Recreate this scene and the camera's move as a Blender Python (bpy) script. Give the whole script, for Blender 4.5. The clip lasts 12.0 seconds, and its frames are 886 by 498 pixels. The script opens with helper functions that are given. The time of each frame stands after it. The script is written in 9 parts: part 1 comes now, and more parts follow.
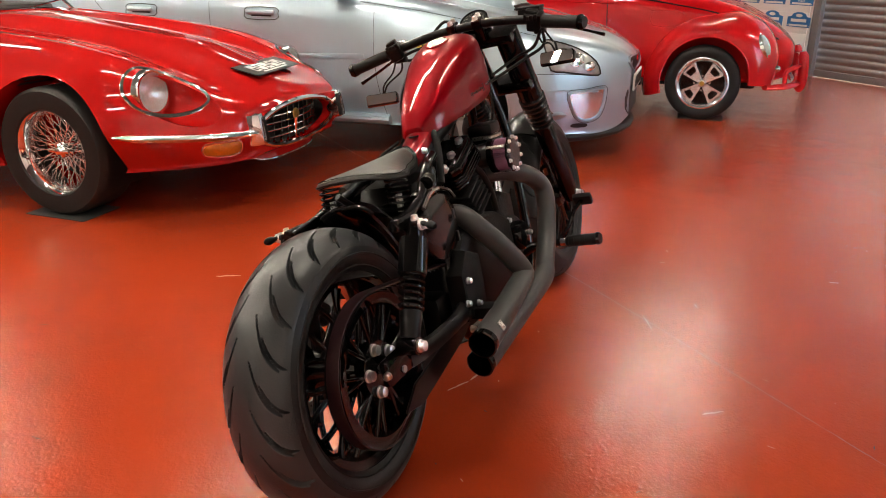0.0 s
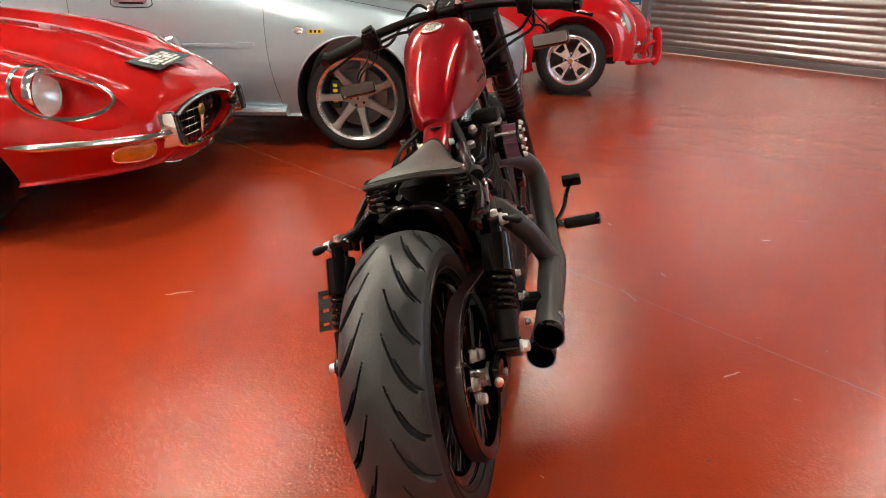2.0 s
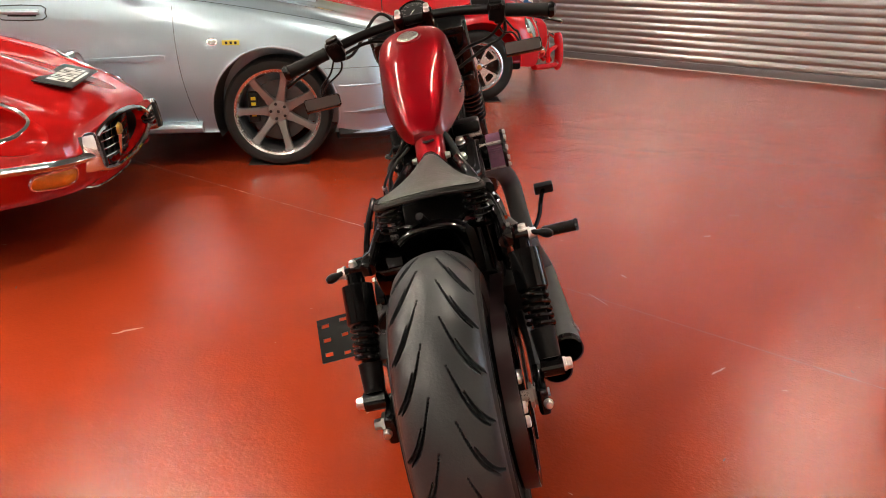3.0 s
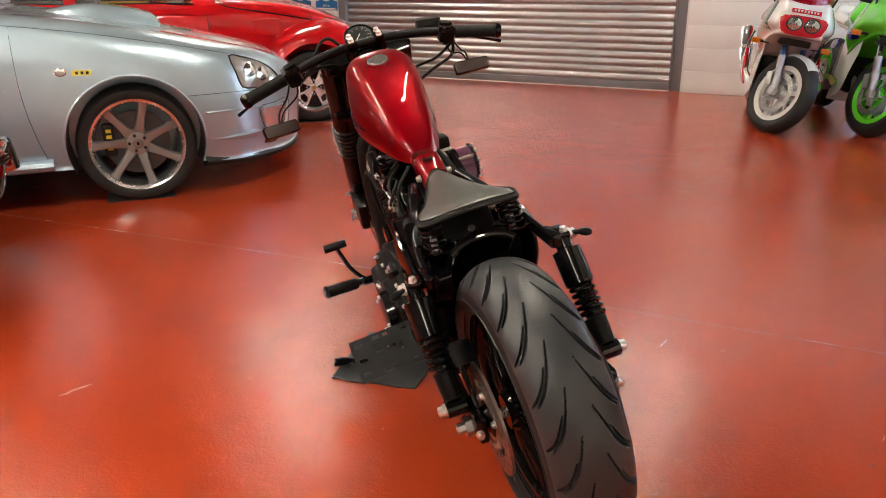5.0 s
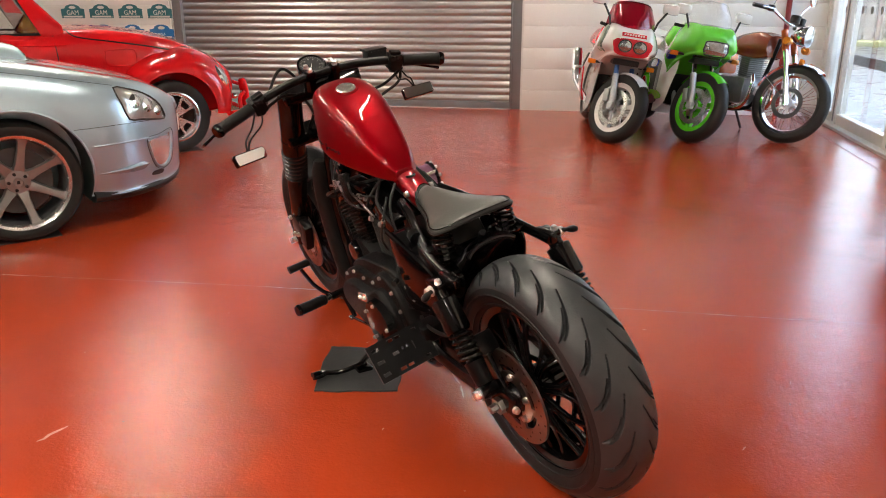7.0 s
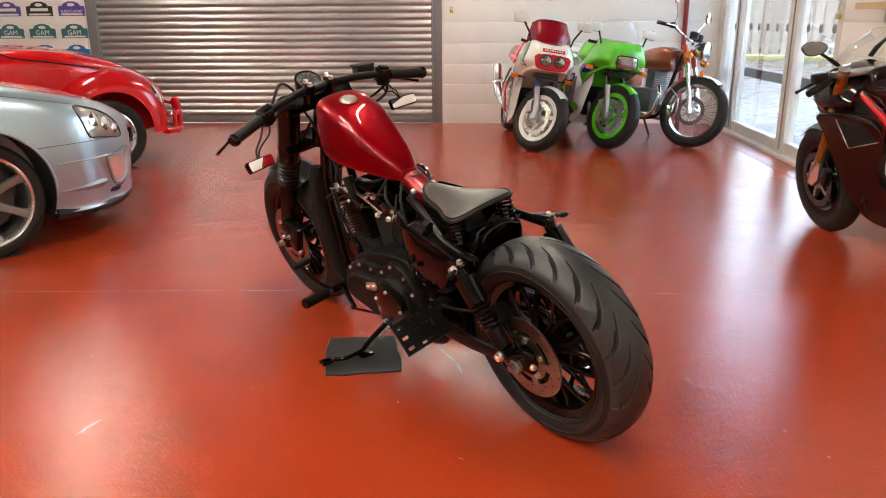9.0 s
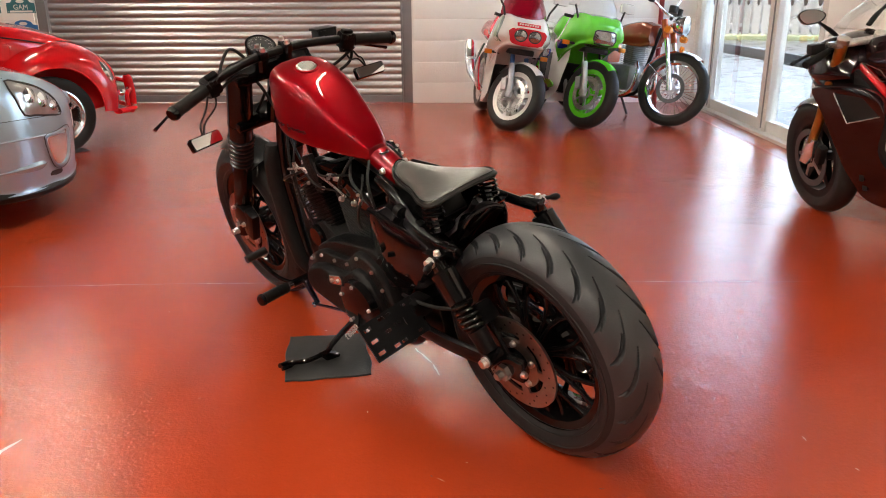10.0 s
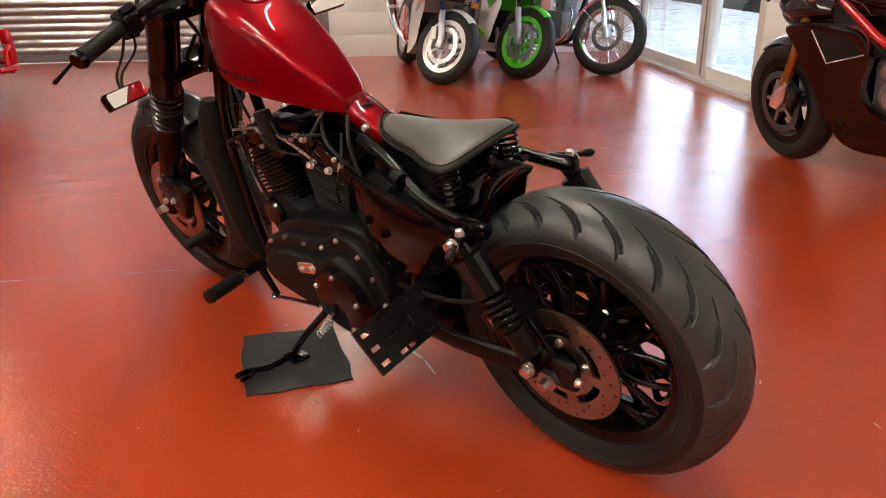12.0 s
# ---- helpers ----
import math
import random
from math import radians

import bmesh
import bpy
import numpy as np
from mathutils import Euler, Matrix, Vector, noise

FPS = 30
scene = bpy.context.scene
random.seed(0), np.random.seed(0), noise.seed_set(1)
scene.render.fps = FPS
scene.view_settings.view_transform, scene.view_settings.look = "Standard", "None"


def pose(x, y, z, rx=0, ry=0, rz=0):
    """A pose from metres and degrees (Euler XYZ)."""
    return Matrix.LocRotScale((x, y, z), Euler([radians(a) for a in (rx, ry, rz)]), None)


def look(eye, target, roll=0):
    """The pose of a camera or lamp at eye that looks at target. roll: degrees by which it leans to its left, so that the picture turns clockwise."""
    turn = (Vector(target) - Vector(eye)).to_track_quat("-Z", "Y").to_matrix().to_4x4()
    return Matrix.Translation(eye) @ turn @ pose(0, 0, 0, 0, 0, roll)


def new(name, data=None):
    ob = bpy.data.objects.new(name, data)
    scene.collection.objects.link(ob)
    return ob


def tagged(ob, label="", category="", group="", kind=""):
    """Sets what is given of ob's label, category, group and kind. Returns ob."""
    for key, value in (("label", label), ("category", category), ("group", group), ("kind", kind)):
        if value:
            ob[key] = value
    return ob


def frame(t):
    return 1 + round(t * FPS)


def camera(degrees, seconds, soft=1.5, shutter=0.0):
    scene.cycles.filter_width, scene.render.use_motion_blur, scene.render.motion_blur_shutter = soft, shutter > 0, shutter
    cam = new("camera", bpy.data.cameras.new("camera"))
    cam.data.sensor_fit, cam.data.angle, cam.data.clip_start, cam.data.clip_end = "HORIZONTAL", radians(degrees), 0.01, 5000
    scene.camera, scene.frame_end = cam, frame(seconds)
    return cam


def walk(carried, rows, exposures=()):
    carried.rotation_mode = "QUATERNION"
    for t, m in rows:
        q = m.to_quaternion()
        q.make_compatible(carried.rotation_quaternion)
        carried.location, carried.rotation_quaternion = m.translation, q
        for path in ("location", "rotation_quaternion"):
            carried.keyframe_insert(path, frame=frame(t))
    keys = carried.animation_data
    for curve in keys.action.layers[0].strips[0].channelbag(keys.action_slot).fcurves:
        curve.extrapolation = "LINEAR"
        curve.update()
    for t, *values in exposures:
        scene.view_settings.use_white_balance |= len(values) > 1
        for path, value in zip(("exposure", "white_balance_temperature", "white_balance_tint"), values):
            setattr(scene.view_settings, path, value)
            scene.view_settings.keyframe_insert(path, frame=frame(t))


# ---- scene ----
cam = camera(60.5, 12.0, soft=1.0)
PATH = [
    (0, (0.692, -1.216, 1.103), (-0.078, 0.494, 0.407), 0.5),
    (0.5, (0.59, -1.206, 1.105), (-0.086, 0.533, 0.385), 0.4),
    (1, (0.453, -1.258, 1.118), (-0.108, 0.515, 0.382), 0.6),
    (1.5, (0.314, -1.293, 1.11), (-0.138, 0.511, 0.375), 0.4),
    (2, (0.168, -1.291, 1.097), (-0.163, 0.54, 0.365), 0.3),
    (2.5, (0.01, -1.257, 1.094), (-0.162, 0.601, 0.373), 0.4),
    (3, (-0.118, -1.24, 1.091), (-0.149, 0.628, 0.378), 0.2),
    (5, (-0.657, -1.255, 1.11), (-0.137, 0.556, 0.437), -0.1),
    (5.5, (-0.775, -1.214, 1.12), (-0.126, 0.557, 0.456), -0.1),
    (6, (-0.899, -1.191, 1.125), (-0.123, 0.535, 0.477), -0.1),
    (6.5, (-1.014, -1.221, 1.128), (-0.147, 0.466, 0.493), -0.2),
    (7, (-1.123, -1.271, 1.137), (-0.173, 0.377, 0.519), -0.2),
    (9, (-1.524, -1.352, 1.146), (-0.359, 0.167, 0.568), -0.4),
    (9.5, (-1.456, -1.277, 1.131), (-0.259, 0.211, 0.537), -0.3),
    (10, (-1.357, -1.122, 1.074), (-0.141, 0.34, 0.453), -0.3),
    (10.5, (-1.288, -0.993, 1.034), (-0.053, 0.439, 0.385), -0.3),
    (11, (-1.257, -0.913, 1.029), (0.007, 0.483, 0.355), -0.5),
    (11.5, (-1.244, -0.798, 1.0), (0.075, 0.532, 0.299), -0.3),
    (12, (-1.244, -0.678, 0.979), (0.117, 0.596, 0.256), -0.6),
]
walk(cam, [(t, look(eye, target, roll)) for t, eye, target, roll in PATH])


# ---- world, sun, exposure ----
scene.view_settings.exposure = 4.85
scene.view_settings.use_white_balance = True
scene.view_settings.white_balance_temperature = 7100
world = bpy.data.worlds.new("overcast_sky")
scene.world = world
world.use_nodes = True
_nt = world.node_tree
_sky = _nt.nodes.new("ShaderNodeTexSky")
_sky.sky_type = "NISHITA"
_sky.sun_disc = False
_sky.sun_elevation = radians(55)
_sky.sun_rotation = radians(311)
_sky.air_density, _sky.dust_density, _sky.ozone_density = 1.0, 6.0, 1.0
_nt.links.new(_sky.outputs[0], _nt.nodes["Background"].inputs[0])
_nt.nodes["Background"].inputs[1].default_value = 0.118
sun_data = bpy.data.lights.new("sun", "SUN")
sun_data.energy, sun_data.angle, sun_data.color = 0.6, radians(15), (1.0, 0.96, 0.9)
sun = new("sun", sun_data)
sun.rotation_euler = (radians(35), 0, radians(-131))

# ---- mesh tools ----
from mathutils.bvhtree import BVHTree


def V(*a):
    return np.array(a, float)


def curve(pts, n=8, closed=False):
    """A smooth line (Catmull-Rom) through pts, n steps between two."""
    p = np.array(pts, float)
    if len(p) < 3:
        return [p[0] + (p[-1] - p[0]) * i / n for i in range(n + 1)]
    if closed:
        q = np.vstack([p[-1], p, p[0], p[1]])
    else:
        q = np.vstack([2 * p[0] - p[1], p, 2 * p[-1] - p[-2]])
    out = []
    for i in range(len(q) - 3):
        a, b, c, d = q[i : i + 4]
        for k in range(n):
            t = k / n
            out.append(0.5 * (2 * b + (c - a) * t + (2 * a - 5 * b + 4 * c - d) * t * t + (3 * b - a - 3 * c + d) * t**3))
    if not closed:
        out.append(p[-1])
    return out


def turned(axis, p):
    """(radius-plane pair, along) to xyz for an axis letter: p = (a, b, h)."""
    a, b, h = p
    return {"x": (h, a, b), "y": (b, h, a), "z": (a, b, h)}[axis]


class Geo:
    """Collects vertices and faces of one mesh."""

    def __init__(self):
        self.v, self.f = [], []

    def add(self, verts, faces):
        o = len(self.v)
        self.v += [tuple(map(float, p)) for p in verts]
        self.f += [tuple(i + o for i in f) for f in faces]
        return self

    def rows(self, rows, ring=False, loop=False, caps=False):
        """A sheet through rows of points; ring closes each row, loop joins last row to first."""
        m, n = len(rows[0]), len(rows)
        verts = [p for row in rows for p in row]
        faces = []
        for i in range(n if loop else n - 1):
            for j in range(m if ring else m - 1):
                a, b = i * m, ((i + 1) % n) * m
                k = (j + 1) % m
                faces.append((a + j, a + k, b + k, b + j))
        if caps:
            faces.append(tuple(range(m))[::-1])
            faces.append(tuple(range((n - 1) * m, n * m)))
        return self.add(verts, faces)

    def tube(self, pts, r, n=10, caps=True, flat=1.0, closed=False, up=None):
        p = [np.array(q, float) for q in pts]
        k = len(p)
        radii = r if isinstance(r, (list, tuple, np.ndarray)) else [r] * k
        side, rows = None, []
        for i in range(k):
            a, b = (p[i - 1], p[(i + 1) % k]) if closed else (p[max(i - 1, 0)], p[min(i + 1, k - 1)])
            d = b - a
            d = d / (np.linalg.norm(d) + 1e-12)
            if side is None:
                w = np.array(up, float) if up is not None else (V(0, 0, 1) if abs(d[2]) < 0.9 else V(1, 0, 0))
                side = np.cross(d, w)
            side = side - d * (side @ d)
            side /= np.linalg.norm(side) + 1e-12
            other = np.cross(side, d)
            rows.append([p[i] + radii[i] * (math.cos(t) * side + flat * math.sin(t) * other) for t in np.arange(n) * 2 * math.pi / n])
        return self.rows(rows, ring=True, loop=closed, caps=caps and not closed)

    def lathe(self, prof, c=(0, 0, 0), axis="x", n=32, closed=False, start=0.0, sweep=2 * math.pi):
        """prof: (radius, along) pairs turned round the axis through c."""
        full = abs(sweep - 2 * math.pi) < 1e-6
        rows = []
        for i in range(n if full else n + 1):
            t = start + sweep * i / n
            rows.append([np.array(c) + turned(axis, (r * math.cos(t), r * math.sin(t), h)) for r, h in prof])
        return self.rows(rows, ring=closed, loop=full)

    def box(self, c, size, bevel=0.0, m=None):
        x, y, z = (np.array(size) / 2).tolist()
        bm = bmesh.new()
        bmesh.ops.create_cube(bm, size=1.0, matrix=Matrix.Diagonal((2 * x, 2 * y, 2 * z, 1)))
        if bevel > 0:
            bmesh.ops.bevel(bm, geom=bm.edges[:], offset=bevel, segments=2, profile=0.6, affect="EDGES")
        mm = Matrix.Translation(c) @ (m if m is not None else Matrix())
        bm.verts.index_update()
        self.add([mm @ v.co for v in bm.verts], [[v.index for v in f.verts] for f in bm.faces])
        bm.free()
        return self

    def slab(self, outline, axis, h0, h1, bevel=0.0, steps=2):
        """A plate with a 2D outline, from h0 to h1 along the axis, edges rounded by bevel."""
        o = np.array(outline, float)
        mid = o.mean(0)
        d = o - mid
        size = np.abs(d).max()
        rings = []
        sgn = 1 if h1 > h0 else -1
        for i in range(steps + 1):
            a = math.pi / 2 * i / steps
            rings.append((1 - bevel / size * (1 - math.sin(a)), h0 + sgn * bevel * (1 - math.cos(a))))
        for i in range(steps + 1):
            a = math.pi / 2 * i / steps
            rings.append((1 - bevel / size * (1 - math.cos(a)), h1 - sgn * bevel * (1 - math.sin(a))))
        rows = [[turned(axis, (*(mid + d[j] * k), h)) for j in range(len(o))] for k, h in rings]
        return self.rows(rows, ring=True, caps=True)

    def ball(self, c, r, n=16, m=10):
        r = np.array(r if isinstance(r, (list, tuple)) else (r, r, r))
        rows = []
        for i in range(m + 1):
            a = math.pi * (i / m - 0.5) * 0.999
            rows.append([np.array(c) + r * (math.cos(a) * math.cos(t), math.cos(a) * math.sin(t), math.sin(a)) for t in np.arange(n) * 2 * math.pi / n])
        return self.rows(rows, ring=True, caps=True)

    def coil(self, a, b, r, turns, wire, n=6):
        a, b = np.array(a, float), np.array(b, float)
        d = (b - a) / np.linalg.norm(b - a)
        s = np.cross(d, V(1, 0, 0.01))
        s /= np.linalg.norm(s)
        o = np.cross(s, d)
        k = int(turns * 14)
        pts = [a + (b - a) * i / k + r * (math.cos(2 * math.pi * turns * i / k) * s + math.sin(2 * math.pi * turns * i / k) * o) for i in range(k + 1)]
        return self.tube(pts, wire, n)

    def moved(self, m):
        self.v = [tuple(m @ Vector(p)) for p in self.v]
        return self

    def mesh(self, name, material, smooth=38, fix=True):
        me = bpy.data.meshes.new(name)
        me.from_pydata(self.v, [], self.f)
        if fix:
            bm = bmesh.new()
            bm.from_mesh(me)
            bmesh.ops.recalc_face_normals(bm, faces=bm.faces[:])
            bm.to_mesh(me)
            bm.free()
        if smooth:
            me.polygons.foreach_set("use_smooth", [True] * len(me.polygons))
            me.set_sharp_from_angle(angle=radians(smooth))
        me.materials.append(material)
        me.update()
        return me


def part(name, geo, material, parent=None, label="", smooth=38, fix=True):
    me = geo.mesh(name, material, smooth, fix) if isinstance(geo, Geo) else geo
    ob = new(name, me)
    if parent is not None:
        ob.parent = parent
    return tagged(ob, label)


def piece(name, mesh, parent, m=None):
    """One more object on a shared mesh."""
    ob = new(name, mesh)
    ob.parent = parent
    if m is not None:
        ob.matrix_basis = m
    return ob


def thing(name, m, label, category, group="", kind=""):
    ob = new(name)
    ob.empty_display_size = 0.1
    ob.matrix_basis = m
    return tagged(ob, label, category, group, kind)


def structure(ob, label, category):
    return tagged(ob, label, category, kind="structure")


def ray_to(bvh, start, way):
    hit = bvh.ray_cast(Vector(start), Vector(way).normalized())
    return hit[0], hit[1]


def bvh_of(geo):
    return BVHTree.FromPolygons([Vector(p) for p in geo.v], geo.f)


def drape(bvh, outline, place, way, lift=0.004, rings=5, bulge=0.0, steps=6, rim=0.0):
    """A thin shell of a closed 2D outline laid onto a body: place(a, b) gives the start of the ray, way its direction."""
    o = np.array(curve(outline, steps, True)) if steps else np.array(outline, float)
    mid = o.mean(0)
    g, rows, last = Geo(), [], None
    for i in range(rings + 1):
        k = 1.0 - i / rings * 0.98
        row = []
        for q in o:
            a, b = mid + (q - mid) * k
            p, nrm = ray_to(bvh, place(a, b), way)
            if p is None:
                p = Vector(last if last is not None else place(a, b))
                nrm = -Vector(way).normalized()
            if nrm.dot(Vector(way)) > 0:
                nrm = -nrm
            last = p
            up = lift + bulge * (1 - k * k)
            row.append(np.array(p + nrm * up))
        if i == 0:
            rows.append([np.array(q) + np.array(Vector(way).normalized()) * 0.012 for q in row])
        rows.append(row)
    g.rows(rows, ring=True)
    g.f.append(tuple(range(len(g.v) - len(o), len(g.v))))
    return g, rows[1]


def drape_line(bvh, pts, place, way, r=0.003, lift=0.0, steps=6, closed=False):
    out = []
    for a, b in (curve(pts, steps, closed) if steps else pts):
        p, nrm = ray_to(bvh, place(a, b), way)
        if p is not None:
            if nrm.dot(Vector(way)) > 0:
                nrm = -nrm
            out.append(np.array(p + nrm * lift))
    return Geo().tube(out, r, 6, closed=closed)


def cut(geo, cutters, material, name):
    """geo minus the cutters, as a mesh."""
    body = new("cutting", geo.mesh("cutting", material, 0))
    tools = []
    for k in cutters:
        t = new("cutter", k.mesh("cutter", material, 0))
        mod = body.modifiers.new("cut", "BOOLEAN")
        mod.operation, mod.object, mod.solver = "DIFFERENCE", t, "FAST"
        tools.append(t)
    deps = bpy.context.evaluated_depsgraph_get()
    deps.update()
    me = bpy.data.meshes.new_from_object(body.evaluated_get(deps))
    for o in [body, *tools]:
        old = o.data
        bpy.data.objects.remove(o)
        bpy.data.meshes.remove(old)
    me.name = name
    me.polygons.foreach_set("use_smooth", [True] * len(me.polygons))
    me.set_sharp_from_angle(angle=radians(32))
    me.update()
    return me


# ---- materials ----
def material(name, color, rough=0.5, metal=0.0, coat=0.0, vary=0.12, scale=8.0, bump=0.0, bump_scale=120.0, rough_vary=0.1, spec=0.5, glow=None, alpha=None, trans=0.0, per_object=0.0):
    m = bpy.data.materials.new(name)
    m.use_nodes = True
    nt = m.node_tree
    n, link = nt.nodes, nt.links.new
    b = n["Principled BSDF"]
    b.inputs["Metallic"].default_value = metal
    b.inputs["Coat Weight"].default_value = coat
    b.inputs["Coat Roughness"].default_value = 0.03
    b.inputs["Specular IOR Level"].default_value = spec
    b.inputs["Transmission Weight"].default_value = trans
    co = n.new("ShaderNodeTexCoord")
    big = n.new("ShaderNodeTexNoise")
    big.inputs["Scale"].default_value = scale
    big.inputs["Detail"].default_value = 6
    link(co.outputs["Object"], big.inputs["Vector"])
    mix = n.new("ShaderNodeMix")
    mix.data_type = "RGBA"
    mix.inputs[6].default_value = (*[c * (1 - vary) for c in color], 1)
    mix.inputs[7].default_value = (*[min(1, c * (1 + vary)) for c in color], 1)
    link(big.outputs["Fac"], mix.inputs[0])
    out = mix.outputs[2]
    if per_object:
        info = n.new("ShaderNodeObjectInfo")
        hsv = n.new("ShaderNodeHueSaturation")
        mr = n.new("ShaderNodeMapRange")
        mr.inputs[3].default_value, mr.inputs[4].default_value = 1 - per_object, 1 + per_object
        link(info.outputs["Random"], mr.inputs[0])
        link(mr.outputs[0], hsv.inputs["Value"])
        link(out, hsv.inputs["Color"])
        out = hsv.outputs[0]
    link(out, b.inputs["Base Color"])
    rr = n.new("ShaderNodeMapRange")
    rr.inputs[3].default_value, rr.inputs[4].default_value = max(0.0, rough - rough_vary * 0.5), rough + rough_vary * 0.5
    fine = n.new("ShaderNodeTexNoise")
    fine.inputs["Scale"].default_value = scale * 5
    fine.inputs["Detail"].default_value = 4
    link(co.outputs["Object"], fine.inputs["Vector"])
    link(fine.outputs["Fac"], rr.inputs[0])
    link(rr.outputs[0], b.inputs["Roughness"])
    if bump:
        tex = n.new("ShaderNodeTexNoise")
        tex.inputs["Scale"].default_value = bump_scale
        tex.inputs["Detail"].default_value = 3
        link(co.outputs["Object"], tex.inputs["Vector"])
        bp = n.new("ShaderNodeBump")
        bp.inputs["Strength"].default_value = bump
        bp.inputs["Distance"].default_value = 0.002
        link(tex.outputs["Fac"], bp.inputs["Height"])
        link(bp.outputs[0], b.inputs["Normal"])
    if glow:
        b.inputs["Emission Color"].default_value = (*glow[0], 1)
        b.inputs["Emission Strength"].default_value = glow[1]
    return m


def floor_material():
    m = bpy.data.materials.new("red_floor_paint")
    m.use_nodes = True
    nt = m.node_tree
    n, link = nt.nodes, nt.links.new
    b = n["Principled BSDF"]
    co = n.new("ShaderNodeTexCoord")

    def tex(scale, detail=4, rough=0.5):
        t = n.new("ShaderNodeTexNoise")
        t.inputs["Scale"].default_value, t.inputs["Detail"].default_value, t.inputs["Roughness"].default_value = scale, detail, rough
        link(co.outputs["Object"], t.inputs["Vector"])
        return t

    stain, scuff = tex(0.9, 5, 0.6), tex(14, 6, 0.7)
    mix = n.new("ShaderNodeMix")
    mix.data_type = "RGBA"
    mix.inputs[6].default_value = (0.35, 0.035, 0.010, 1)
    mix.inputs[7].default_value = (0.44, 0.054, 0.018, 1)
    link(stain.outputs["Fac"], mix.inputs[0])
    # worn and dusty specks
    ramp = n.new("ShaderNodeValToRGB")
    ramp.color_ramp.elements[0].position, ramp.color_ramp.elements[1].position = 0.66, 0.80
    link(scuff.outputs["Fac"], ramp.inputs[0])
    dust = n.new("ShaderNodeMix")
    dust.data_type = "RGBA"
    dust.inputs[7].default_value = (0.60, 0.11, 0.05, 1)
    link(mix.outputs[2], dust.inputs[6])
    sc = n.new("ShaderNodeMath")
    sc.operation = "MULTIPLY"
    sc.inputs[1].default_value = 0.5
    link(ramp.outputs[0], sc.inputs[0])
    link(sc.outputs[0], dust.inputs[0])
    link(dust.outputs[2], b.inputs["Base Color"])
    rr = n.new("ShaderNodeMapRange")
    rr.inputs[3].default_value, rr.inputs[4].default_value = 0.075, 0.17
    link(tex(2.3, 6, 0.65).outputs["Fac"], rr.inputs[0])
    link(rr.outputs[0], b.inputs["Roughness"])
    b.inputs["Specular IOR Level"].default_value = 0.45
    # trowel waves, brush marks and grit under the paint
    add = None
    for scale, amount, octaves in ((1.6, 0.0020, 3), (5.0, 0.0005, 2), ("crease", 0.0010, 3), (40.0, 0.0008, 3), (110.0, 0.0011, 3), ("brush", 0.0003, 3)):
        t = tex({"brush": 1.0, "crease": 2.2}.get(scale, scale), octaves, 0.6)
        if scale == "crease":
            t.noise_type = "RIDGED_MULTIFRACTAL"
            t.inputs["Offset"].default_value, t.inputs["Gain"].default_value = 0.9, 1.6
        if scale == "brush":
            turn = n.new("ShaderNodeMapping")
            turn.inputs["Rotation"].default_value = (0, 0, radians(62))
            turn.inputs["Scale"].default_value = (5.0, 26.0, 5.0)
            link(co.outputs["Object"], turn.inputs["Vector"])
            link(turn.outputs[0], t.inputs["Vector"])
        mu = n.new("ShaderNodeMath")
        mu.operation = "MULTIPLY"
        mu.inputs[1].default_value = amount
        link(t.outputs["Fac"], mu.inputs[0])
        if add is None:
            add = mu
        else:
            s = n.new("ShaderNodeMath")
            s.operation = "ADD"
            link(add.outputs[0], s.inputs[0])
            link(mu.outputs[0], s.inputs[1])
            add = s
    bp = n.new("ShaderNodeBump")
    bp.inputs["Strength"].default_value = 1.0
    bp.inputs["Distance"].default_value = 1.0
    link(add.outputs[0], bp.inputs["Height"])
    link(bp.outputs[0], b.inputs["Normal"])
    return m


def glass_material(name, tint=(0.95, 0.98, 0.97), rough=0.0):
    m = bpy.data.materials.new(name)
    m.use_nodes = True
    b = m.node_tree.nodes["Principled BSDF"]
    b.inputs["Base Color"].default_value = (*tint, 1)
    b.inputs["Roughness"].default_value = rough
    b.inputs["Transmission Weight"].default_value = 1.0
    b.inputs["IOR"].default_value = 1.45
    return m


def thin_glass(name, tint):
    """A thin clear sheet: light goes straight through, tinted, with a glossy skin."""
    m = bpy.data.materials.new(name)
    m.use_nodes = True
    n, link = m.node_tree.nodes, m.node_tree.links.new
    clear, gloss, mix, face = n.new("ShaderNodeBsdfTransparent"), n.new("ShaderNodeBsdfGlossy"), n.new("ShaderNodeMixShader"), n.new("ShaderNodeLayerWeight")
    power, scale = n.new("ShaderNodeMath"), n.new("ShaderNodeMath")
    clear.inputs[0].default_value = (*tint, 1)
    gloss.inputs["Roughness"].default_value = 0.02
    power.operation, scale.operation = "POWER", "MULTIPLY_ADD"
    power.inputs[1].default_value = 4.0
    scale.inputs[1].default_value, scale.inputs[2].default_value = 0.6, 0.05
    link(face.outputs["Facing"], power.inputs[0])
    link(power.outputs[0], scale.inputs[0])
    link(scale.outputs[0], mix.inputs[0])
    link(clear.outputs[0], mix.inputs[1])
    link(gloss.outputs[0], mix.inputs[2])
    link(mix.outputs[0], n["Material Output"].inputs[0])
    return m


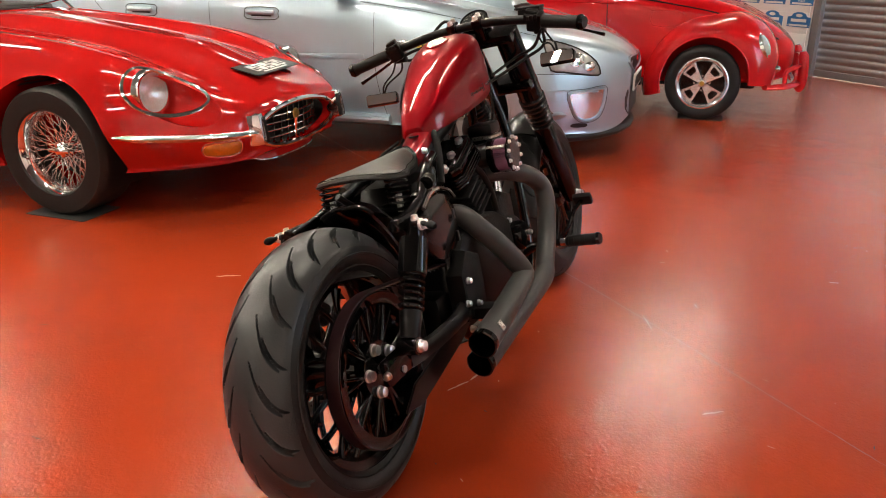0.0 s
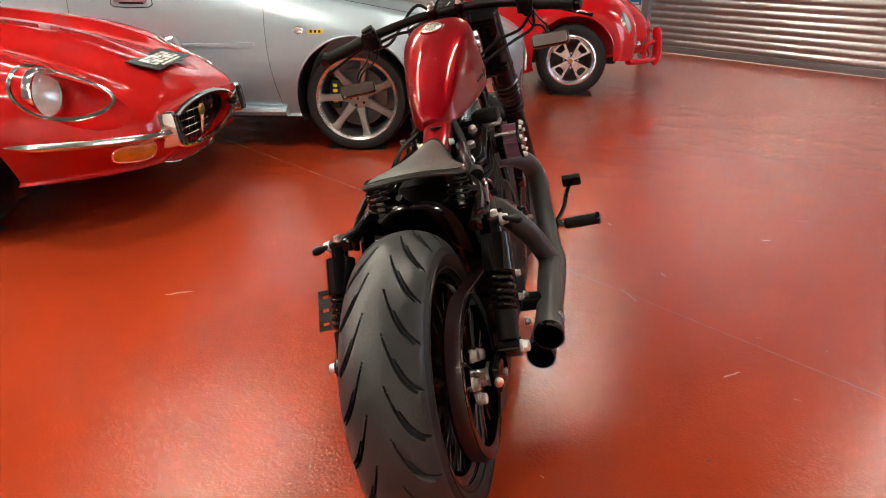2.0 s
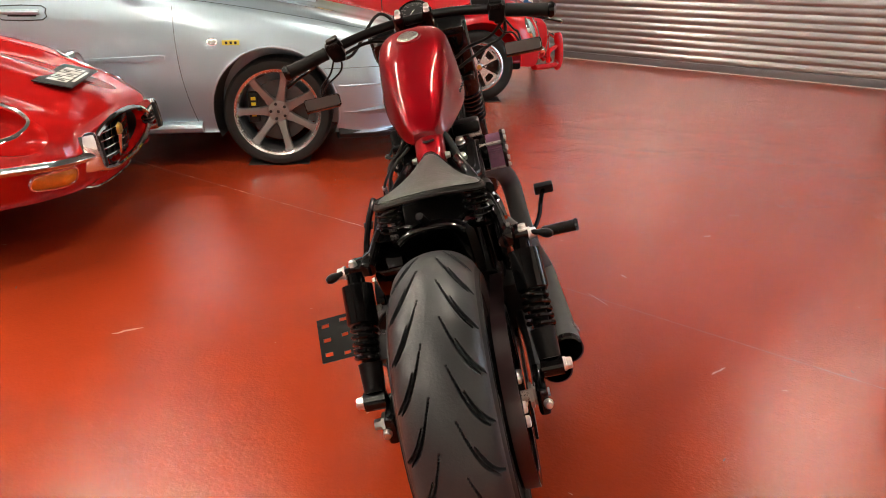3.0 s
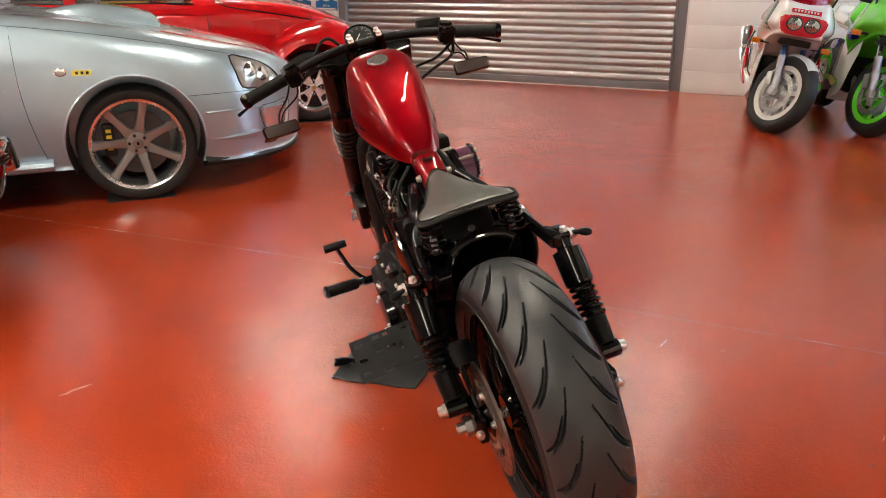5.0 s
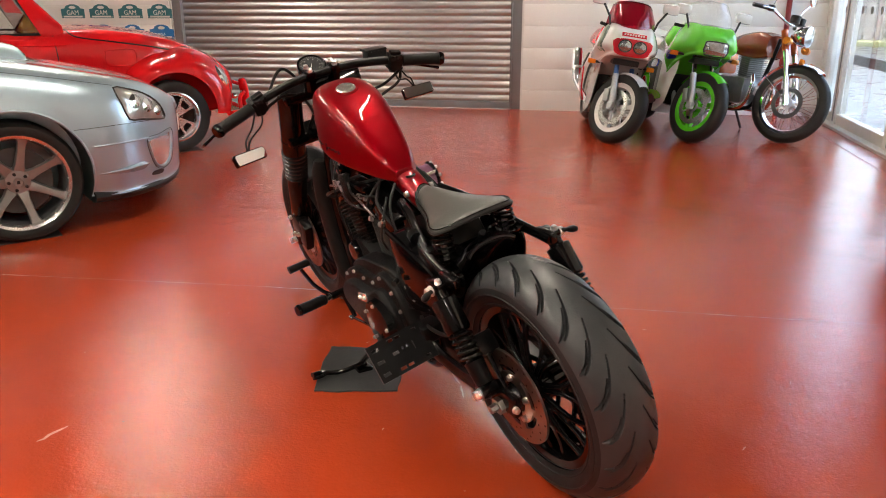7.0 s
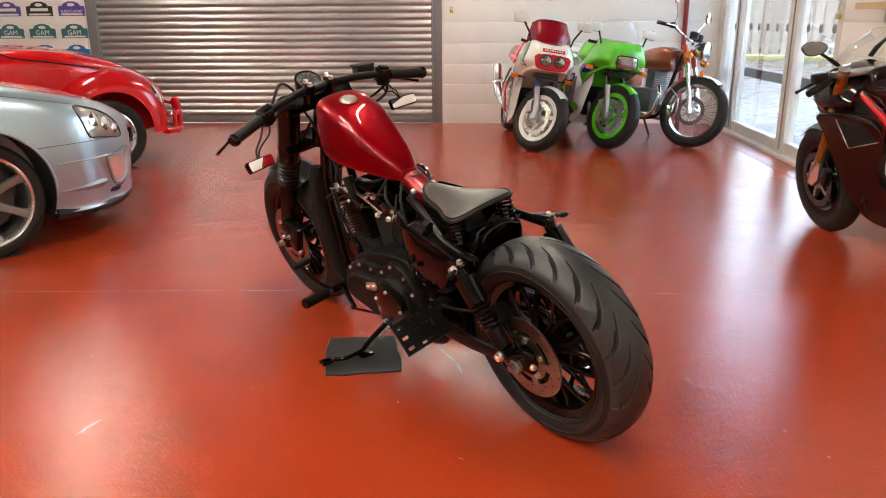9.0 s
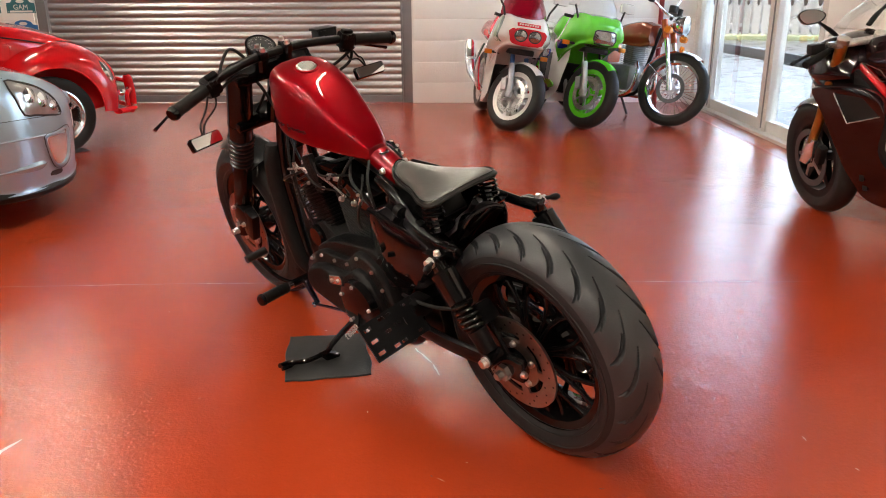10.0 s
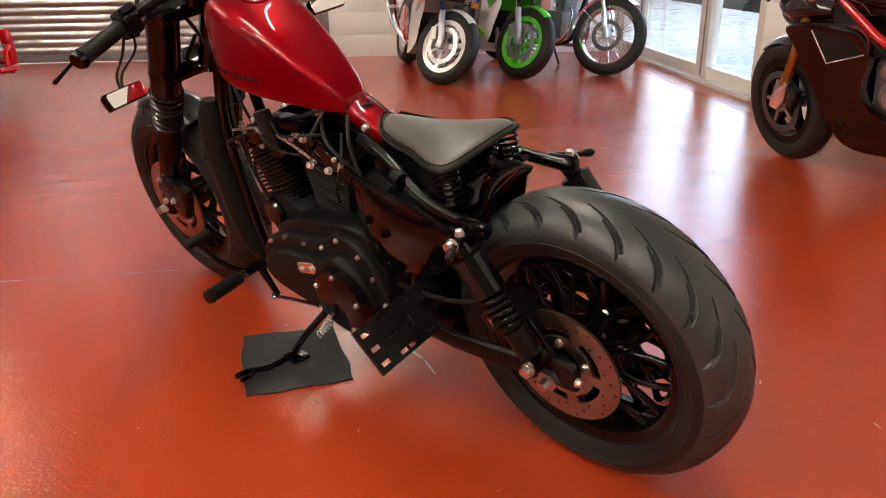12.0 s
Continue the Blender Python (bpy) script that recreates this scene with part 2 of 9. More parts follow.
M_FLOOR = floor_material()
M_TANK = material("candy_red_paint", (0.235, 0.0007, 0.005), 0.38, 0.5, 0.7, 0.05, 400, rough_vary=0.06, spec=0.0)
M_GLOSS = material("gloss_black_paint", (0.0025, 0.0025, 0.0028), 0.07, 0.0, 0.0, 0.2, 30, spec=0.34)
M_SATIN = material("satin_black_paint", (0.004, 0.004, 0.0044), 0.30, 0.0, 0.0, 0.2, 20, 0.1, 300, spec=0.2)
M_MATTE = material("matte_black_exhaust_coating", (0.066, 0.067, 0.068), 0.36, 0.0, 0.0, 0.15, 14, 0.15, 400, spec=0.3)
M_WRINKLE = material("black_wrinkle_finish", (0.0055, 0.0055, 0.0058), 0.46, 0.0, 0.0, 0.2, 30, 0.5, 700, spec=0.2)
M_RUBBER = material("black_rubber", (0.009, 0.009, 0.009), 0.5, 0.0, 0.0, 0.2, 25, 0.2, 250, spec=0.2)
M_TYRE = material("tyre_rubber", (0.033, 0.036, 0.039), 0.38, 0.0, 0.0, 0.4, 7, 0.2, 220, 0.25, spec=0.5)
M_GAITER = material("shiny_black_gaiter_rubber", (0.010, 0.010, 0.0105), 0.24, 0.0, 0.0, 0.2, 25, 0.0, 250, spec=0.5)
M_BOLT = material("bright_plated_bolt", (0.86, 0.86, 0.85), 0.30, 1.0, 0, 0.08, 60)
M_SIDEWALL = material("smooth_tyre_sidewall_rubber", (0.013, 0.014, 0.015), 0.45, 0.0, 0.0, 0.3, 9, 0.2, 180, 0.15, spec=0.3)
M_SPRING = material("dark_chromed_spring_steel", (0.10, 0.10, 0.105), 0.2, 1.0, 0, 0.1, 30)
M_DARKTYRE = material("dark_tyre_rubber", (0.016, 0.016, 0.0155), 0.5, 0.0, 0.0, 0.3, 9, 0.2, 180, 0.2, spec=0.3)
M_CHROME = material("chrome", (0.78, 0.78, 0.78), 0.06, 1.0, 0, 0.03, 30, rough_vary=0.04)
M_STEEL = material("zinc_plated_steel", (0.55, 0.54, 0.52), 0.28, 1.0, 0, 0.15, 60, 0.1, 300)
M_ALU = material("cast_aluminium", (0.45, 0.45, 0.45), 0.38, 1.0, 0, 0.12, 25, 0.2, 250)
M_DISC = material("worn_brake_steel", (0.34, 0.285, 0.25), 0.34, 1.0, 0, 0.2, 40, 0.15, 200)
M_LEATHER = material("black_leather", (0.080, 0.081, 0.076), 0.32, 0, 0, 0.25, 16, 0.4, 260, 0.15, spec=0.6)
M_EDGE = material("dark_edge_leather", (0.014, 0.014, 0.014), 0.34, 0, 0, 0.2, 16, 0.4, 260, 0.1)
M_MIRROR = material("mirror_glass", (0.85, 0.86, 0.86), 0.01, 1.0, 0, 0.01, 5, rough_vary=0.0)
M_GAUZE = material("purple_filter_gauze", (0.34, 0.16, 0.26), 0.8, 0, 0, 0.3, 60, 0.5, 500)
M_FENDER = material("dark_grey_fender_paint", (0.006, 0.0063, 0.007), 0.24, 0.0, 0.0, 0.1, 30, spec=0.3)
M_DIAL = material("dark_dial_face", (0.012, 0.012, 0.013), 0.6, spec=0.2)
M_DIALPRINT = material("grey_dial_print", (0.22, 0.22, 0.21), 0.6)
M_PRINT = material("white_print", (0.75, 0.75, 0.72), 0.5)
M_RED_PIPING = material("purple_red_belt_cover", (0.03, 0.012, 0.014), 0.3, 0, 0.3)
M_ROADSTER_RED = material("bright_red_car_paint", (0.46, 0.009, 0.009), 0.45, 0.0, 1.0, 0.03, 1.5, spec=0.0)
M_ROUND_RED = material("red_car_paint", (0.56, 0.008, 0.012), 0.45, 0.0, 1.0, 0.03, 1.5, spec=0.0)
M_SILVER = material("ice_blue_silver_metallic", (0.40, 0.52, 0.60), 0.34, 0.6, 1.0, 0.05, 500)
M_PLASTIC = material("black_plastic", (0.010, 0.010, 0.010), 0.42, 0, 0, 0.2, 20, 0.2, 300, spec=0.3)
M_GLASS = glass_material("clear_glass")
M_CARGLASS = material("tinted_car_glass", (0.02, 0.025, 0.025), 0.03, 0, 0, 0.02, 5, rough_vary=0.0, spec=0.8)
M_AMBER = material("amber_lens", (0.75, 0.22, 0.02), 0.12, 0, 0.5, 0.2, 80)
M_GUN = material("gunmetal_wheel_paint", (0.29, 0.28, 0.275), 0.30, 0.75, 0.5, 0.06, 60)
M_POLISH = material("polished_aluminium", (0.80, 0.80, 0.80), 0.2, 0.9, 0, 0.05, 40)
M_WHITE = material("white_fairing_paint", (0.74, 0.74, 0.72), 0.2, 0, 0.8, 0.04, 6)
M_GREEN = material("lime_green_fairing_paint", (0.10, 0.60, 0.03), 0.22, 0, 0.8, 0.05, 6)
M_FAIRRED = material("red_fairing_paint", (0.60, 0.015, 0.03), 0.2, 0, 0.8, 0.05, 6)
M_ORANGE = material("burnt_orange_paint", (0.48, 0.09, 0.02), 0.2, 0.2, 0.8, 0.05, 6)
M_CARBON = material("black_cherry_carbon_paint", (0.009, 0.0035, 0.004), 0.12, 0.0, 0.5, 0.2, 60)
M_REDFRAME = material("red_frame_tube_paint", (0.60, 0.01, 0.015), 0.25, 0, 0.5, 0.05, 10)
M_GOLD = material("gold_anodised_metal", (0.52, 0.34, 0.09), 0.3, 1.0, 0, 0.1, 40)
M_DARKRED = material("dark_red_pipe_paint", (0.22, 0.01, 0.012), 0.4)
M_BLUE = material("blue_anodised_metal", (0.05, 0.12, 0.30), 0.3, 0.8)
M_SCREEN = thin_glass("clear_screen", (0.92, 0.94, 0.94))
M_REDSCREEN = thin_glass("red_tinted_screen", (0.35, 0.004, 0.02))
M_WALL = material("white_painted_wall_boards", (0.80, 0.79, 0.765), 0.6, 0, 0, 0.05, 2.0, 0.6, 60, per_object=0.025)
M_MORTAR = material("painted_mortar", (0.72, 0.71, 0.685), 0.75, 0, 0, 0.06, 6, 0.4, 90)
M_SLAT = material("galvanised_shutter_steel", (0.40, 0.39, 0.385), 0.34, 0.85, 0, 0.12, 3.0, 0.1, 60, 0.15, per_object=0.05)
M_JAMB = material("grey_painted_steel", (0.22, 0.22, 0.23), 0.5, 0.2, 0, 0.1, 8, 0.2, 90)
M_FRAMEW = material("white_door_frame", (0.60, 0.585, 0.55), 0.4, 0, 0, 0.05, 6)
M_MAT = material("black_rubber_mat", (0.025, 0.026, 0.027), 0.7, 0, 0, 0.3, 18, 0.5, 150)
M_CEIL = material("grey_ceiling_sheet", (0.09, 0.09, 0.09), 0.8, 0, 0, 0.05, 3)
M_TUBE = material("fluorescent_tube", (0.9, 0.9, 0.9), 0.4, glow=((1.0, 0.93, 0.83), 7.5))

# ---- the room: u runs along the shutter wall, w towards it ----
ROOM = pose(0, 0, 0, 0, 0, -41)
W_WALL, U_GLASS, U_LEFT, W_BACK, H_CEIL = 6.80, 2.24, -9.0, -6.5, 3.6
SHUT_L, SHUT_R = -4.88, -0.80


def room_part(name, geo, mat, label, category, smooth=30):
    ob = part(name, geo, mat, None, "", smooth)
    ob.matrix_basis = ROOM
    return structure(ob, label, category)


g = Geo()
g.box(((U_LEFT + U_GLASS) / 2, (W_BACK + W_WALL) / 2, -0.1), (U_GLASS - U_LEFT + 0.1, W_WALL - W_BACK + 0.3, 0.2))
g.box(((U_GLASS + 0.05 + 3.2) / 2, (W_BACK - 0.15 + 2.3) / 2, -0.1), (3.2 - U_GLASS - 0.05, 2.3 - W_BACK + 0.15, 0.2))
floor = room_part("floor", g, M_FLOOR, "glossy red painted concrete workshop floor", "floor", 0)

g = Geo()
g.box(((U_LEFT + U_GLASS + 0.8) / 2, (W_BACK + W_WALL) / 2, H_CEIL + 0.05), (U_GLASS - U_LEFT + 1.4, W_WALL - W_BACK + 0.6, 0.1))
ceiling = room_part("ceiling", g, M_CEIL, "plain dark grey ceiling", "ceiling", 0)

M_BACK = material("grey_wall_paint", (0.16, 0.155, 0.15), 0.7, 0, 0, 0.08, 2)
# walls: mortar cores with opening, blocks laid on later
T = 0.2
g = Geo()
g.box(((SHUT_R + U_GLASS + 0.2) / 2, W_WALL + T / 2, H_CEIL / 2), (U_GLASS + 0.2 - SHUT_R, T, H_CEIL))
g.box(((SHUT_L + U_LEFT) / 2, W_WALL + T / 2, H_CEIL / 2), (SHUT_L - U_LEFT, T, H_CEIL))
g.box(((SHUT_L + SHUT_R) / 2, W_WALL + T / 2, 3.25), (SHUT_R - SHUT_L, T, 0.7))
wall_north = room_part("wall_north", g, M_MORTAR, "white painted panelled wall with a shutter opening", "wall", 0)
g = Geo()
g.box((U_LEFT - T / 2, (W_BACK + W_WALL) / 2, H_CEIL / 2), (T, W_WALL - W_BACK + 2 * T, H_CEIL))
wall_west = room_part("wall_west", g, M_BACK, "plain grey painted wall", "wall", 0)
g = Geo()
g.box(((U_LEFT + 3.3) / 2, W_BACK - T / 2, H_CEIL / 2), (3.3 - U_LEFT, T, H_CEIL))
wall_south = room_part("wall_south", g, M_BACK, "plain grey painted wall", "wall", 0)
GL0, GL1, GL_H = 3.74, 6.74, 3.3
g = Geo()
W_STEP, U_OUT = 2.2, 3.1
g.box((U_GLASS + T / 2, (W_STEP + GL0) / 2, H_CEIL / 2), (T, GL0 - W_STEP, H_CEIL))
g.box((U_OUT + T / 2, (W_BACK + W_STEP) / 2, H_CEIL / 2), (T, W_STEP - W_BACK, H_CEIL))
g.box(((U_GLASS + T + U_OUT + T) / 2, W_STEP + T / 2, H_CEIL / 2), (U_OUT - U_GLASS, T, H_CEIL))
g.box((U_GLASS + T / 2, (GL0 + GL1) / 2, (H_CEIL + GL_H) / 2), (T, GL1 - GL0, H_CEIL - GL_H))
g.box((U_GLASS + T / 2, (GL1 + W_WALL) / 2, H_CEIL / 2), (T, W_WALL - GL1, H_CEIL))
wall_east = room_part("wall_east", g, M_MORTAR, "white painted panelled wall beside the glass doors", "wall", 0)

# roller shutter
shutter = thing("roller_shutter", ROOM @ Matrix.Translation((0, W_WALL + 0.06, 0)), "closed galvanised steel roller shutter with curved slats", "shutter", kind="structure")
PITCH = 0.0765
prof = []
for i in range(11):
    a = i / 10
    prof.append((-0.016 * math.sin(math.pi * min(1, a / 0.86)) ** 0.8 if a < 0.86 else 0.004, a * PITCH))
g = Geo().rows([[(x, y, z) for y, z in prof] for x in (SHUT_L + 0.1, SHUT_R - 0.1)])
slat_mesh = g.mesh("slat", M_SLAT, 60, fix=False)
for i in range(37):
    piece("slat", slat_mesh, shutter, Matrix.Translation((0, 0, 0.075 + i * PITCH)))
part("bottom_rail", Geo().box(((SHUT_L + SHUT_R) / 2, 0, 0.04), (SHUT_R - SHUT_L - 0.2, 0.05, 0.075), 0.008), M_JAMB, shutter)
for x in (SHUT_L + 0.06, SHUT_R - 0.06):
    g = Geo()
    g.box((x, -0.03, 1.5), (0.12, 0.03, 3.0), 0.004)
    g.box((x + (0.05 if x < -2 else -0.05), -0.05, 1.5), (0.018, 0.05, 3.0), 0.003)
    part("guide_rail", g, M_JAMB, shutter, "grey steel guide channel")
part("hood", Geo().box(((SHUT_L + SHUT_R) / 2, -0.12, 3.05), (SHUT_R - SHUT_L, 0.3, 0.3), 0.03), M_JAMB, shutter)

# glass doors
doors = thing("window_1", ROOM @ Matrix.Translation((U_GLASS, 0, 0)), "white framed full height glass doors onto a wet yard", "window", kind="structure")
for w, wide in ((3.80, 0.12), (4.70, 0.18), (6.15, 0.13), (6.68, 0.10)):
    part("window_frame", Geo().box((0.05, w, GL_H / 2), (0.10, wide, GL_H), 0.006), M_FRAMEW, doors)
    if wide > 0.125:
        part("seal", Geo().box((-0.003, w - 0.02, GL_H / 2), (0.012, 0.012, GL_H - 0.1), 0.002), M_JAMB, doors)
for a, b in ((3.86, 4.61), (4.79, 6.085), (6.215, 6.63)):
    part("bottom_rail", Geo().box((0.05, (a + b) / 2, 0.06), (0.075, b - a, 0.12), 0.006), M_FRAMEW, doors)
    part("top_rail", Geo().box((0.05, (a + b) / 2, GL_H - 0.06), (0.075, b - a, 0.12), 0.006), M_FRAMEW, doors)
    p = part("pane", Geo().box((0.05, (a + b) / 2, GL_H / 2), (0.012, b - a, GL_H - 0.25)), M_GLASS, doors)
    p.visible_shadow = False
    for i in range(int((b - a) / 0.22)):
        part("sticker_dot", Geo().lathe([(0.0, 0), (0.034, 0), (0.034, 0.002), (0, 0.002)], (0.036, a + 0.12 + i * 0.24, 1.06), "x", 18), M_JAMB, doors, "grey safety dot on the glass")
part("threshold", Geo().box((0.02, (GL0 + GL1) / 2, 0.012), (0.16, GL1 - GL0, 0.03), 0.005), M_FRAMEW, doors)
part("floor_joint", Geo().box((-0.24, 4.6, 0.001), (0.010, 4.2, 0.003), 0.0008), M_DARKRED, doors, "dark joint along the threshold")
pipe = part("downpipe", Geo().tube([(1.86, 6.76, 0), (1.86, 6.76, 3.5)], 0.026, 14), M_DARKRED, None, "")
pipe.matrix_basis = ROOM
structure(pipe, "red painted steel pipe in the corner", "pipe")

# ceiling lamps in rows along the room
def lamp_fitting(u, w):
    t = thing("ceiling_light", ROOM @ pose(u, w, 3.3), "single tube fluorescent batten hung from the ceiling", "lamp", "ceiling battens")
    part("body", Geo().box((0, 0, 0.05), (0.055, 1.6, 0.05), 0.01), M_FRAMEW, t)
    part("tube", Geo().tube([(0, -0.76, 0), (0, 0.76, 0)], 0.019, 8), M_TUBE, t)
    for s in (-1, 1):
        part("end_cap", Geo().box((0, s * 0.78, 0.012), (0.085, 0.03, 0.05), 0.004), M_PLASTIC, t)
    for s in (-1, 1):
        part("chain", Geo().tube([(0, s * 0.6, 0.07), (0, s * 0.6, 0.3)], 0.004, 6), M_STEEL, t)
    return t


# battens with negative w are unseen, added to brighten the room
for u, w in ((-4.5, 5.0), (-4.4, 1.0), (-4.4, -2.6), (-0.75, 5.65), (-0.6, 1.0), (-0.6, -2.6), (-2.5, -0.8), (-2.5, -4.6), (-6.6, -2.6), (-6.6, -5.4), (1.0, -4.6), (-4.4, -5.4)):
    lamp_fitting(u, w)

# outside: wet yard, fence and verge
yard = room_part("ground", Geo().box((32.9, 0, -0.16), (61.1, 90, 0.2)), material("wet_asphalt", (0.014, 0.0155, 0.016), 0.30, 0, 0, 0.7, 0.8, 0.6, 40, 0.4, spec=0.10), "wet grey asphalt yard outside", "ground", 0)
M_PALE = material("weathered_fence_boards", (0.058, 0.059, 0.058), 0.6, 0.0, 0, 0.25, 4, per_object=0.2)
FAR = ROOM @ pose(8.7, 22.0, -0.06, 0, 0, -20.4)
fence = thing("fence", FAR, "pale grey upright board fence beyond the yard", "fence", kind="structure")
g = Geo()
g.slab([(0, -0.105), (0, 0.105), (2.35, 0.105), (2.4, 0.0), (2.35, -0.105)], "y", -0.012, 0.012, 0.003, 1)
pale = g.mesh("pale", M_PALE, 0)
for i in range(52):
    piece("pale", pale, fence, Matrix.Translation((-1.8 + i * 0.275, 0, 0)))
for z in (0.4, 2.0):
    part("rail", Geo().box((5.3, 0.05, z), (14.6, 0.05, 0.09), 0.004), M_JAMB, fence)
M_GATE = material("dark_grey_gate_sheet", (0.014, 0.015, 0.0165), 0.5, 0.3, 0, 0.15, 3)
gate = thing("yard_gate", FAR @ Matrix.Translation((-5.2, -0.3, 0)), "dark grey ribbed steel yard gate beside the fence", "gate", kind="structure")
part("sheet", Geo().box((0, 0, 1.35), (6.4, 0.05, 2.6), 0.01), M_GATE, gate)
for i in range(22):
    part("rib", Geo().box((-3.1 + i * 0.295, -0.04, 1.35), (0.09, 0.03, 2.56), 0.006), M_GATE, gate)
verge = room_part("verge", Geo().box((5.3, -0.45, 0.04), (14.4, 0.8, 0.20), 0.05), material("rough_grass", (0.028, 0.038, 0.013), 0.9, 0, 0, 0.5, 9, 1.0, 30), "strip of rough grass under the fence", "grass")
tagged(verge, kind="stuff")
verge.matrix_basis = FAR
far = room_part("far_building", Geo().box((4, 9, 1.7), (40, 6, 3.4), 0.1), material("pale_cladding", (0.035, 0.036, 0.037), 0.6, 0, 0, 0.12, 0.5), "pale clad industrial shed beyond the fence", "building")
far.matrix_basis = FAR
bar = thing("barrier_rail", ROOM @ pose(2.46, 0, 0), "dark steel barrier rail outside the doors", "rail")
part("rail", Geo().box((0, 5.6, 0.60), (0.04, 4.4, 0.095), 0.01), M_GATE, bar)
for w in (3.5, 7.7):
    part("post", Geo().box((0.03, w, 0.28), (0.05, 0.06, 0.7), 0.006), M_GATE, bar)

# ---- the red custom motorcycle on its side stand ----
BIKE = Matrix.Translation((-0.018, 0, 0)) @ pose(0, 0, 0, 0, -13.5, 0)
bike = thing("motorcycle", BIKE, "custom bobber motorcycle with candy red tank leaning on its side stand", "motorcycle")
AX = (-0.008, 0, 0.306)
FAX = (0, 1.440, 0.308)


def bolt_mesh(r, h, mat):
    g = Geo().lathe([(0, h), (r * 0.55, h), (r * 0.8, h * 0.9), (r * 0.86, 0.35 * h), (r, 0.3 * h), (r, 0)], axis="x", n=12)
    return g.mesh("bolt", mat, 40)


BOLT_S, BOLT_M, BOLT_L = bolt_mesh(0.0060, 0.007, M_BOLT), bolt_mesh(0.009, 0.012, M_BOLT), bolt_mesh(0.0135, 0.017, M_BOLT)


def bolt(mesh, parent, p, way=(1, 0, 0)):
    q = Vector((1, 0, 0)).rotation_difference(Vector(way).normalized()).to_matrix().to_4x4()
    return piece("bolt", mesh, parent, Matrix.Translation(p) @ q)


def tyre_geo(R, half, rim, n, m, tread, seed=0):
    """A motorcycle tyre about the x axis with its grooves cut in."""
    ang = np.arange(n) * 2 * np.pi / n
    prof = []
    for i in range(m + 1):
        a = -1 + 2 * i / m
        t = a * 1.36
        x = half * math.sin(t) / math.sin(1.36)
        r = R - (R - rim) * 0.46 * (1 - math.cos(t)) / (1 - math.cos(1.36))
        prof.append((x, r))
    prof = np.array(prof)
    s, x = np.meshgrid(ang * R, prof[:, 0], indexing="ij")
    deep = np.zeros_like(s)
    P = 2 * np.pi * R / 22
    for side in (-1, 1):
        for off, x0, x1, bend, slope, wide in tread:
            u = (side * x - x0 * half) / ((x1 - x0) * half)
            on = (u > 0) & (u < 1)
            uu = np.clip(u, 0, 1)
            line = off * P + (0.25 * P if side > 0 else 0.75 * P) + slope * uu + bend * np.sin(np.pi * uu)
            d = np.abs((s - line + P / 2) % P - P / 2)
            w = wide * np.sqrt(np.clip(np.sin(np.pi * np.clip(uu, 0.02, 0.98)), 0, 1))
            deep = np.maximum(deep, np.where(on, np.clip((w - d) / 0.0018 + 0.5, 0, 1), 0))
    r = prof[:, 1][None, :] - 0.0110 * deep
    c, sn = np.cos(ang)[:, None], np.sin(ang)[:, None]
    rows = np.stack([np.broadcast_to(prof[:, 0][None, :], r.shape), r * c, r * sn], -1)
    g = Geo().rows([list(map(tuple, row)) for row in rows], loop=True)
    edge = prof[-1]
    wall = [(edge[1] + (rim - edge[1]) * k, edge[0] * (1 + 0.10 * math.sin(math.pi * min(1, k * 1.25)) - 0.16 * k * k)) for k in np.linspace(0, 1, 8)]
    wall = wall[:5] + [(wall[5][0], wall[5][1] + 0.002), (wall[5][0] - 0.003, wall[5][1])] + wall[6:]
    sides = []
    for s in (-1, 1):
        w = Geo()
        w.lathe([(rr, s * h) for rr, h in wall], (0, 0, 0), "x", 120)
        # raised rings moulded into the sidewall
        for rr, h in (wall[2], wall[6]):
            w.lathe([(rr + 0.0022, s * (h - 0.001)), (rr + 0.0012, s * (h + 0.0016)), (rr - 0.0012, s * (h + 0.0016)), (rr - 0.0022, s * (h - 0.001))], (0, 0, 0), "x", 120)
        sides.append(w)
    g.lathe([(rim, -half * 0.8), (rim - 0.004, 0), (rim, half * 0.8)], (0, 0, 0), "x", 60)
    return g, sides


REAR_TREAD = ((0.0, 0.22, 0.86, 0.016, 0.105, 0.0042), (0.50, 0.48, 0.96, 0.010, 0.058, 0.0044))
FRONT_TREAD = ((0.0, 0.12, 0.50, 0.008, 0.05, 0.0028), (0.5, 0.50, 0.92, 0.006, 0.04, 0.0030))


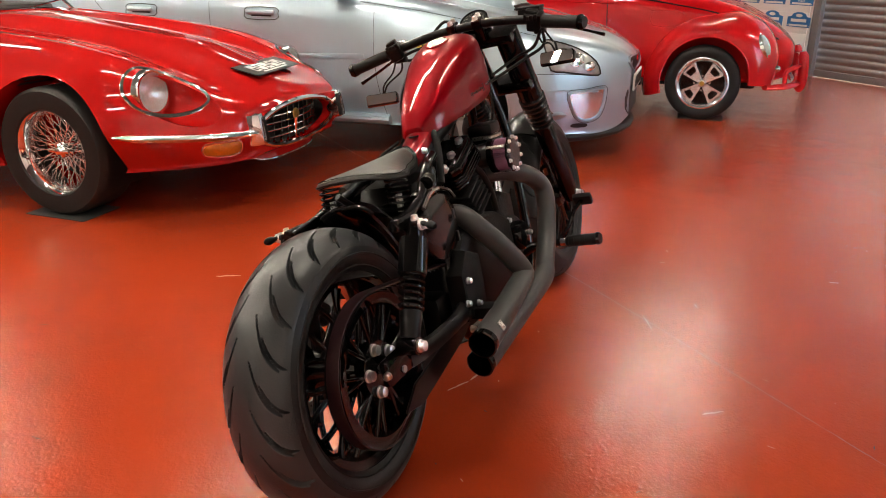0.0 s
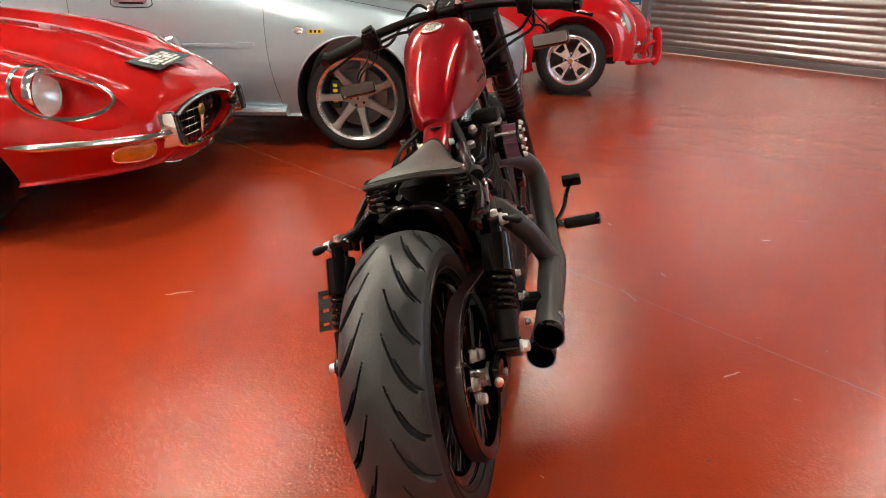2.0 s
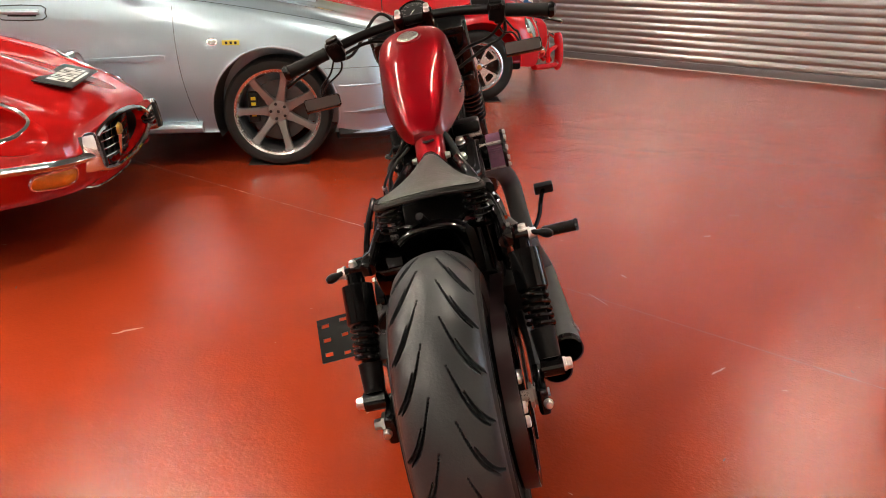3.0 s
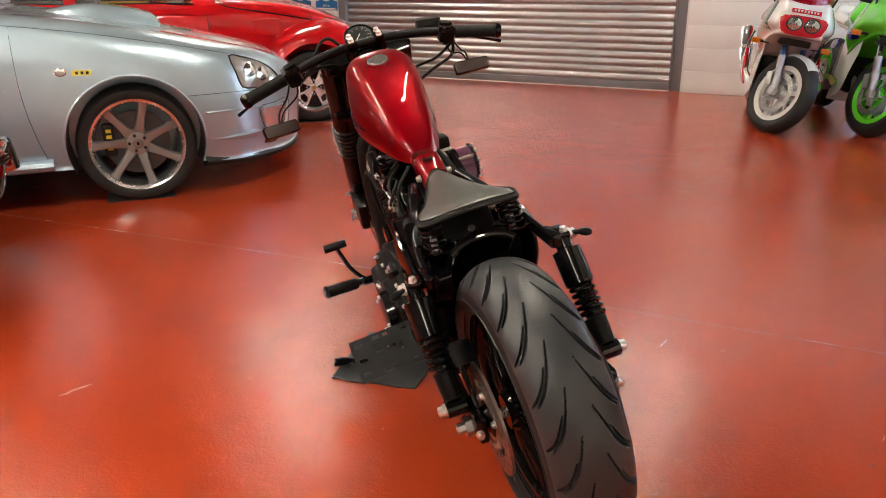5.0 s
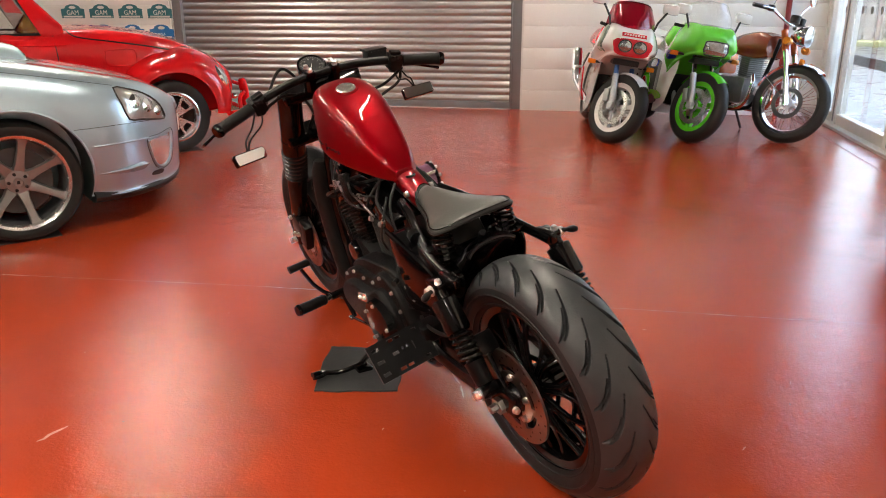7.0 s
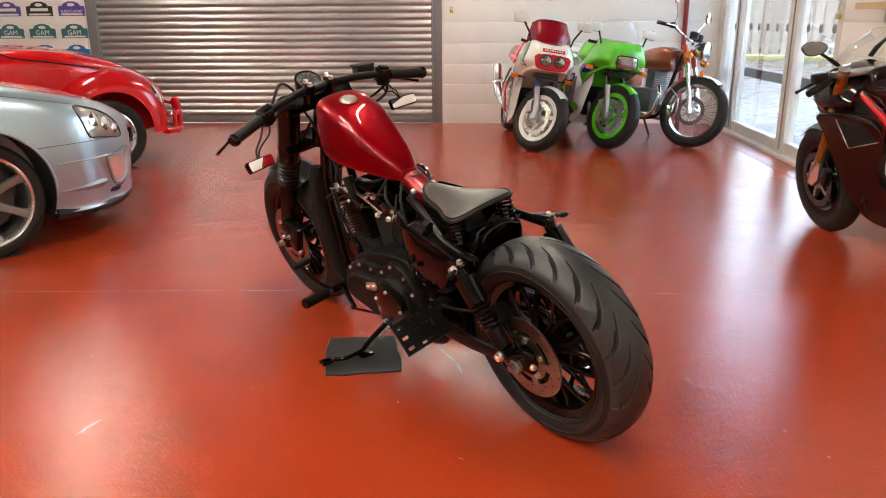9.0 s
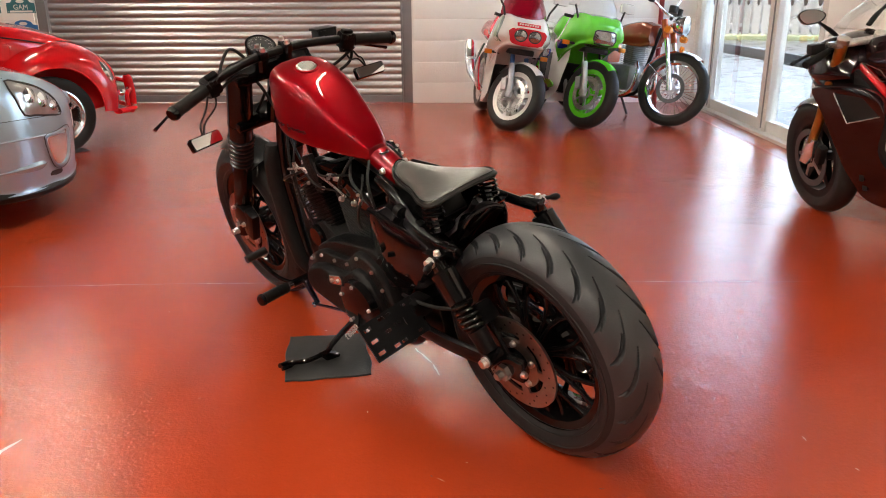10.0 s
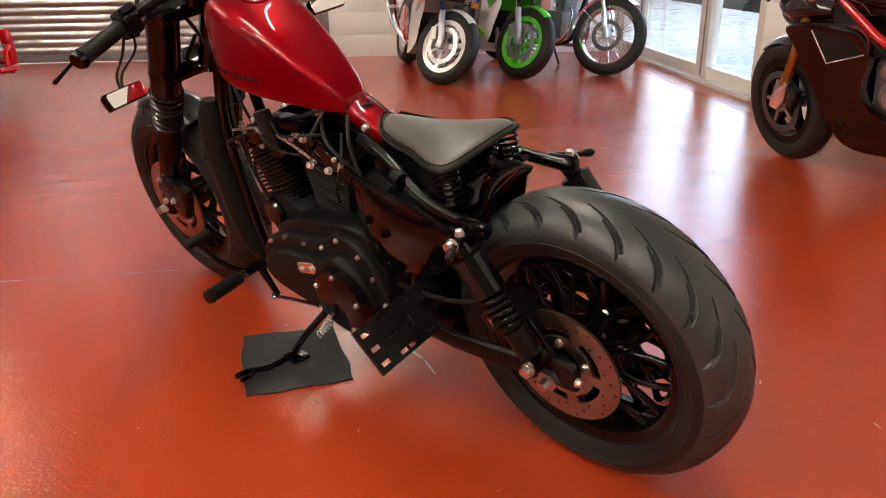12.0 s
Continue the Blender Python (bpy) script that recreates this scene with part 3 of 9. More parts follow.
def cast_wheel(parent, c, R, half, rim, rear):
    c = np.array(c, float)
    T0 = Matrix.Translation(c)
    wheel = part("wheel", Geo().lathe([(rim - 0.018, -half * 0.72), (rim + 0.006, -half * 0.80), (rim + 0.008, -half * 0.74), (rim - 0.012, -half * 0.6), (rim - 0.026, -half * 0.3), (rim - 0.026, half * 0.3), (rim - 0.012, half * 0.6), (rim + 0.008, half * 0.74), (rim + 0.006, half * 0.80), (rim - 0.018, half * 0.72), (rim - 0.034, half * 0.3), (rim - 0.034, -half * 0.3)], (0, 0, 0), "x", 72, closed=True), M_GLOSS, parent, "gloss black cast rim")
    wheel.matrix_basis = T0
    tyre, sides = tyre_geo(R, half, rim, 1200 if rear else 500, 110 if rear else 56, REAR_TREAD if rear else FRONT_TREAD)
    # front tyre takes the darker rubber: its shade is put into the colour
    part("tyre", tyre, M_TYRE if rear else M_DARKTYRE, wheel, "wide black tyre with curved tread grooves", 50, fix=False)
    for w in sides:
        part("sidewall", w, M_SIDEWALL, wheel, "smooth dark sidewall", 40)
    part("hub", Geo().lathe([(0, -0.07), (0.035, -0.07), (0.05, -0.05), (0.045, -0.02), (0.04, 0.02), (0.05, 0.05), (0.035, 0.07), (0, 0.07)], axis="x", n=28), M_GLOSS, wheel)
    n = 9
    g = Geo()
    for s, turn in ((-1, 0.0), (1, math.pi / n)):
        def at(r, a, x):
            return (s * x, r * math.cos(a + turn), r * math.sin(a + turn))
        for k in (-1, 1):
            g.tube([at(0.040, k * 0.14, 0.050), at(0.085, k * 0.085, 0.048), at(0.115, k * 0.085, 0.045), at(0.150, k * 0.14, 0.040), at(rim - 0.024, k * 0.21, 0.036)], [0.0085, 0.0072, 0.0070, 0.0066, 0.0085], 8, up=(1, 0, 0))
        g.tube([at(0.070, -0.11, 0.046), at(0.070, 0.11, 0.046)], 0.006, 6)
        g.tube([at(0.118, -0.09, 0.043), at(0.118, 0.09, 0.043)], 0.006, 6)
    me = g.mesh("spoke", M_GLOSS, 50)
    for i in range(n):
        piece("spoke", me, wheel, pose(0, 0, 0, 360 / n * i))
    part("axle", Geo().tube([(-0.15, 0, 0), (0.15, 0, 0)], 0.011, 14), M_STEEL, wheel)
    return wheel


def brake_disc(wheel, x, r0, r1, holes=32):
    def ring(a, b):
        return [(a, x - 0.003), (b, x - 0.003), (b, x + 0.003), (a, x + 0.003)]
    rm = r0 + 0.016
    g = Geo().lathe(ring(rm, r1), axis="x", n=72, closed=True).lathe(ring(r0 - 0.026, r0), axis="x", n=60, closed=True)
    for i in range(5):
        a0 = i * 2 * math.pi / 5 + 0.6
        g.rows([[(h, r * math.cos(a0 + k), r * math.sin(a0 + k)) for r, h in ((r0 - 0.001, x - 0.0028), (rm + 0.001, x - 0.0028), (rm + 0.001, x + 0.0028), (r0 - 0.001, x + 0.0028))] for k in np.linspace(0, 0.30, 5)], ring=True, caps=True)
    disc = part("brake_disc", g, M_DISC, wheel, "drilled worn steel brake disc")
    part("carrier", Geo().lathe([(0, x * 1.16), (0.024, x * 1.16), (0.027, x * 1.12), (0.030, x), (r0 - 0.024, x * 0.97), (r0 - 0.024, x * 0.9), (0, x * 0.9)], axis="x", n=28), M_GLOSS, disc, "black hub boss")
    # drill holes are dark plugs, their shade put into the colour
    hole = Geo().lathe([(0, 0.0034), (0.0026, 0.0034), (0.0026, -0.0034), (0, -0.0034)], axis="x", n=10).mesh("hole", M_SATIN, 0)
    for i in range(holes):
        a, rr = i * 2 * math.pi / holes, rm + (r1 - rm) * (0.22, 0.5, 0.8)[i % 3]
        piece("hole", hole, disc, Matrix.Translation((x, rr * math.cos(a), rr * math.sin(a))))
    for i in range(5):
        a = i * 2 * math.pi / 5 + 0.3
        piece("bolt", BOLT_M, disc, Matrix.Translation((x, (r0 - 0.012) * math.cos(a), (r0 - 0.012) * math.sin(a))) @ pose(0, 0, 0, 0, 0, 180 if x < 0 else 0))
    return disc


rear = cast_wheel(bike, AX, 0.303, 0.077, 0.207, True)
brake_disc(rear, -0.104, 0.066, 0.120)
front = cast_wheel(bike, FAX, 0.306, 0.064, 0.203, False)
brake_disc(front, -0.082, 0.080, 0.132)

# belt drive on the right
pulley = part("belt_pulley", Geo().lathe([(0.138, 0.098), (0.158, 0.098), (0.162, 0.096), (0.162, 0.132), (0.158, 0.130), (0.138, 0.130)], axis="x", n=72, closed=True), M_GLOSS, rear, "gloss black belt pulley")
pulley.matrix_basis = Matrix.Translation((-0.016, 0, 0))
g = Geo()
g.tube([(0.114, 0.04, 0), (0.114, 0.14, 0.012)], [0.007, 0.005], 8)
g.tube([(0.114, 0.04, 0.006), (0.114, 0.14, -0.02)], [0.006, 0.004], 8)
arm = g.mesh("pulley_spoke", M_GLOSS, 50)
for i in range(9):
    piece("pulley_spoke", arm, pulley, pose(0, 0, 0, 40 * i + 12))
for i in range(5):
    a = i * 2 * math.pi / 5 + 0.5
    bolt(BOLT_L, pulley, (0.118, 0.047 * math.cos(a), 0.047 * math.sin(a)))
part("hub_boss", Geo().lathe([(0, 0.12), (0.06, 0.12), (0.062, 0.10), (0, 0.10)], axis="x", n=30), M_GLOSS, pulley)
part("axle_nut", Geo().lathe([(0, 0.165), (0.008, 0.165), (0.009, 0.150), (0.019, 0.150), (0.019, 0.134), (0.024, 0.132), (0.024, 0.126), (0, 0.126)], axis="x", n=6), M_ALU, rear, "zinc axle nut", 20)
part("axle_nut", Geo().lathe([(0, -0.175), (0.010, -0.175), (0.011, -0.158), (0.021, -0.158), (0.021, -0.136), (0.028, -0.134), (0.028, -0.122), (0, -0.122)], axis="x", n=6), M_ALU, rear, "zinc axle nut", 20)
FS = V(0, 0.43, 0.345)
pts = []
for i in range(21):
    a = math.pi / 2 + math.pi * i / 20 - 0.2
    pts.append((0.165 * math.cos(a), AX[2] + 0.165 * math.sin(a)))
for i in range(9):
    a = -math.pi / 2 + math.pi * i / 8
    pts.append((FS[1] + 0.055 * math.cos(a), FS[2] + 0.055 * math.sin(a)))
rows = []
mid = np.mean(pts, 0)
for p in pts:
    q = mid + (np.array(p) - mid) * 0.978
    rows.append([(0.078, *p), (0.106, *p), (0.106, *q), (0.078, *q)])
part("drive_belt", Geo().rows(rows, ring=True, loop=True), M_RED_PIPING, bike, "black toothed drive belt", 30)
tooth = Geo().box((0.092, 0, 0), (0.027, 0.006, 0.004), 0.001).mesh("belt_tooth", M_RUBBER, 0)
top0, top1 = np.array(pts[0]), np.array(pts[-1])
for i in range(20):
    p = top0 + (top1 - top0) * (i + 0.5) / 20
    piece("belt_tooth", tooth, bike, Matrix.Translation((0, p[0], p[1] - 0.008)) @ pose(0, 0, 0, -8))
part("belt_guard", Geo().slab([(-0.02, 0.125), (0.04, 0.165), (0.3, 0.20), (0.36, 0.175), (0.3, 0.155), (0.05, 0.110)], "x", 0.110, 0.116, 0.002).moved(Matrix.Translation((0, 0.05, 0.06))), M_SATIN, bike)

# swing arm, shocks
for s in (-1, 1):
    arm_pts = curve([(s * 0.12, 0.46, 0.30), (s * 0.135, 0.3, 0.285), (s * 0.14, 0.12, 0.295), (s * 0.14, 0.0, 0.315)], 5)
    part("swing_arm", Geo().tube(arm_pts, [0.027] * 5 + [0.022] * (len(arm_pts) - 5), 10, flat=0.6, up=(1, 0, 0)), M_SATIN, bike, "gloss black swing arm")
    part("axle_carrier", Geo().box((s * 0.142, -0.005, 0.318), (0.022, 0.10, 0.055), 0.008), M_GLOSS, bike)
    bolt(BOLT_M, bike, (s * 0.15, -0.055, 0.318), (0, -1, 0))
    a, b = V(s * 0.172 - 0.009 * (s > 0), 0.150, 0.560), V(s * 0.170, 0.014, 0.350)
    d = (b - a) / np.linalg.norm(b - a)
    shock = part("shock_absorber", Geo().tube([a, a + d * 0.02, a + d * 0.024, a + d * 0.10, a + d * 0.104], [0.018, 0.018, 0.031, 0.031, 0.026], 36), M_GLOSS, bike, "black rear shock with coil spring")
    part("spring", Geo().coil(a + d * 0.10, a + d * 0.175, 0.024, 5.5, 0.0048, 8), M_GLOSS, shock)
    part("damper", Geo().tube([a + d * 0.09, a + d * 0.175, a + d * 0.178, a + d * 0.235], [0.016, 0.016, 0.024, 0.021], 16), M_SATIN, shock)
    part("lower_eye", Geo().tube([b + (-s * 0.02, 0, 0), b + (s * 0.022, 0, 0)], 0.019, 16), M_GLOSS, shock)
    bolt(BOLT_L, shock, b + (s * 0.022, 0, 0), (s, 0, 0))
    bolt(BOLT_L, shock, a + (s * 0.016, 0, 0.008), (s, 0, 0))
    # indicators
    ind = part("indicator", Geo().tube(curve([(s * 0.175, 0.15, 0.572), (s * 0.20, 0.14, 0.570), (s * 0.225, 0.128, 0.566)], 4), [0.006] * 4 + [0.005, 0.008, 0.0095, 0.009, 0.005], 10), M_SATIN, bike, "small black bullet indicator")
    part("bracket", Geo().box((s * 0.165, 0.165, 0.572), (0.03, 0.06, 0.014), 0.004), M_GLOSS, ind)
    bolt(BOLT_M, ind, (s * 0.17, 0.148, 0.579), (0, 0, 1))
    # rear frame rails
    rail = curve([(s * 0.060, 0.50, 0.658), (s * 0.085, 0.40, 0.640), (s * 0.118, 0.29, 0.600), (s * 0.130, 0.20, 0.583), (s * 0.134, 0.115, 0.575)], 5)
    part("frame_rail", Geo().tube(rail, 0.0130, 12, flat=1.0), M_GLOSS, bike, "gloss black rear frame rail")
    part("strut_end", Geo().box((s * 0.140, 0.145, 0.578), (0.020, 0.07, 0.028), 0.006), M_GLOSS, bike)
    for k, z in ((0.345, 0.624), (0.27, 0.597)):
        part("clamp", Geo().tube([(s * 0.112, k + 0.012, z), (s * 0.116, k - 0.012, z - 0.004)], 0.0165, 12), M_SATIN, bike)

# left rear caliper
g = Geo()
g.box((-0.125, 0.098, 0.405), (0.055, 0.10, 0.055), 0.012, pose(0, 0, 0, -40))
g.box((-0.155, 0.10, 0.412), (0.03, 0.07, 0.04), 0.010, pose(0, 0, 0, -40))
caliper = part("brake_caliper", g, M_SATIN, bike, "satin black rear brake caliper")
part("badge", Geo().box((-0.170, 0.10, 0.412), (0.003, 0.03, 0.018), 0.001, pose(0, 0, 0, -40)), M_STEEL, caliper, "small metal badge")
part("brake_hose", Geo().tube(curve([(-0.15, 0.12, 0.43), (-0.17, 0.20, 0.42), (-0.16, 0.30, 0.40), (-0.12, 0.42, 0.36)], 6), 0.005, 8), M_RUBBER, caliper)
part("caliper_bracket", Geo().slab([(-0.02, 0.29), (0.02, 0.28), (0.13, 0.39), (0.10, 0.44), (0.05, 0.42), (0.0, 0.345)], "x", -0.128, -0.138, 0.002), M_GLOSS, caliper)

# rear fender stub
rows = []
for i in range(21):
    k = i / 20
    a = radians(20 + 41 * k)
    R = 0.328 + 0.026 * k * k
    sec = [(w * 0.068, R - 0.020 * abs(w) ** 3) for w in np.linspace(-1, 1, 15)] + [(w * 0.065, R - 0.006 - 0.020 * abs(w) ** 3) for w in np.linspace(1, -1, 15)]
    rows.append([(x - 0.006, R0 * math.cos(a), AX[2] + R0 * math.sin(a)) for x, R0 in sec])
tail = part("rear_fender", Geo().rows(rows, ring=True, caps=True), M_GLOSS, bike, "short gloss black rear fender")
part("rolled_edge", Geo().tube(rows[-1][:15], 0.0055, 8), M_GLOSS, tail)
part("fender_stud", Geo().tube([(-0.01, 0.20, 0.612), (-0.02, 0.165, 0.645)], 0.008, 10), M_SATIN, bike)

# seat with springs
half_o = [(0.0, 0.484), (0.027, 0.474), (0.047, 0.424), (0.070, 0.350), (0.098, 0.290), (0.114, 0.250), (0.110, 0.222), (0.085, 0.206), (0.045, 0.198), (0.0, 0.196)]
so = np.array(curve(half_o + [(-x, y) for x, y in half_o[-2:0:-1]], 4, True))
smid = V(0, 0.285)


def seat_z(x, y):
    """A narrow domed nose that runs out into drooping wings."""
    back = min(1, max(0, (0.48 - y) / 0.28))
    wide = 0.030 + 0.086 * min(1, max(0, (0.47 - y) / 0.22))
    drop = 0.024 + 0.016 * math.sin(math.pi * min(1, back * 1.25)) - 0.008 * back
    return 0.693 - 0.010 * back * back - 0.006 * max(0, back - 0.6) - drop * min(1.3, abs(x) / wide) ** 2.1


rows = []
for k, dz in ((0.95, -0.011), (0.985, -0.012), (1.0, -0.010), (1.0, -0.006), (0.99, -0.002), (0.965, 0.0), (0.945, -0.0015), (0.925, -0.0045), (0.90, -0.001), (0.8, 0.001), (0.6, 0.0), (0.4, 0.0), (0.2, 0.0), (0.03, 0.0)):
    ring = []
    for q in so:
        x, y = smid + (q - smid) * k
        ring.append((x, y, seat_z(x, y) + dz))
    rows.append(ring)
sg = Geo().rows(rows[7:], ring=True)
sg.f.append(tuple(range(len(sg.v) - len(so), len(sg.v))))
seat = part("seat", sg, M_LEATHER, bike, "black leather sprung solo seat with stitched edge", 60)
part("seat_border", Geo().rows(rows[:8], ring=True), M_EDGE, seat, "dark rolled leather border", 60)
part("seat_pan", Geo().rows([[(p[0] * 0.99, p[1], p[2]) for p in rows[0]], [(p[0] * 0.2, 0.285 + (p[1] - 0.285) * 0.2, p[2] - 0.004) for p in rows[0]]], ring=True), M_SATIN, seat)
part("piping", Geo().tube([np.array(p) + (0, 0, -0.002) for p in rows[3]], 0.0032, 6, closed=True), M_RUBBER, seat)
st_mesh = Geo().tube([(-0.0028, 0, 0), (0.0028, 0, 0)], 0.0011, 5).mesh("stitch", M_FENDER, 0)
ring = rows[5]
for i in range(0, len(ring)):
    a, b = Vector(ring[i]), Vector(ring[(i + 1) % len(ring)])
    for f in (0.0, 0.5):
        p = a + (b - a) * f
        q = Vector((1, 0, 0)).rotation_difference(b - a).to_matrix().to_4x4()
        piece("stitch", st_mesh, seat, Matrix.Translation(p + Vector((0, 0, 0.0012))) @ q)
for s in (-1, 1):
    part("seat_spring", Geo().coil((s * 0.090, 0.238, 0.598), (s * 0.090, 0.243, 0.658), 0.0245, 5.0, 0.0030, 8), M_GLOSS, seat, "black coil seat spring")
    part("spring_cup", Geo().lathe([(0.0, 0.0), (0.030, 0.0), (0.042, 0.004), (0.046, 0.010), (0.044, 0.010), (0.040, 0.006), (0.0, 0.003)], (s * 0.090, 0.238, 0.588), "z", 32), M_GLOSS, seat, "round gloss black spring dish")
    part("spring_stud", Geo().tube([(s * 0.090, 0.238, 0.580), (s * 0.090, 0.242, 0.620)], 0.008, 10), M_STEEL, seat)
part("seat_bracket", Geo().box((0, 0.462, 0.650), (0.05, 0.05, 0.026), 0.006), M_SATIN, seat)
part("cross_tube", Geo().tube([(-0.12, 0.26, 0.578), (0.12, 0.26, 0.578)], 0.013, 12), M_GLOSS, bike)
# inner fender behind the engine, under the seat
rows = []
for i in range(17):
    a = radians(24 + 34 * i / 16)
    R = 0.372
    rows.append([(w * 0.078, (R - 0.034 * abs(w) ** 2.6) * math.cos(a), AX[2] + (R - 0.034 * abs(w) ** 2.6) * math.sin(a)) for w in np.linspace(-1, 1, 15)])
part("inner_fender", Geo().rows(rows), M_MATTE, bike, "satin dark inner fender under the seat")
part("battery_box", Geo().slab([(0.31, 0.57), (0.34, 0.620), (0.44, 0.63), (0.46, 0.46), (0.40, 0.42)], "x", -0.075, 0.075, 0.012), M_SATIN, bike)

# oil tank (left) and side cover (right): domed gloss panels
def side_panel(s, outline, x0, bulge, name, label):
    o = np.array(curve(outline, 7, True))
    mid = o.mean(0)
    rows = [[(s * (x0 - 0.06), *q) for q in o]]
    for k in np.linspace(0, 1, 9)[:-1]:
        h = x0 + bulge * (1 - (1 - k) ** 2.4)
        rows.append([(s * h, *(mid + (q - mid) * (1 - k))) for q in o])
    g = Geo().rows(rows, ring=True)
    g.f.append(tuple(range(len(g.v) - len(o), len(g.v))))
    return part(name, g, M_GLOSS, bike, label, 60)


oil = side_panel(-1, [(0.435, 0.618), (0.34, 0.603), (0.225, 0.572), (0.188, 0.528), (0.235, 0.462), (0.31, 0.422), (0.445, 0.405), (0.462, 0.53)], 0.140, 0.020, "oil_tank", "gloss black oil tank reflecting the red floor")
part("top_bar", Geo().tube(curve([(-0.148, 0.435, 0.622), (-0.152, 0.34, 0.607), (-0.152, 0.225, 0.577), (-0.148, 0.185, 0.54)], 5), 0.007, 8), M_GLOSS, oil)
part("latch", Geo().tube([(-0.168, 0.40, 0.50), (-0.185, 0.385, 0.502)], 0.008, 8), M_SATIN, oil)
o = np.array(curve([(0.243, 0.572), (0.300, 0.592), (0.360, 0.590), (0.414, 0.567), (0.446, 0.520), (0.438, 0.465), (0.400, 0.438), (0.330, 0.430), (0.268, 0.455), (0.236, 0.515)], 4, True))
mid = o.mean(0)
rows = []
for k, h in ((0.97, -0.014), (1.0, -0.009), (0.985, -0.003), (0.95, 0.0), (0.6, 0.0025), (0.2, 0.0035)):
    q = mid + (o - mid) * k
    rows.append([(0.140 - 0.09 * (y - 0.243) + h, y, z) for y, z in q])
g = Geo().rows(rows, ring=True)
g.f.append(tuple(range(len(g.v) - len(o), len(g.v))))
cover = part("side_cover", g, M_GLOSS, bike, "flat gloss black side cover reflecting the red floor", 40)
part("chrome_strap", Geo().tube(curve([(0.070, 0.352, 0.598), (0.098, 0.384, 0.596), (0.118, 0.418, 0.584), (0.122, 0.440, 0.560)], 5), 0.0125, 10, flat=0.45), M_CHROME, cover, "chrome strap over the cover")
part("cover_rod", Geo().tube(curve([(0.142, 0.245, 0.578), (0.136, 0.300, 0.600), (0.128, 0.360, 0.598)], 5), 0.006, 8), M_CHROME, cover)
for y, z in ((0.432, 0.520), (0.436, 0.462)):
    part("slot", Geo().box((0.140 - 0.09 * (y - 0.243) + 0.001, y - 0.012, z), (0.006, 0.010, 0.026), 0.002), M_SATIN, cover)
bolt(BOLT_S, cover, (0.110, 0.428, 0.452), (1, 0.2, 0))


# engine
engine = part("engine", Geo().slab([(0.40, 0.22), (0.74, 0.20), (0.80, 0.28), (0.79, 0.40), (0.70, 0.45), (0.60, 0.47), (0.46, 0.45), (0.39, 0.38)], "x", -0.12, 0.12, 0.02), M_WRINKLE, bike, "black air-cooled V-twin engine")
for k, (base, tilt) in enumerate((((0.0, 0.825, 0.435), 22), ((0.0, 0.655, 0.435), -22))):
    m0 = pose(*base, -tilt)
    fin = Geo()
    o = [(-0.078, -0.062), (0.072, -0.062), (0.080, -0.03), (0.080, 0.03), (0.072, 0.062), (-0.078, 0.062), (-0.088, 0.03), (-0.088, -0.03)]
    if k == 1:
        o = [(x * 0.84 - 0.012, y * 0.84) for x, y in o]
    else:
        o = [(x if x < 0 else x * 0.56, y) for x, y in o]
    fin.slab(o, "z", 0, 0.0045, 0.0015, 1)
    fm = fin.mesh("cooling_fin", M_WRINKLE, 30)
    for i in range(14):
        piece("cooling_fin", fm, engine, m0 @ Matrix.Translation((0, 0.002 * i * k, 0.01 + i * 0.0108)) @ Matrix.Diagonal((1 + 0.010 * i, 1 + (0.020, 0.050)[k] * i, 1, 1)))
    part("cylinder", Geo().slab([(x * 0.90, y * 0.88) for x, y in o], "z", -0.02, 0.160, 0.008, 2).moved(m0), M_SATIN, engine)
    if k == 1:
        part("spark_lead", Geo().tube(curve([m0 @ Vector((-0.05, 0.06, 0.16)), m0 @ Vector((-0.11, 0.05, 0.20)), (-0.06, 0.60, 0.71)], 6), 0.0045, 8), M_RUBBER, engine)
        block = part("tappet_block", Geo().box((0.062, 0.708, 0.405), (0.05, 0.058, 0.05), 0.006), M_GLOSS, engine)
        part("flange", Geo().box((0.062, 0.706, 0.432), (0.044, 0.066, 0.009), 0.003), M_CHROME, block, "chrome tappet flange")
        continue
    box = part("rocker_box", Geo().slab([(-0.085, -0.05), (0.075, -0.05), (0.09, 0.0), (0.075, 0.05), (-0.085, 0.05)], "z", 0.162, 0.215, 0.010).moved(m0), M_GLOSS, engine, "gloss black rocker box")
    part("rocker_line", Geo().slab([(-0.092, -0.055), (0.08, -0.055), (0.095, 0.0), (0.08, 0.055), (-0.092, 0.055)], "z", 0.176, 0.182, 0.002).moved(m0), M_SATIN, box)
    for x, y in ((-0.07, -0.035), (-0.07, 0.035), (0.06, -0.035), (0.06, 0.035)):
        p = m0 @ Vector((x, y, 0.214))
        bolt(BOLT_M, box, p, m0.to_3x3() @ Vector((0, 0, 1)))
    for off in (-0.012, 0.012):
        a, b = V(0.070, 0.836 + off, 0.428), V(0.074, 0.860 + off, 0.545)
        part("pushrod_tube", Geo().tube([a, a + (b - a) * 0.45, a + (b - a) * 0.46, b], [0.0095, 0.0095, 0.007, 0.007], 14), M_CHROME, engine, "chrome pushrod tube")
    part("spark_lead", Geo().tube(curve([m0 @ Vector((-0.05, 0.06, 0.16)), m0 @ Vector((-0.11, 0.05, 0.20)), (-0.06, 0.60, 0.71)], 6), 0.0045, 8), M_RUBBER, engine)
    block = part("tappet_block", Geo().box((0.070, 0.836, 0.405), (0.05, 0.058, 0.05), 0.006), M_GLOSS, engine)
    part("flange", Geo().box((0.070, 0.836, 0.432), (0.044, 0.066, 0.009), 0.003), M_CHROME, block, "chrome tappet flange")
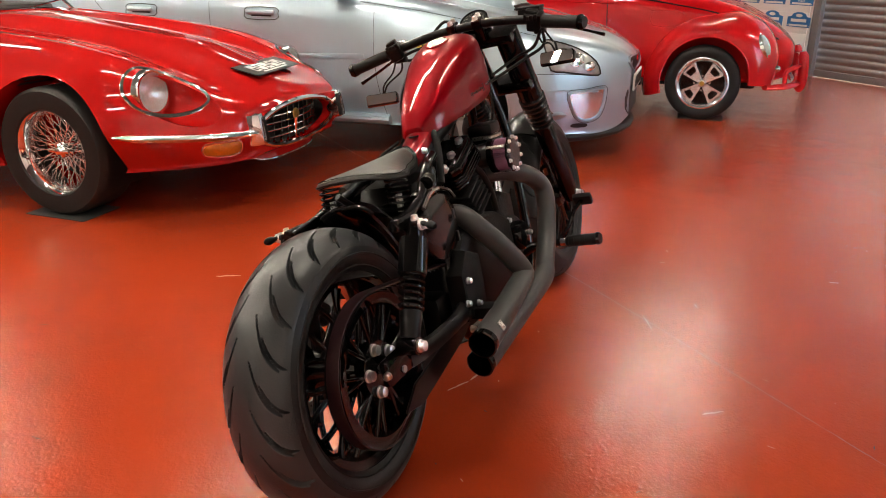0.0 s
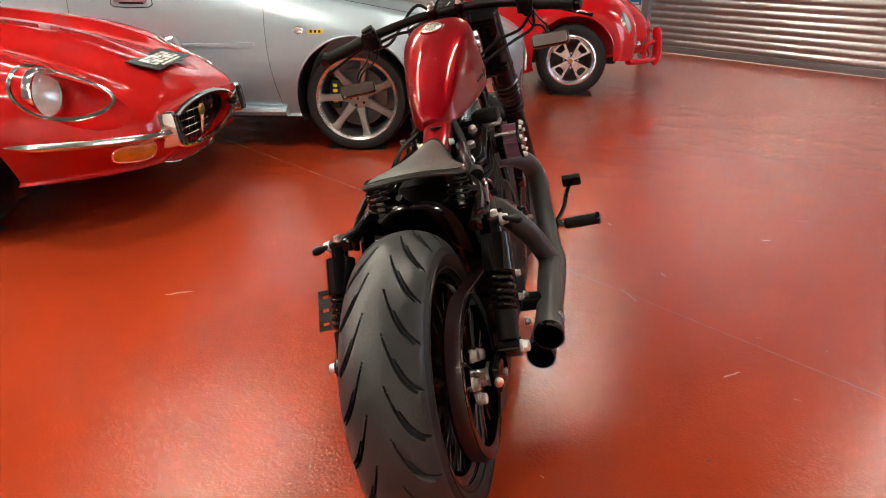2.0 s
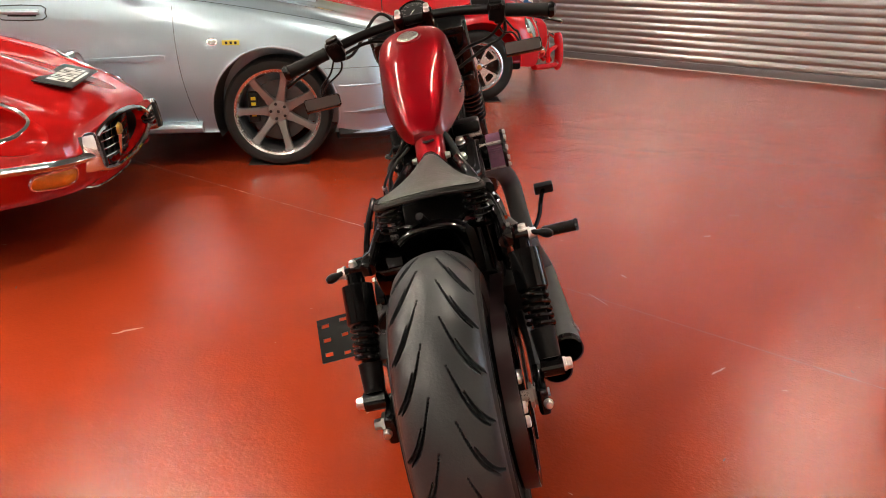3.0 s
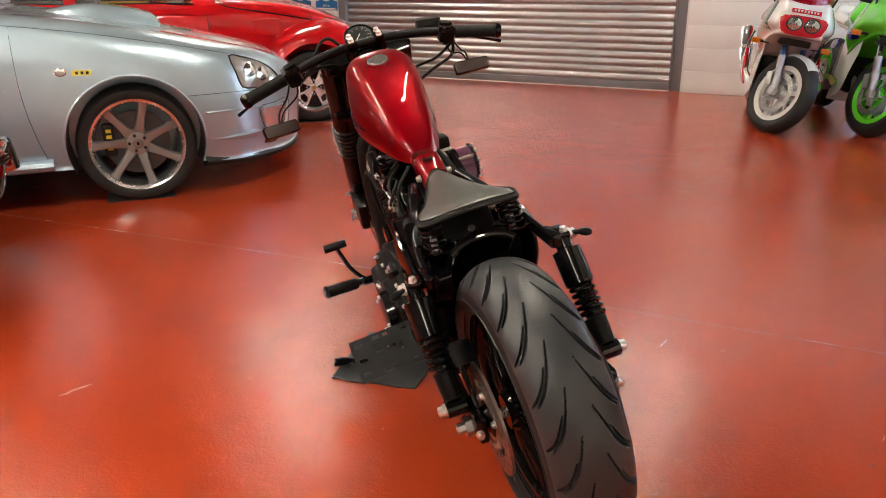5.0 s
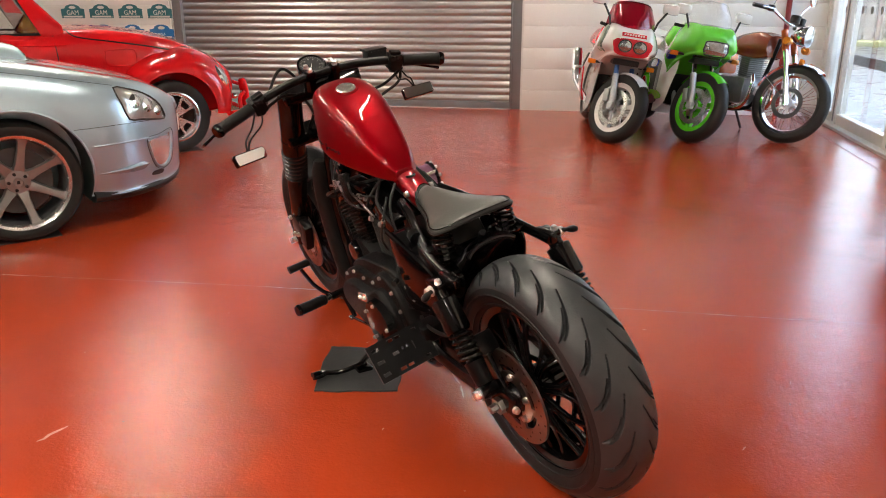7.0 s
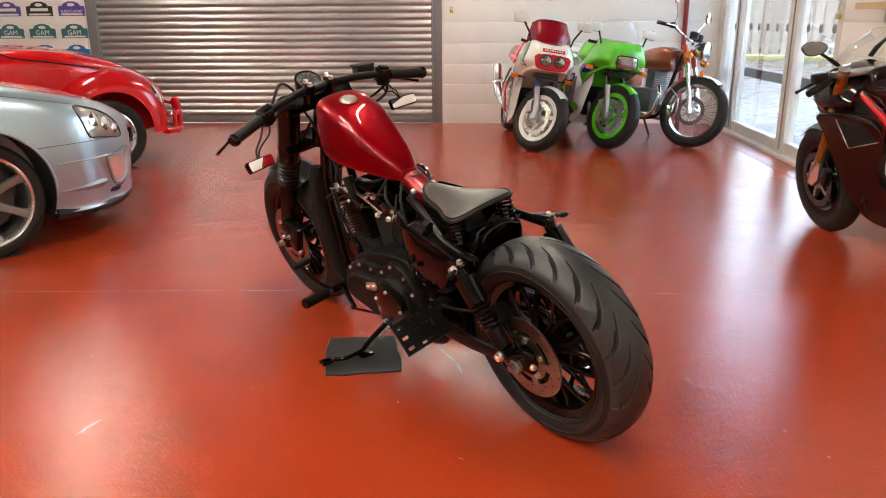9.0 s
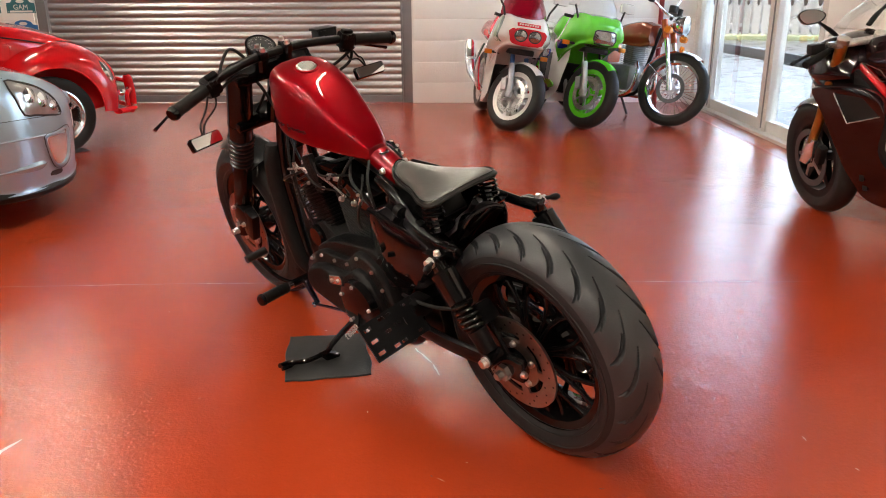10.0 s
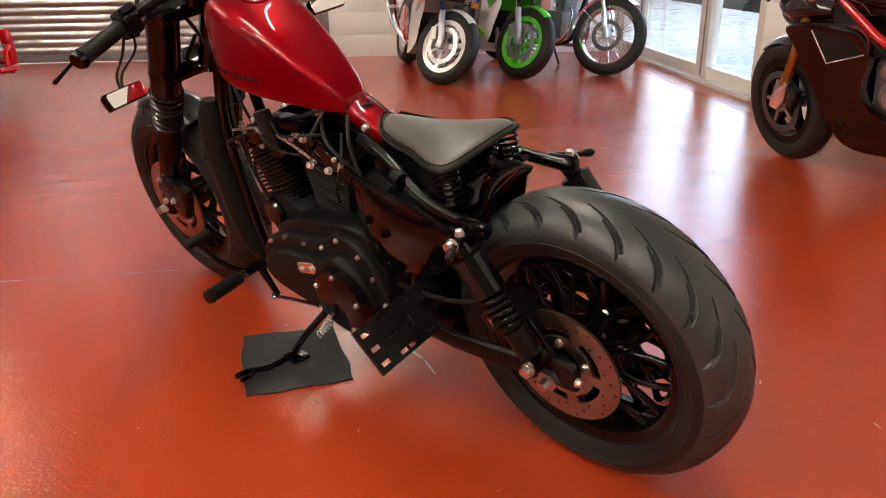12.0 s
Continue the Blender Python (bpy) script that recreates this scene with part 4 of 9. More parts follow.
part("coil_cover", Geo().box((-0.105, 0.762, 0.660), (0.022, 0.050, 0.090), 0.008, pose(0, 0, 0, -16)), M_WRINKLE, engine)
rear_bank = pose(0, 0.655, 0.435, 22)


def bank_outline(k):
    """Outline of the rear rocker cover, grown by k."""
    return [(-0.085 - k, -0.055 - k), (0.088 + k, -0.055 - k), (0.106 + k, -0.034), (0.106 + k, 0.090), (0.090 + k, 0.118 + k), (-0.085 - k, 0.118 + k)]


rock = part("rear_rocker_cover", Geo().slab(bank_outline(0.0), "z", 0.180, 0.206, 0.010, 3).moved(rear_bank), M_GLOSS, engine, "gloss black rocker cover with bright bolts")
part("cover_ridge", Geo().slab([(0.080, -0.040), (0.092, -0.034), (0.096, -0.020), (0.096, 0.080), (0.088, 0.100), (0.080, 0.104)], "z", 0.203, 0.211, 0.004, 2).moved(rear_bank), M_GLOSS, rock)
for i in range(4):
    part("cover_layer", Geo().slab(bank_outline(0.002 + 0.0015 * i), "z", 0.172 - 0.008 * i, 0.1775 - 0.008 * i, 0.001, 1).moved(rear_bank), M_GLOSS, rock)
for y in (0.0885, 0.019, -0.045):
    bolt(BOLT_L, rock, rear_bank @ Vector((0.067, y, 0.202)), rear_bank.to_3x3() @ Vector((0, 0, 1)))
bolt(BOLT_M, rock, rear_bank @ Vector((0.088, -0.03, 0.19)), (1, 0, 0))
# rear pushrod pair with its base
for off in (-0.011, 0.011):
    a, b = V(0.066, 0.702 + off, 0.436), V(0.088, 0.632 + off, 0.535)
    part("pushrod_tube", Geo().tube([a, a + (b - a) * 0.45, a + (b - a) * 0.46, b], [0.0095, 0.0095, 0.007, 0.007], 14), M_CHROME, engine, "chrome pushrod tube")
for k in range(5):
    part("head_fin", Geo().box((0.07, 0.60 + 0.014 * k, 0.545 - 0.016 * k), (0.085, 0.10, 0.005), 0.001, pose(0, 0, 0, 22)), M_WRINKLE, engine)
part("carburettor", Geo().tube([(0.0, 0.62, 0.60), (0.05, 0.70, 0.60), (0.11, 0.765, 0.60)], 0.034, 18), M_SATIN, engine)
# leads, clips and head bolts on the left of the cylinders
for k, (y, z) in enumerate(((0.56, 0.615), (0.70, 0.64), (0.83, 0.60), (0.745, 0.60))):
    bolt(BOLT_S, engine, (-0.094, y, z), (-1, 0, 0.3))
for pts in ([(-0.08, 0.60, 0.66), (-0.12, 0.63, 0.67), (-0.12, 0.70, 0.66), (-0.10, 0.76, 0.69)], [(-0.07, 0.82, 0.68), (-0.115, 0.80, 0.66), (-0.12, 0.73, 0.62), (-0.10, 0.66, 0.61)], [(-0.06, 0.90, 0.72), (-0.10, 0.88, 0.66), (-0.115, 0.87, 0.56), (-0.10, 0.86, 0.45)], [(-0.09, 0.52, 0.68), (-0.125, 0.50, 0.63), (-0.13, 0.53, 0.57), (-0.11, 0.56, 0.52)], [(-0.05, 0.92, 0.60), (-0.09, 0.91, 0.50), (-0.10, 0.87, 0.38), (-0.12, 0.80, 0.32)]):
    part("lead", Geo().tube(curve(pts, 7), 0.0034, 8), M_RUBBER, engine)
    part("connector", Geo().tube([pts[1], np.array(pts[1]) + (np.array(pts[2]) - np.array(pts[1])) * 0.3], 0.006, 10), M_STEEL, engine, "small metal connector")
part("choke_plate", Geo().box((-0.104, 0.745, 0.432), (0.006, 0.056, 0.014), 0.002, pose(0, 0, 0, -18)), M_POLISH, engine, "small polished plate")
for y, z in ((0.646, 0.650), (0.645, 0.588), (0.583, 0.586)):
    bolt(BOLT_M, engine, (-0.098, y, z), (-1, 0, 0.4))
part("throttle_cable", Geo().tube(curve([(-0.10, 0.93, 0.63), (-0.105, 0.80, 0.655), (-0.108, 0.70, 0.640), (-0.102, 0.62, 0.600)], 6), 0.0035, 8), M_STEEL, engine, "bright sheathed cable")
part("mount_plate", Geo().slab([(0.655, 0.668), (0.630, 0.655), (0.500, 0.580), (0.492, 0.560), (0.520, 0.556), (0.640, 0.610)], "x", -0.088, -0.096, 0.003), M_GLOSS, engine, "gloss black head mount plate")
part("head_bracket", Geo().box((-0.08, 0.70, 0.675), (0.05, 0.10, 0.016), 0.004), M_GLOSS, engine)
part("front_bank_cover", Geo().lathe([(0, -0.118), (0.030, -0.117), (0.036, -0.110), (0.036, -0.09)], (0, 0.845, 0.425), "x", 26), M_GLOSS, engine, "round gloss cover")
part("engine_front", Geo().slab([(0.72, 0.24), (0.80, 0.24), (0.88, 0.34), (0.88, 0.46), (0.82, 0.48), (0.74, 0.44)], "x", -0.10, 0.10, 0.02), M_WRINKLE, engine)
# left: primary cover
o = curve([(0.812, 0.394), (0.735, 0.430), (0.660, 0.432), (0.592, 0.440), (0.531, 0.475), (0.460, 0.450), (0.424, 0.395), (0.402, 0.320), (0.430, 0.250), (0.500, 0.212), (0.585, 0.208), (0.660, 0.228), (0.740, 0.245), (0.815, 0.262), (0.858, 0.300), (0.853, 0.352)], 4, True)
primary = part("primary_cover", Geo().slab(o, "x", -0.105, -0.166, 0.012, 3), M_WRINKLE, engine, "black wrinkle finish primary cover")
o2 = curve([(0.792, 0.372), (0.722, 0.396), (0.655, 0.398), (0.586, 0.405), (0.530, 0.432), (0.480, 0.412), (0.452, 0.370), (0.438, 0.312), (0.462, 0.262), (0.512, 0.242), (0.586, 0.238), (0.660, 0.255), (0.740, 0.268), (0.808, 0.284), (0.836, 0.310), (0.826, 0.345)], 4, True)
part("primary_face", Geo().slab(o2, "x", -0.150, -0.192, 0.026, 4), M_WRINKLE, primary)
top_o = curve([(0.800, 0.405), (0.715, 0.458), (0.620, 0.474), (0.500, 0.488), (0.432, 0.462), (0.412, 0.400), (0.500, 0.360), (0.700, 0.350)], 4, True)
part("case_top", Geo().slab(top_o, "x", -0.085, -0.146, 0.014, 3), M_WRINKLE, primary)
derby = part("derby_cover", Geo().lathe([(0, -0.216), (0.066, -0.215), (0.077, -0.211), (0.081, -0.190), (0, -0.190)], (0, 0.519, 0.330), "x", 40), M_GLOSS, primary, "round gloss black clutch cover")
for i in range(5):
    a = 2 * math.pi * i / 5 + 0.4
    bolt(BOLT_S, derby, (-0.213, 0.519 + 0.069 * math.cos(a), 0.330 + 0.069 * math.sin(a)), (-1, 0, 0))
for y, z in ((0.413, 0.33), (0.436, 0.390), (0.468, 0.436), (0.531, 0.461), (0.592, 0.427), (0.660, 0.419), (0.733, 0.417), (0.802, 0.388), (0.845, 0.32), (0.79, 0.268), (0.70, 0.245), (0.46, 0.240)):
    bolt(BOLT_S, primary, (-0.166, y, z), (-1, 0, 0))
ins = part("inspection_plate", Geo().slab([(0.606, 0.366), (0.664, 0.354), (0.672, 0.366), (0.666, 0.382), (0.608, 0.396), (0.600, 0.382)], "x", -0.189, -0.1955, 0.002), M_POLISH, primary, "polished inspection plate")
for y, z in ((0.618, 0.379), (0.655, 0.369)):
    bolt(BOLT_S, ins, (-0.195, y, z), (-1, 0, 0))
part("sprocket_cover", Geo().slab([(0.35, 0.27), (0.46, 0.23), (0.47, 0.40), (0.40, 0.43), (0.35, 0.38)], "x", 0.10, 0.15, 0.012), M_WRINKLE, engine)
part("cam_cover", Geo().slab(curve([(0.60, 0.30), (0.65, 0.24), (0.78, 0.23), (0.89, 0.27), (0.925, 0.33), (0.88, 0.385), (0.80, 0.405), (0.68, 0.41), (0.61, 0.38)], 4, True), "x", 0.06, 0.105, 0.012), M_WRINKLE, engine)
timer = part("timer_cover", Geo().lathe([(0, 0.140), (0.038, 0.138), (0.044, 0.130), (0.044, 0.10), (0, 0.10)], (0, 0.835, 0.335), "x", 30), M_GLOSS, engine)
for y, z in ((0.625, 0.31), (0.66, 0.255), (0.78, 0.245), (0.900, 0.318), (0.744, 0.365), (0.80, 0.392), (0.66, 0.385)):
    bolt(BOLT_M, engine, (0.105, y, z), (1, 0, 0))
bolt(BOLT_M, timer, (0.139, 0.862, 0.335), (1, 0, 0))
part("relay_box", Geo().box((0.085, 0.80, 0.668), (0.075, 0.07, 0.034), 0.010), M_SATIN, engine, "black ignition box")
part("relay_bracket", Geo().box((0.088, 0.80, 0.645), (0.07, 0.06, 0.010), 0.003), M_STEEL, engine)
part("cable_loom", Geo().tube(curve([(0.030, 0.585, 0.715), (0.050, 0.560, 0.680), (0.066, 0.520, 0.630), (0.074, 0.490, 0.585)], 6), 0.0095, 12), M_RUBBER, engine, "thick black cable loom")
part("breather_hose", Geo().tube(curve([(0.085, 0.655, 0.60), (0.095, 0.700, 0.56), (0.098, 0.735, 0.50), (0.095, 0.755, 0.44)], 6), 0.009, 12), M_RUBBER, engine)
for p in ((0.15, 0.37, 0.36), (0.152, 0.40, 0.29), (0.15, 0.345, 0.31), (0.155, 0.33, 0.25)):
    bolt(BOLT_M, engine, p)
part("gearbox", Geo().slab([(0.34, 0.24), (0.46, 0.2), (0.46, 0.44), (0.36, 0.42)], "x", -0.1, 0.1, 0.015), M_SATIN, engine)
part("rear_mount", Geo().box((0, 0.34, 0.28), (0.2, 0.10, 0.13), 0.02), M_SATIN, engine)

# air cleaner
ac = V(0.0, 0.764, 0.594)
rows = []
for h in (0.130, 0.168):
    rows.append([(h, ac[1] + (0.041 + 0.004 * (1 if i % 2 else -1)) * math.cos(i * math.pi / 44), ac[2] + (0.041 + 0.004 * (1 if i % 2 else -1)) * math.sin(i * math.pi / 44)) for i in range(88)])
cleaner = part("air_cleaner", Geo().rows(rows, ring=True), M_GAUZE, bike, "round open air cleaner with purple pleated gauze", 0)
sc = [(ac[1] + (0.049 + 0.0025 * math.cos(10 * a)) * math.cos(a), ac[2] + (0.049 + 0.0025 * math.cos(10 * a)) * math.sin(a)) for a in np.arange(80) * 2 * math.pi / 80]
part("outer_plate", Geo().slab(sc, "x", 0.168, 0.177, 0.003), M_GLOSS, cleaner, "scalloped black plate with bright edge bolts")
part("outer_plate_face", Geo().lathe([(0, 0.180), (0.038, 0.180), (0.041, 0.177), (0, 0.177)], (0, ac[1], ac[2]), "x", 36), M_SPRING, cleaner)
part("back_plate", Geo().lathe([(0, 0.112), (0.049, 0.112), (0.050, 0.128), (0, 0.128)], (0, ac[1], ac[2]), "x", 36), M_GLOSS, cleaner)
for i in range(10):
    a = 2 * math.pi * (i + 0.5) / 10
    bolt(BOLT_S, cleaner, (0.177, ac[1] + 0.0455 * math.cos(a), ac[2] + 0.0455 * math.sin(a)))
for i in range(3):
    a = 2 * math.pi * i / 3 + 0.4
    part("stand_off", Geo().tube([(0.11, ac[1] + 0.046 * math.cos(a), ac[2] + 0.046 * math.sin(a)), (0.176, ac[1] + 0.046 * math.cos(a), ac[2] + 0.046 * math.sin(a))], 0.005, 8), M_STEEL, cleaner)

# exhausts
pa = curve([(0.05, 0.500, 0.500), (0.095, 0.510, 0.495), (0.138, 0.515, 0.455), (0.178, 0.552, 0.385), (0.200, 0.595, 0.315), (0.206, 0.590, 0.288), (0.208, 0.50, 0.272), (0.212, 0.37, 0.255), (0.215, 0.254, 0.244)], 8)
pb = curve([(0.06, 0.79, 0.535), (0.11, 0.86, 0.525), (0.15, 0.93, 0.49), (0.172, 0.965, 0.43), (0.180, 0.91, 0.33), (0.195, 0.80, 0.255), (0.205, 0.74, 0.232), (0.205, 0.60, 0.222), (0.195, 0.42, 0.200), (0.183, 0.284, 0.180)], 8)
for name, pp in (("rear", pa), ("front", pb)):
    rad = [0.022 + 0.006 * min(1, i / 12) + 0.0065 * max(0, (i - 0.55 * len(pp)) / (0.45 * len(pp))) for i in range(len(pp))]
    ex = part("exhaust_pipe", Geo().tube(pp, rad, 20, caps=False), M_MATTE, bike, "matte black short exhaust pipe", 60)
    end, prev = np.array(pp[-1]), np.array(pp[-2])
    d = (end - prev) / np.linalg.norm(end - prev)
    q = Vector((1, 0, 0)).rotation_difference(Vector(d)).to_matrix().to_4x4()
    tip = Geo().lathe([(0.0345, -0.012), (0.0352, 0.004), (0.031, 0.006), (0.027, -0.01), (0.026, -0.12), (0, -0.12)], axis="x", n=28).moved(Matrix.Translation(end) @ q)
    part("tip", tip, M_GLOSS, ex, "gloss black tip")
    part("emblem", Geo().box(np.array(pp[-5 if name == "rear" else -5]) + (0.031, 0, 0.016), (0.003, 0.018, 0.024), 0.001, pose(0, 0, 0, 0, -28, 0)), M_STEEL, ex) if name == "rear" else None
part("exhaust_bracket", Geo().box((0.17, 0.40, 0.27), (0.07, 0.05, 0.03), 0.006), M_SATIN, bike)

# tank
TANK = ((0.553, 0.024, 0.702, 0.724), (0.557, 0.033, 0.700, 0.732), (0.585, 0.053, 0.706, 0.766), (0.636, 0.071, 0.715, 0.813), (0.697, 0.087, 0.725, 0.864), (0.757, 0.102, 0.737, 0.904), (0.818, 0.110, 0.750, 0.930), (0.870, 0.107, 0.766, 0.943), (0.913, 0.092, 0.781, 0.941), (0.940, 0.074, 0.793, 0.923), (0.953, 0.039, 0.818, 0.888))
st = curve(TANK, 5)
rows = []
for y, w, zb, zt in st:
    h = zt - zb
    half = curve([(0, zt), (0.35 * w, zt - 0.010 * h), (0.64 * w, zt - 0.062 * h), (0.83 * w, zt - 0.18 * h), (0.915 * w, zt - 0.40 * h), (0.965 * w, zb + 0.35 * h), (w, zb + 0.14 * h), (0.99 * w, zb + 0.03 * h), (0.93 * w, zb), (0.5 * w, zb), (0, zb)], 4)
    rows.append([(x - 0.007, y, z) for x, z in half] + [(-x - 0.007, y, z) for x, z in half[-2:0:-1]])
tank_geo = Geo().rows(rows, ring=True, caps=True)
tank = part("fuel_tank", tank_geo, M_TANK, bike, "candy red peanut fuel tank", 70)
tank_bvh = bvh_of(tank_geo)
g = Geo()
p, nr = ray_to(tank_bvh, (-0.012, 0.812, 1.2), (0, 0, -1))
qq = Vector((0, 0, 1)).rotation_difference(nr).to_matrix().to_4x4()
part("fuel_cap", Geo().lathe([(0, 0.006), (0.024, 0.006), (0.029, 0.002), (0.030, -0.004), (0, -0.004)], axis="z", n=32).moved(Matrix.Translation(p) @ qq), M_STEEL, tank, "flush satin steel fuel cap")
part("cap_ring", Geo().lathe([(0.030, 0.0), (0.030, 0.0035), (0.034, 0.003), (0.035, -0.002)], axis="z", n=32).moved(Matrix.Translation(p) @ qq), M_TANK, tank)
for s in (-1, 1):
    # pale diamond: a reflection in the paint, drawn as lighter colour
    dg, _ = drape(tank_bvh, [(0.90, 0.868), (0.925, 0.845), (0.90, 0.822), (0.875, 0.845)], lambda a, b: (s * 0.4, a, b), (-s, 0, 0), 0.0008, 3, 0, 0)
    part("tank_mark", dg, material("faint_red_reflection", (0.34, 0.03, 0.05), 0.3, 0.4, 0.6), tank, "faint lighter diamond, a painted reflection")
    # flowing script line, unreadable
    for start, count in ((0.900, 96), (0.820, 110)):
        script = []
        for k in range(count):
            lift = 1.7 if k < 16 else 0.55 + 0.35 * math.sin(k * 0.21)
            script.append((start - 0.0007 * k - 0.0030 * math.sin(k * 0.62), 0.798 - 0.17 * (0.90 - start + 0.0007 * k) + 0.0062 * lift * math.cos(k * 0.62)))
        part("script_bars", drape_line(tank_bvh, script, lambda a, b: (s * 0.4, a, b), (-s, 0, 0), 0.0010, 0.0, 3), M_SATIN, tank, "thin dark flourish in unreadable script")
# red spine between tank and seat
rows = []
for y, w, z in ((0.585, 0.034, 0.722), (0.556, 0.036, 0.714), (0.530, 0.036, 0.701), (0.500, 0.034, 0.684), (0.470, 0.030, 0.668)):
    rows.append([(x, y, z + dz) for x, dz in ((-w, -0.03), (-w, -0.012), (-w * 0.85, -0.004), (-w * 0.5, 0.002), (0, 0.004), (w * 0.5, 0.002), (w * 0.85, -0.004), (w, -0.012), (w, -0.03))])
spine = part("spine_cover", Geo().rows(rows), M_TANK, bike, "candy red strip with a round hole")
part("hole", Geo().lathe([(0, 0.002), (0.010, 0.002), (0.013, 0.0035), (0.0145, 0.0)], (0, 0.536, 0.7065), "z", 20), M_SATIN, spine)
for s in (-1, 1):
    bolt(BOLT_M, spine, (s * 0.034, 0.505, 0.672), (s, 0, 0))

# frame tubes round the engine
for s in (-1, 1):
    part("frame_tube", Geo().tube(curve([(s * 0.03, 1.01, 0.80), (s * 0.055, 1.045, 0.62), (s * 0.066, 1.035, 0.45), (s * 0.074, 1.01, 0.27), (s * 0.085, 0.92, 0.175), (s * 0.09, 0.75, 0.16), (s * 0.09, 0.55, 0.165), (s * 0.10, 0.40, 0.22), (s * 0.10, 0.38, 0.45), (s * 0.085, 0.42, 0.64)], 6), 0.015, 10), M_GLOSS, bike, "gloss black frame tube")
part("backbone", Geo().tube(curve([(0, 0.42, 0.62), (0, 0.6, 0.675), (0, 0.9, 0.765), (0, 1.02, 0.81)], 5), 0.028, 12), M_SATIN, bike)
part("horn_bracket", Geo().box((-0.06, 0.80, 0.62), (0.05, 0.05, 0.10), 0.01), M_SATIN, bike)
for s, pts in ((-1, [(-0.045, 0.96, 0.82), (-0.075, 0.90, 0.70), (-0.06, 0.86, 0.58), (-0.05, 0.78, 0.46)]), (1, [(0.045, 0.96, 0.82), (0.085, 0.90, 0.72), (0.07, 0.84, 0.62), (0.05, 0.76, 0.58)]), (-1, [(-0.03, 0.98, 0.78), (-0.09, 0.93, 0.62), (-0.095, 0.86, 0.42), (-0.08, 0.76, 0.30)]), (-1, [(-0.05, 0.54, 0.70), (-0.10, 0.49, 0.66), (-0.11, 0.46, 0.58), (-0.09, 0.46, 0.50)]), (-1, [(-0.06, 0.62, 0.69), (-0.11, 0.55, 0.66), (-0.10, 0.49, 0.60)])):
    part("cable", Geo().tube(curve(pts, 7), 0.0042, 8), M_RUBBER, bike)
part("cooler_duct", Geo().tube(curve([(-0.068, 1.062, 0.680), (-0.080, 1.076, 0.580), (-0.086, 1.072, 0.480), (-0.090, 1.056, 0.360), (-0.088, 1.025, 0.250), (-0.080, 0.970, 0.190)], 6), [0.020, 0.026] + [0.031] * 21 + [0.027, 0.022, 0.016, 0.010, 0.008, 0.008, 0.006, 0.005], 14), M_RUBBER, bike, "thick dull black duct along the down tube")

# fork
top, bot = V(0, 1.060, 0.930), V(0, 1.432, 0.312)
fd = (bot - top) / np.linalg.norm(bot - top)
L = np.linalg.norm(bot - top)
for s in (-1, 1):
    o = V(s * 0.103, 0, 0)
    leg = part("fork_leg", Geo().tube([o + top + fd * k for k in (0.385, 0.395, 0.56, L - 0.03, L + 0.02)], [0.030, 0.034, 0.031, 0.030, 0.026], 20), M_GLOSS, bike, "gloss black fork leg")
    part("upper_cover", Geo().tube([o + top + fd * k for k in (0.0, 0.004, 0.262, 0.266)], [0.034, 0.040, 0.040, 0.036], 24), M_GLOSS, leg)
    part("seam_ring", Geo().tube([o + top + fd * k for k in (0.205, 0.211)], 0.0415, 24), M_GLOSS, leg)
    rad, ks = [], []
    for i in range(29):
        ks.append(0.264 + 0.128 * i / 28)
        rad.append(0.040 - 0.0045 * i / 28 + (0.0046 if i % 4 in (1, 2) else -0.0046))
    part("gaiter", Geo().tube([o + top + fd * a for a in ks], rad, 24), M_GAITER, leg, "ribbed black rubber fork gaiter", 50)
    bolt(BOLT_L, leg, o + bot + (s * 0.025, 0, 0), (s, 0, 0))
part("front_axle", Geo().tube([(-0.13, *bot[1:]), (0.13, *bot[1:])], 0.012, 12), M_STEEL, bike)
for k, th in ((0.02, 0.035), (0.20, 0.04)):
    c = top + fd * k
    g = Geo().box((0, 0, 0), (0.27, 0.075, th), 0.014, Matrix())
    g.moved(Matrix.Translation(c - V(0, 0.012, 0)) @ pose(0, 0, 0, 31))
    part("fork_yoke", g, M_GLOSS, bike, "gloss black fork yoke")
part("steering_head", Geo().tube([top + V(0, -0.055, -0.01), top + fd * 0.22 + V(0, -0.05, 0)], 0.030, 16), M_GLOSS, bike)
g = Geo()
g.box((-0.115, 1.345, 0.385), (0.045, 0.10, 0.085), 0.016, pose(0, 0, 0, 28))
g.box((-0.118, 1.31, 0.36), (0.035, 0.06, 0.12), 0.014, pose(0, 0, 0, 28))
fc = part("front_caliper", g, M_SATIN, bike, "satin black front brake caliper")
for dy, dz in ((0.02, 0.04), (-0.02, -0.02), (0.03, -0.03)):
    bolt(BOLT_M, fc, (-0.139, 1.345 + dy, 0.385 + dz), (-1, 0, 0))
part("brake_hose", Geo().tube(curve([(-0.12, 1.32, 0.44), (-0.10, 1.27, 0.56), (-0.07, 1.20, 0.70), (-0.03, 1.09, 0.83)], 6), 0.005, 8), M_RUBBER, fc)
rows = []
for i in range(29):
    a = radians(78 + 46 * i / 28)
    R = 0.328
    sec = [(w * 0.070, R - 0.028 * abs(w) ** 2.6) for w in np.linspace(-1, 1, 15)] + [(w * 0.067, R - 0.004 - 0.028 * abs(w) ** 2.6) for w in np.linspace(1, -1, 15)]
    rows.append([(x, FAX[1] + rr * math.cos(a), FAX[2] + rr * math.sin(a)) for x, rr in sec])
part("front_fender", Geo().rows(rows, ring=True, caps=True), M_FENDER, bike, "dark grey front fender")

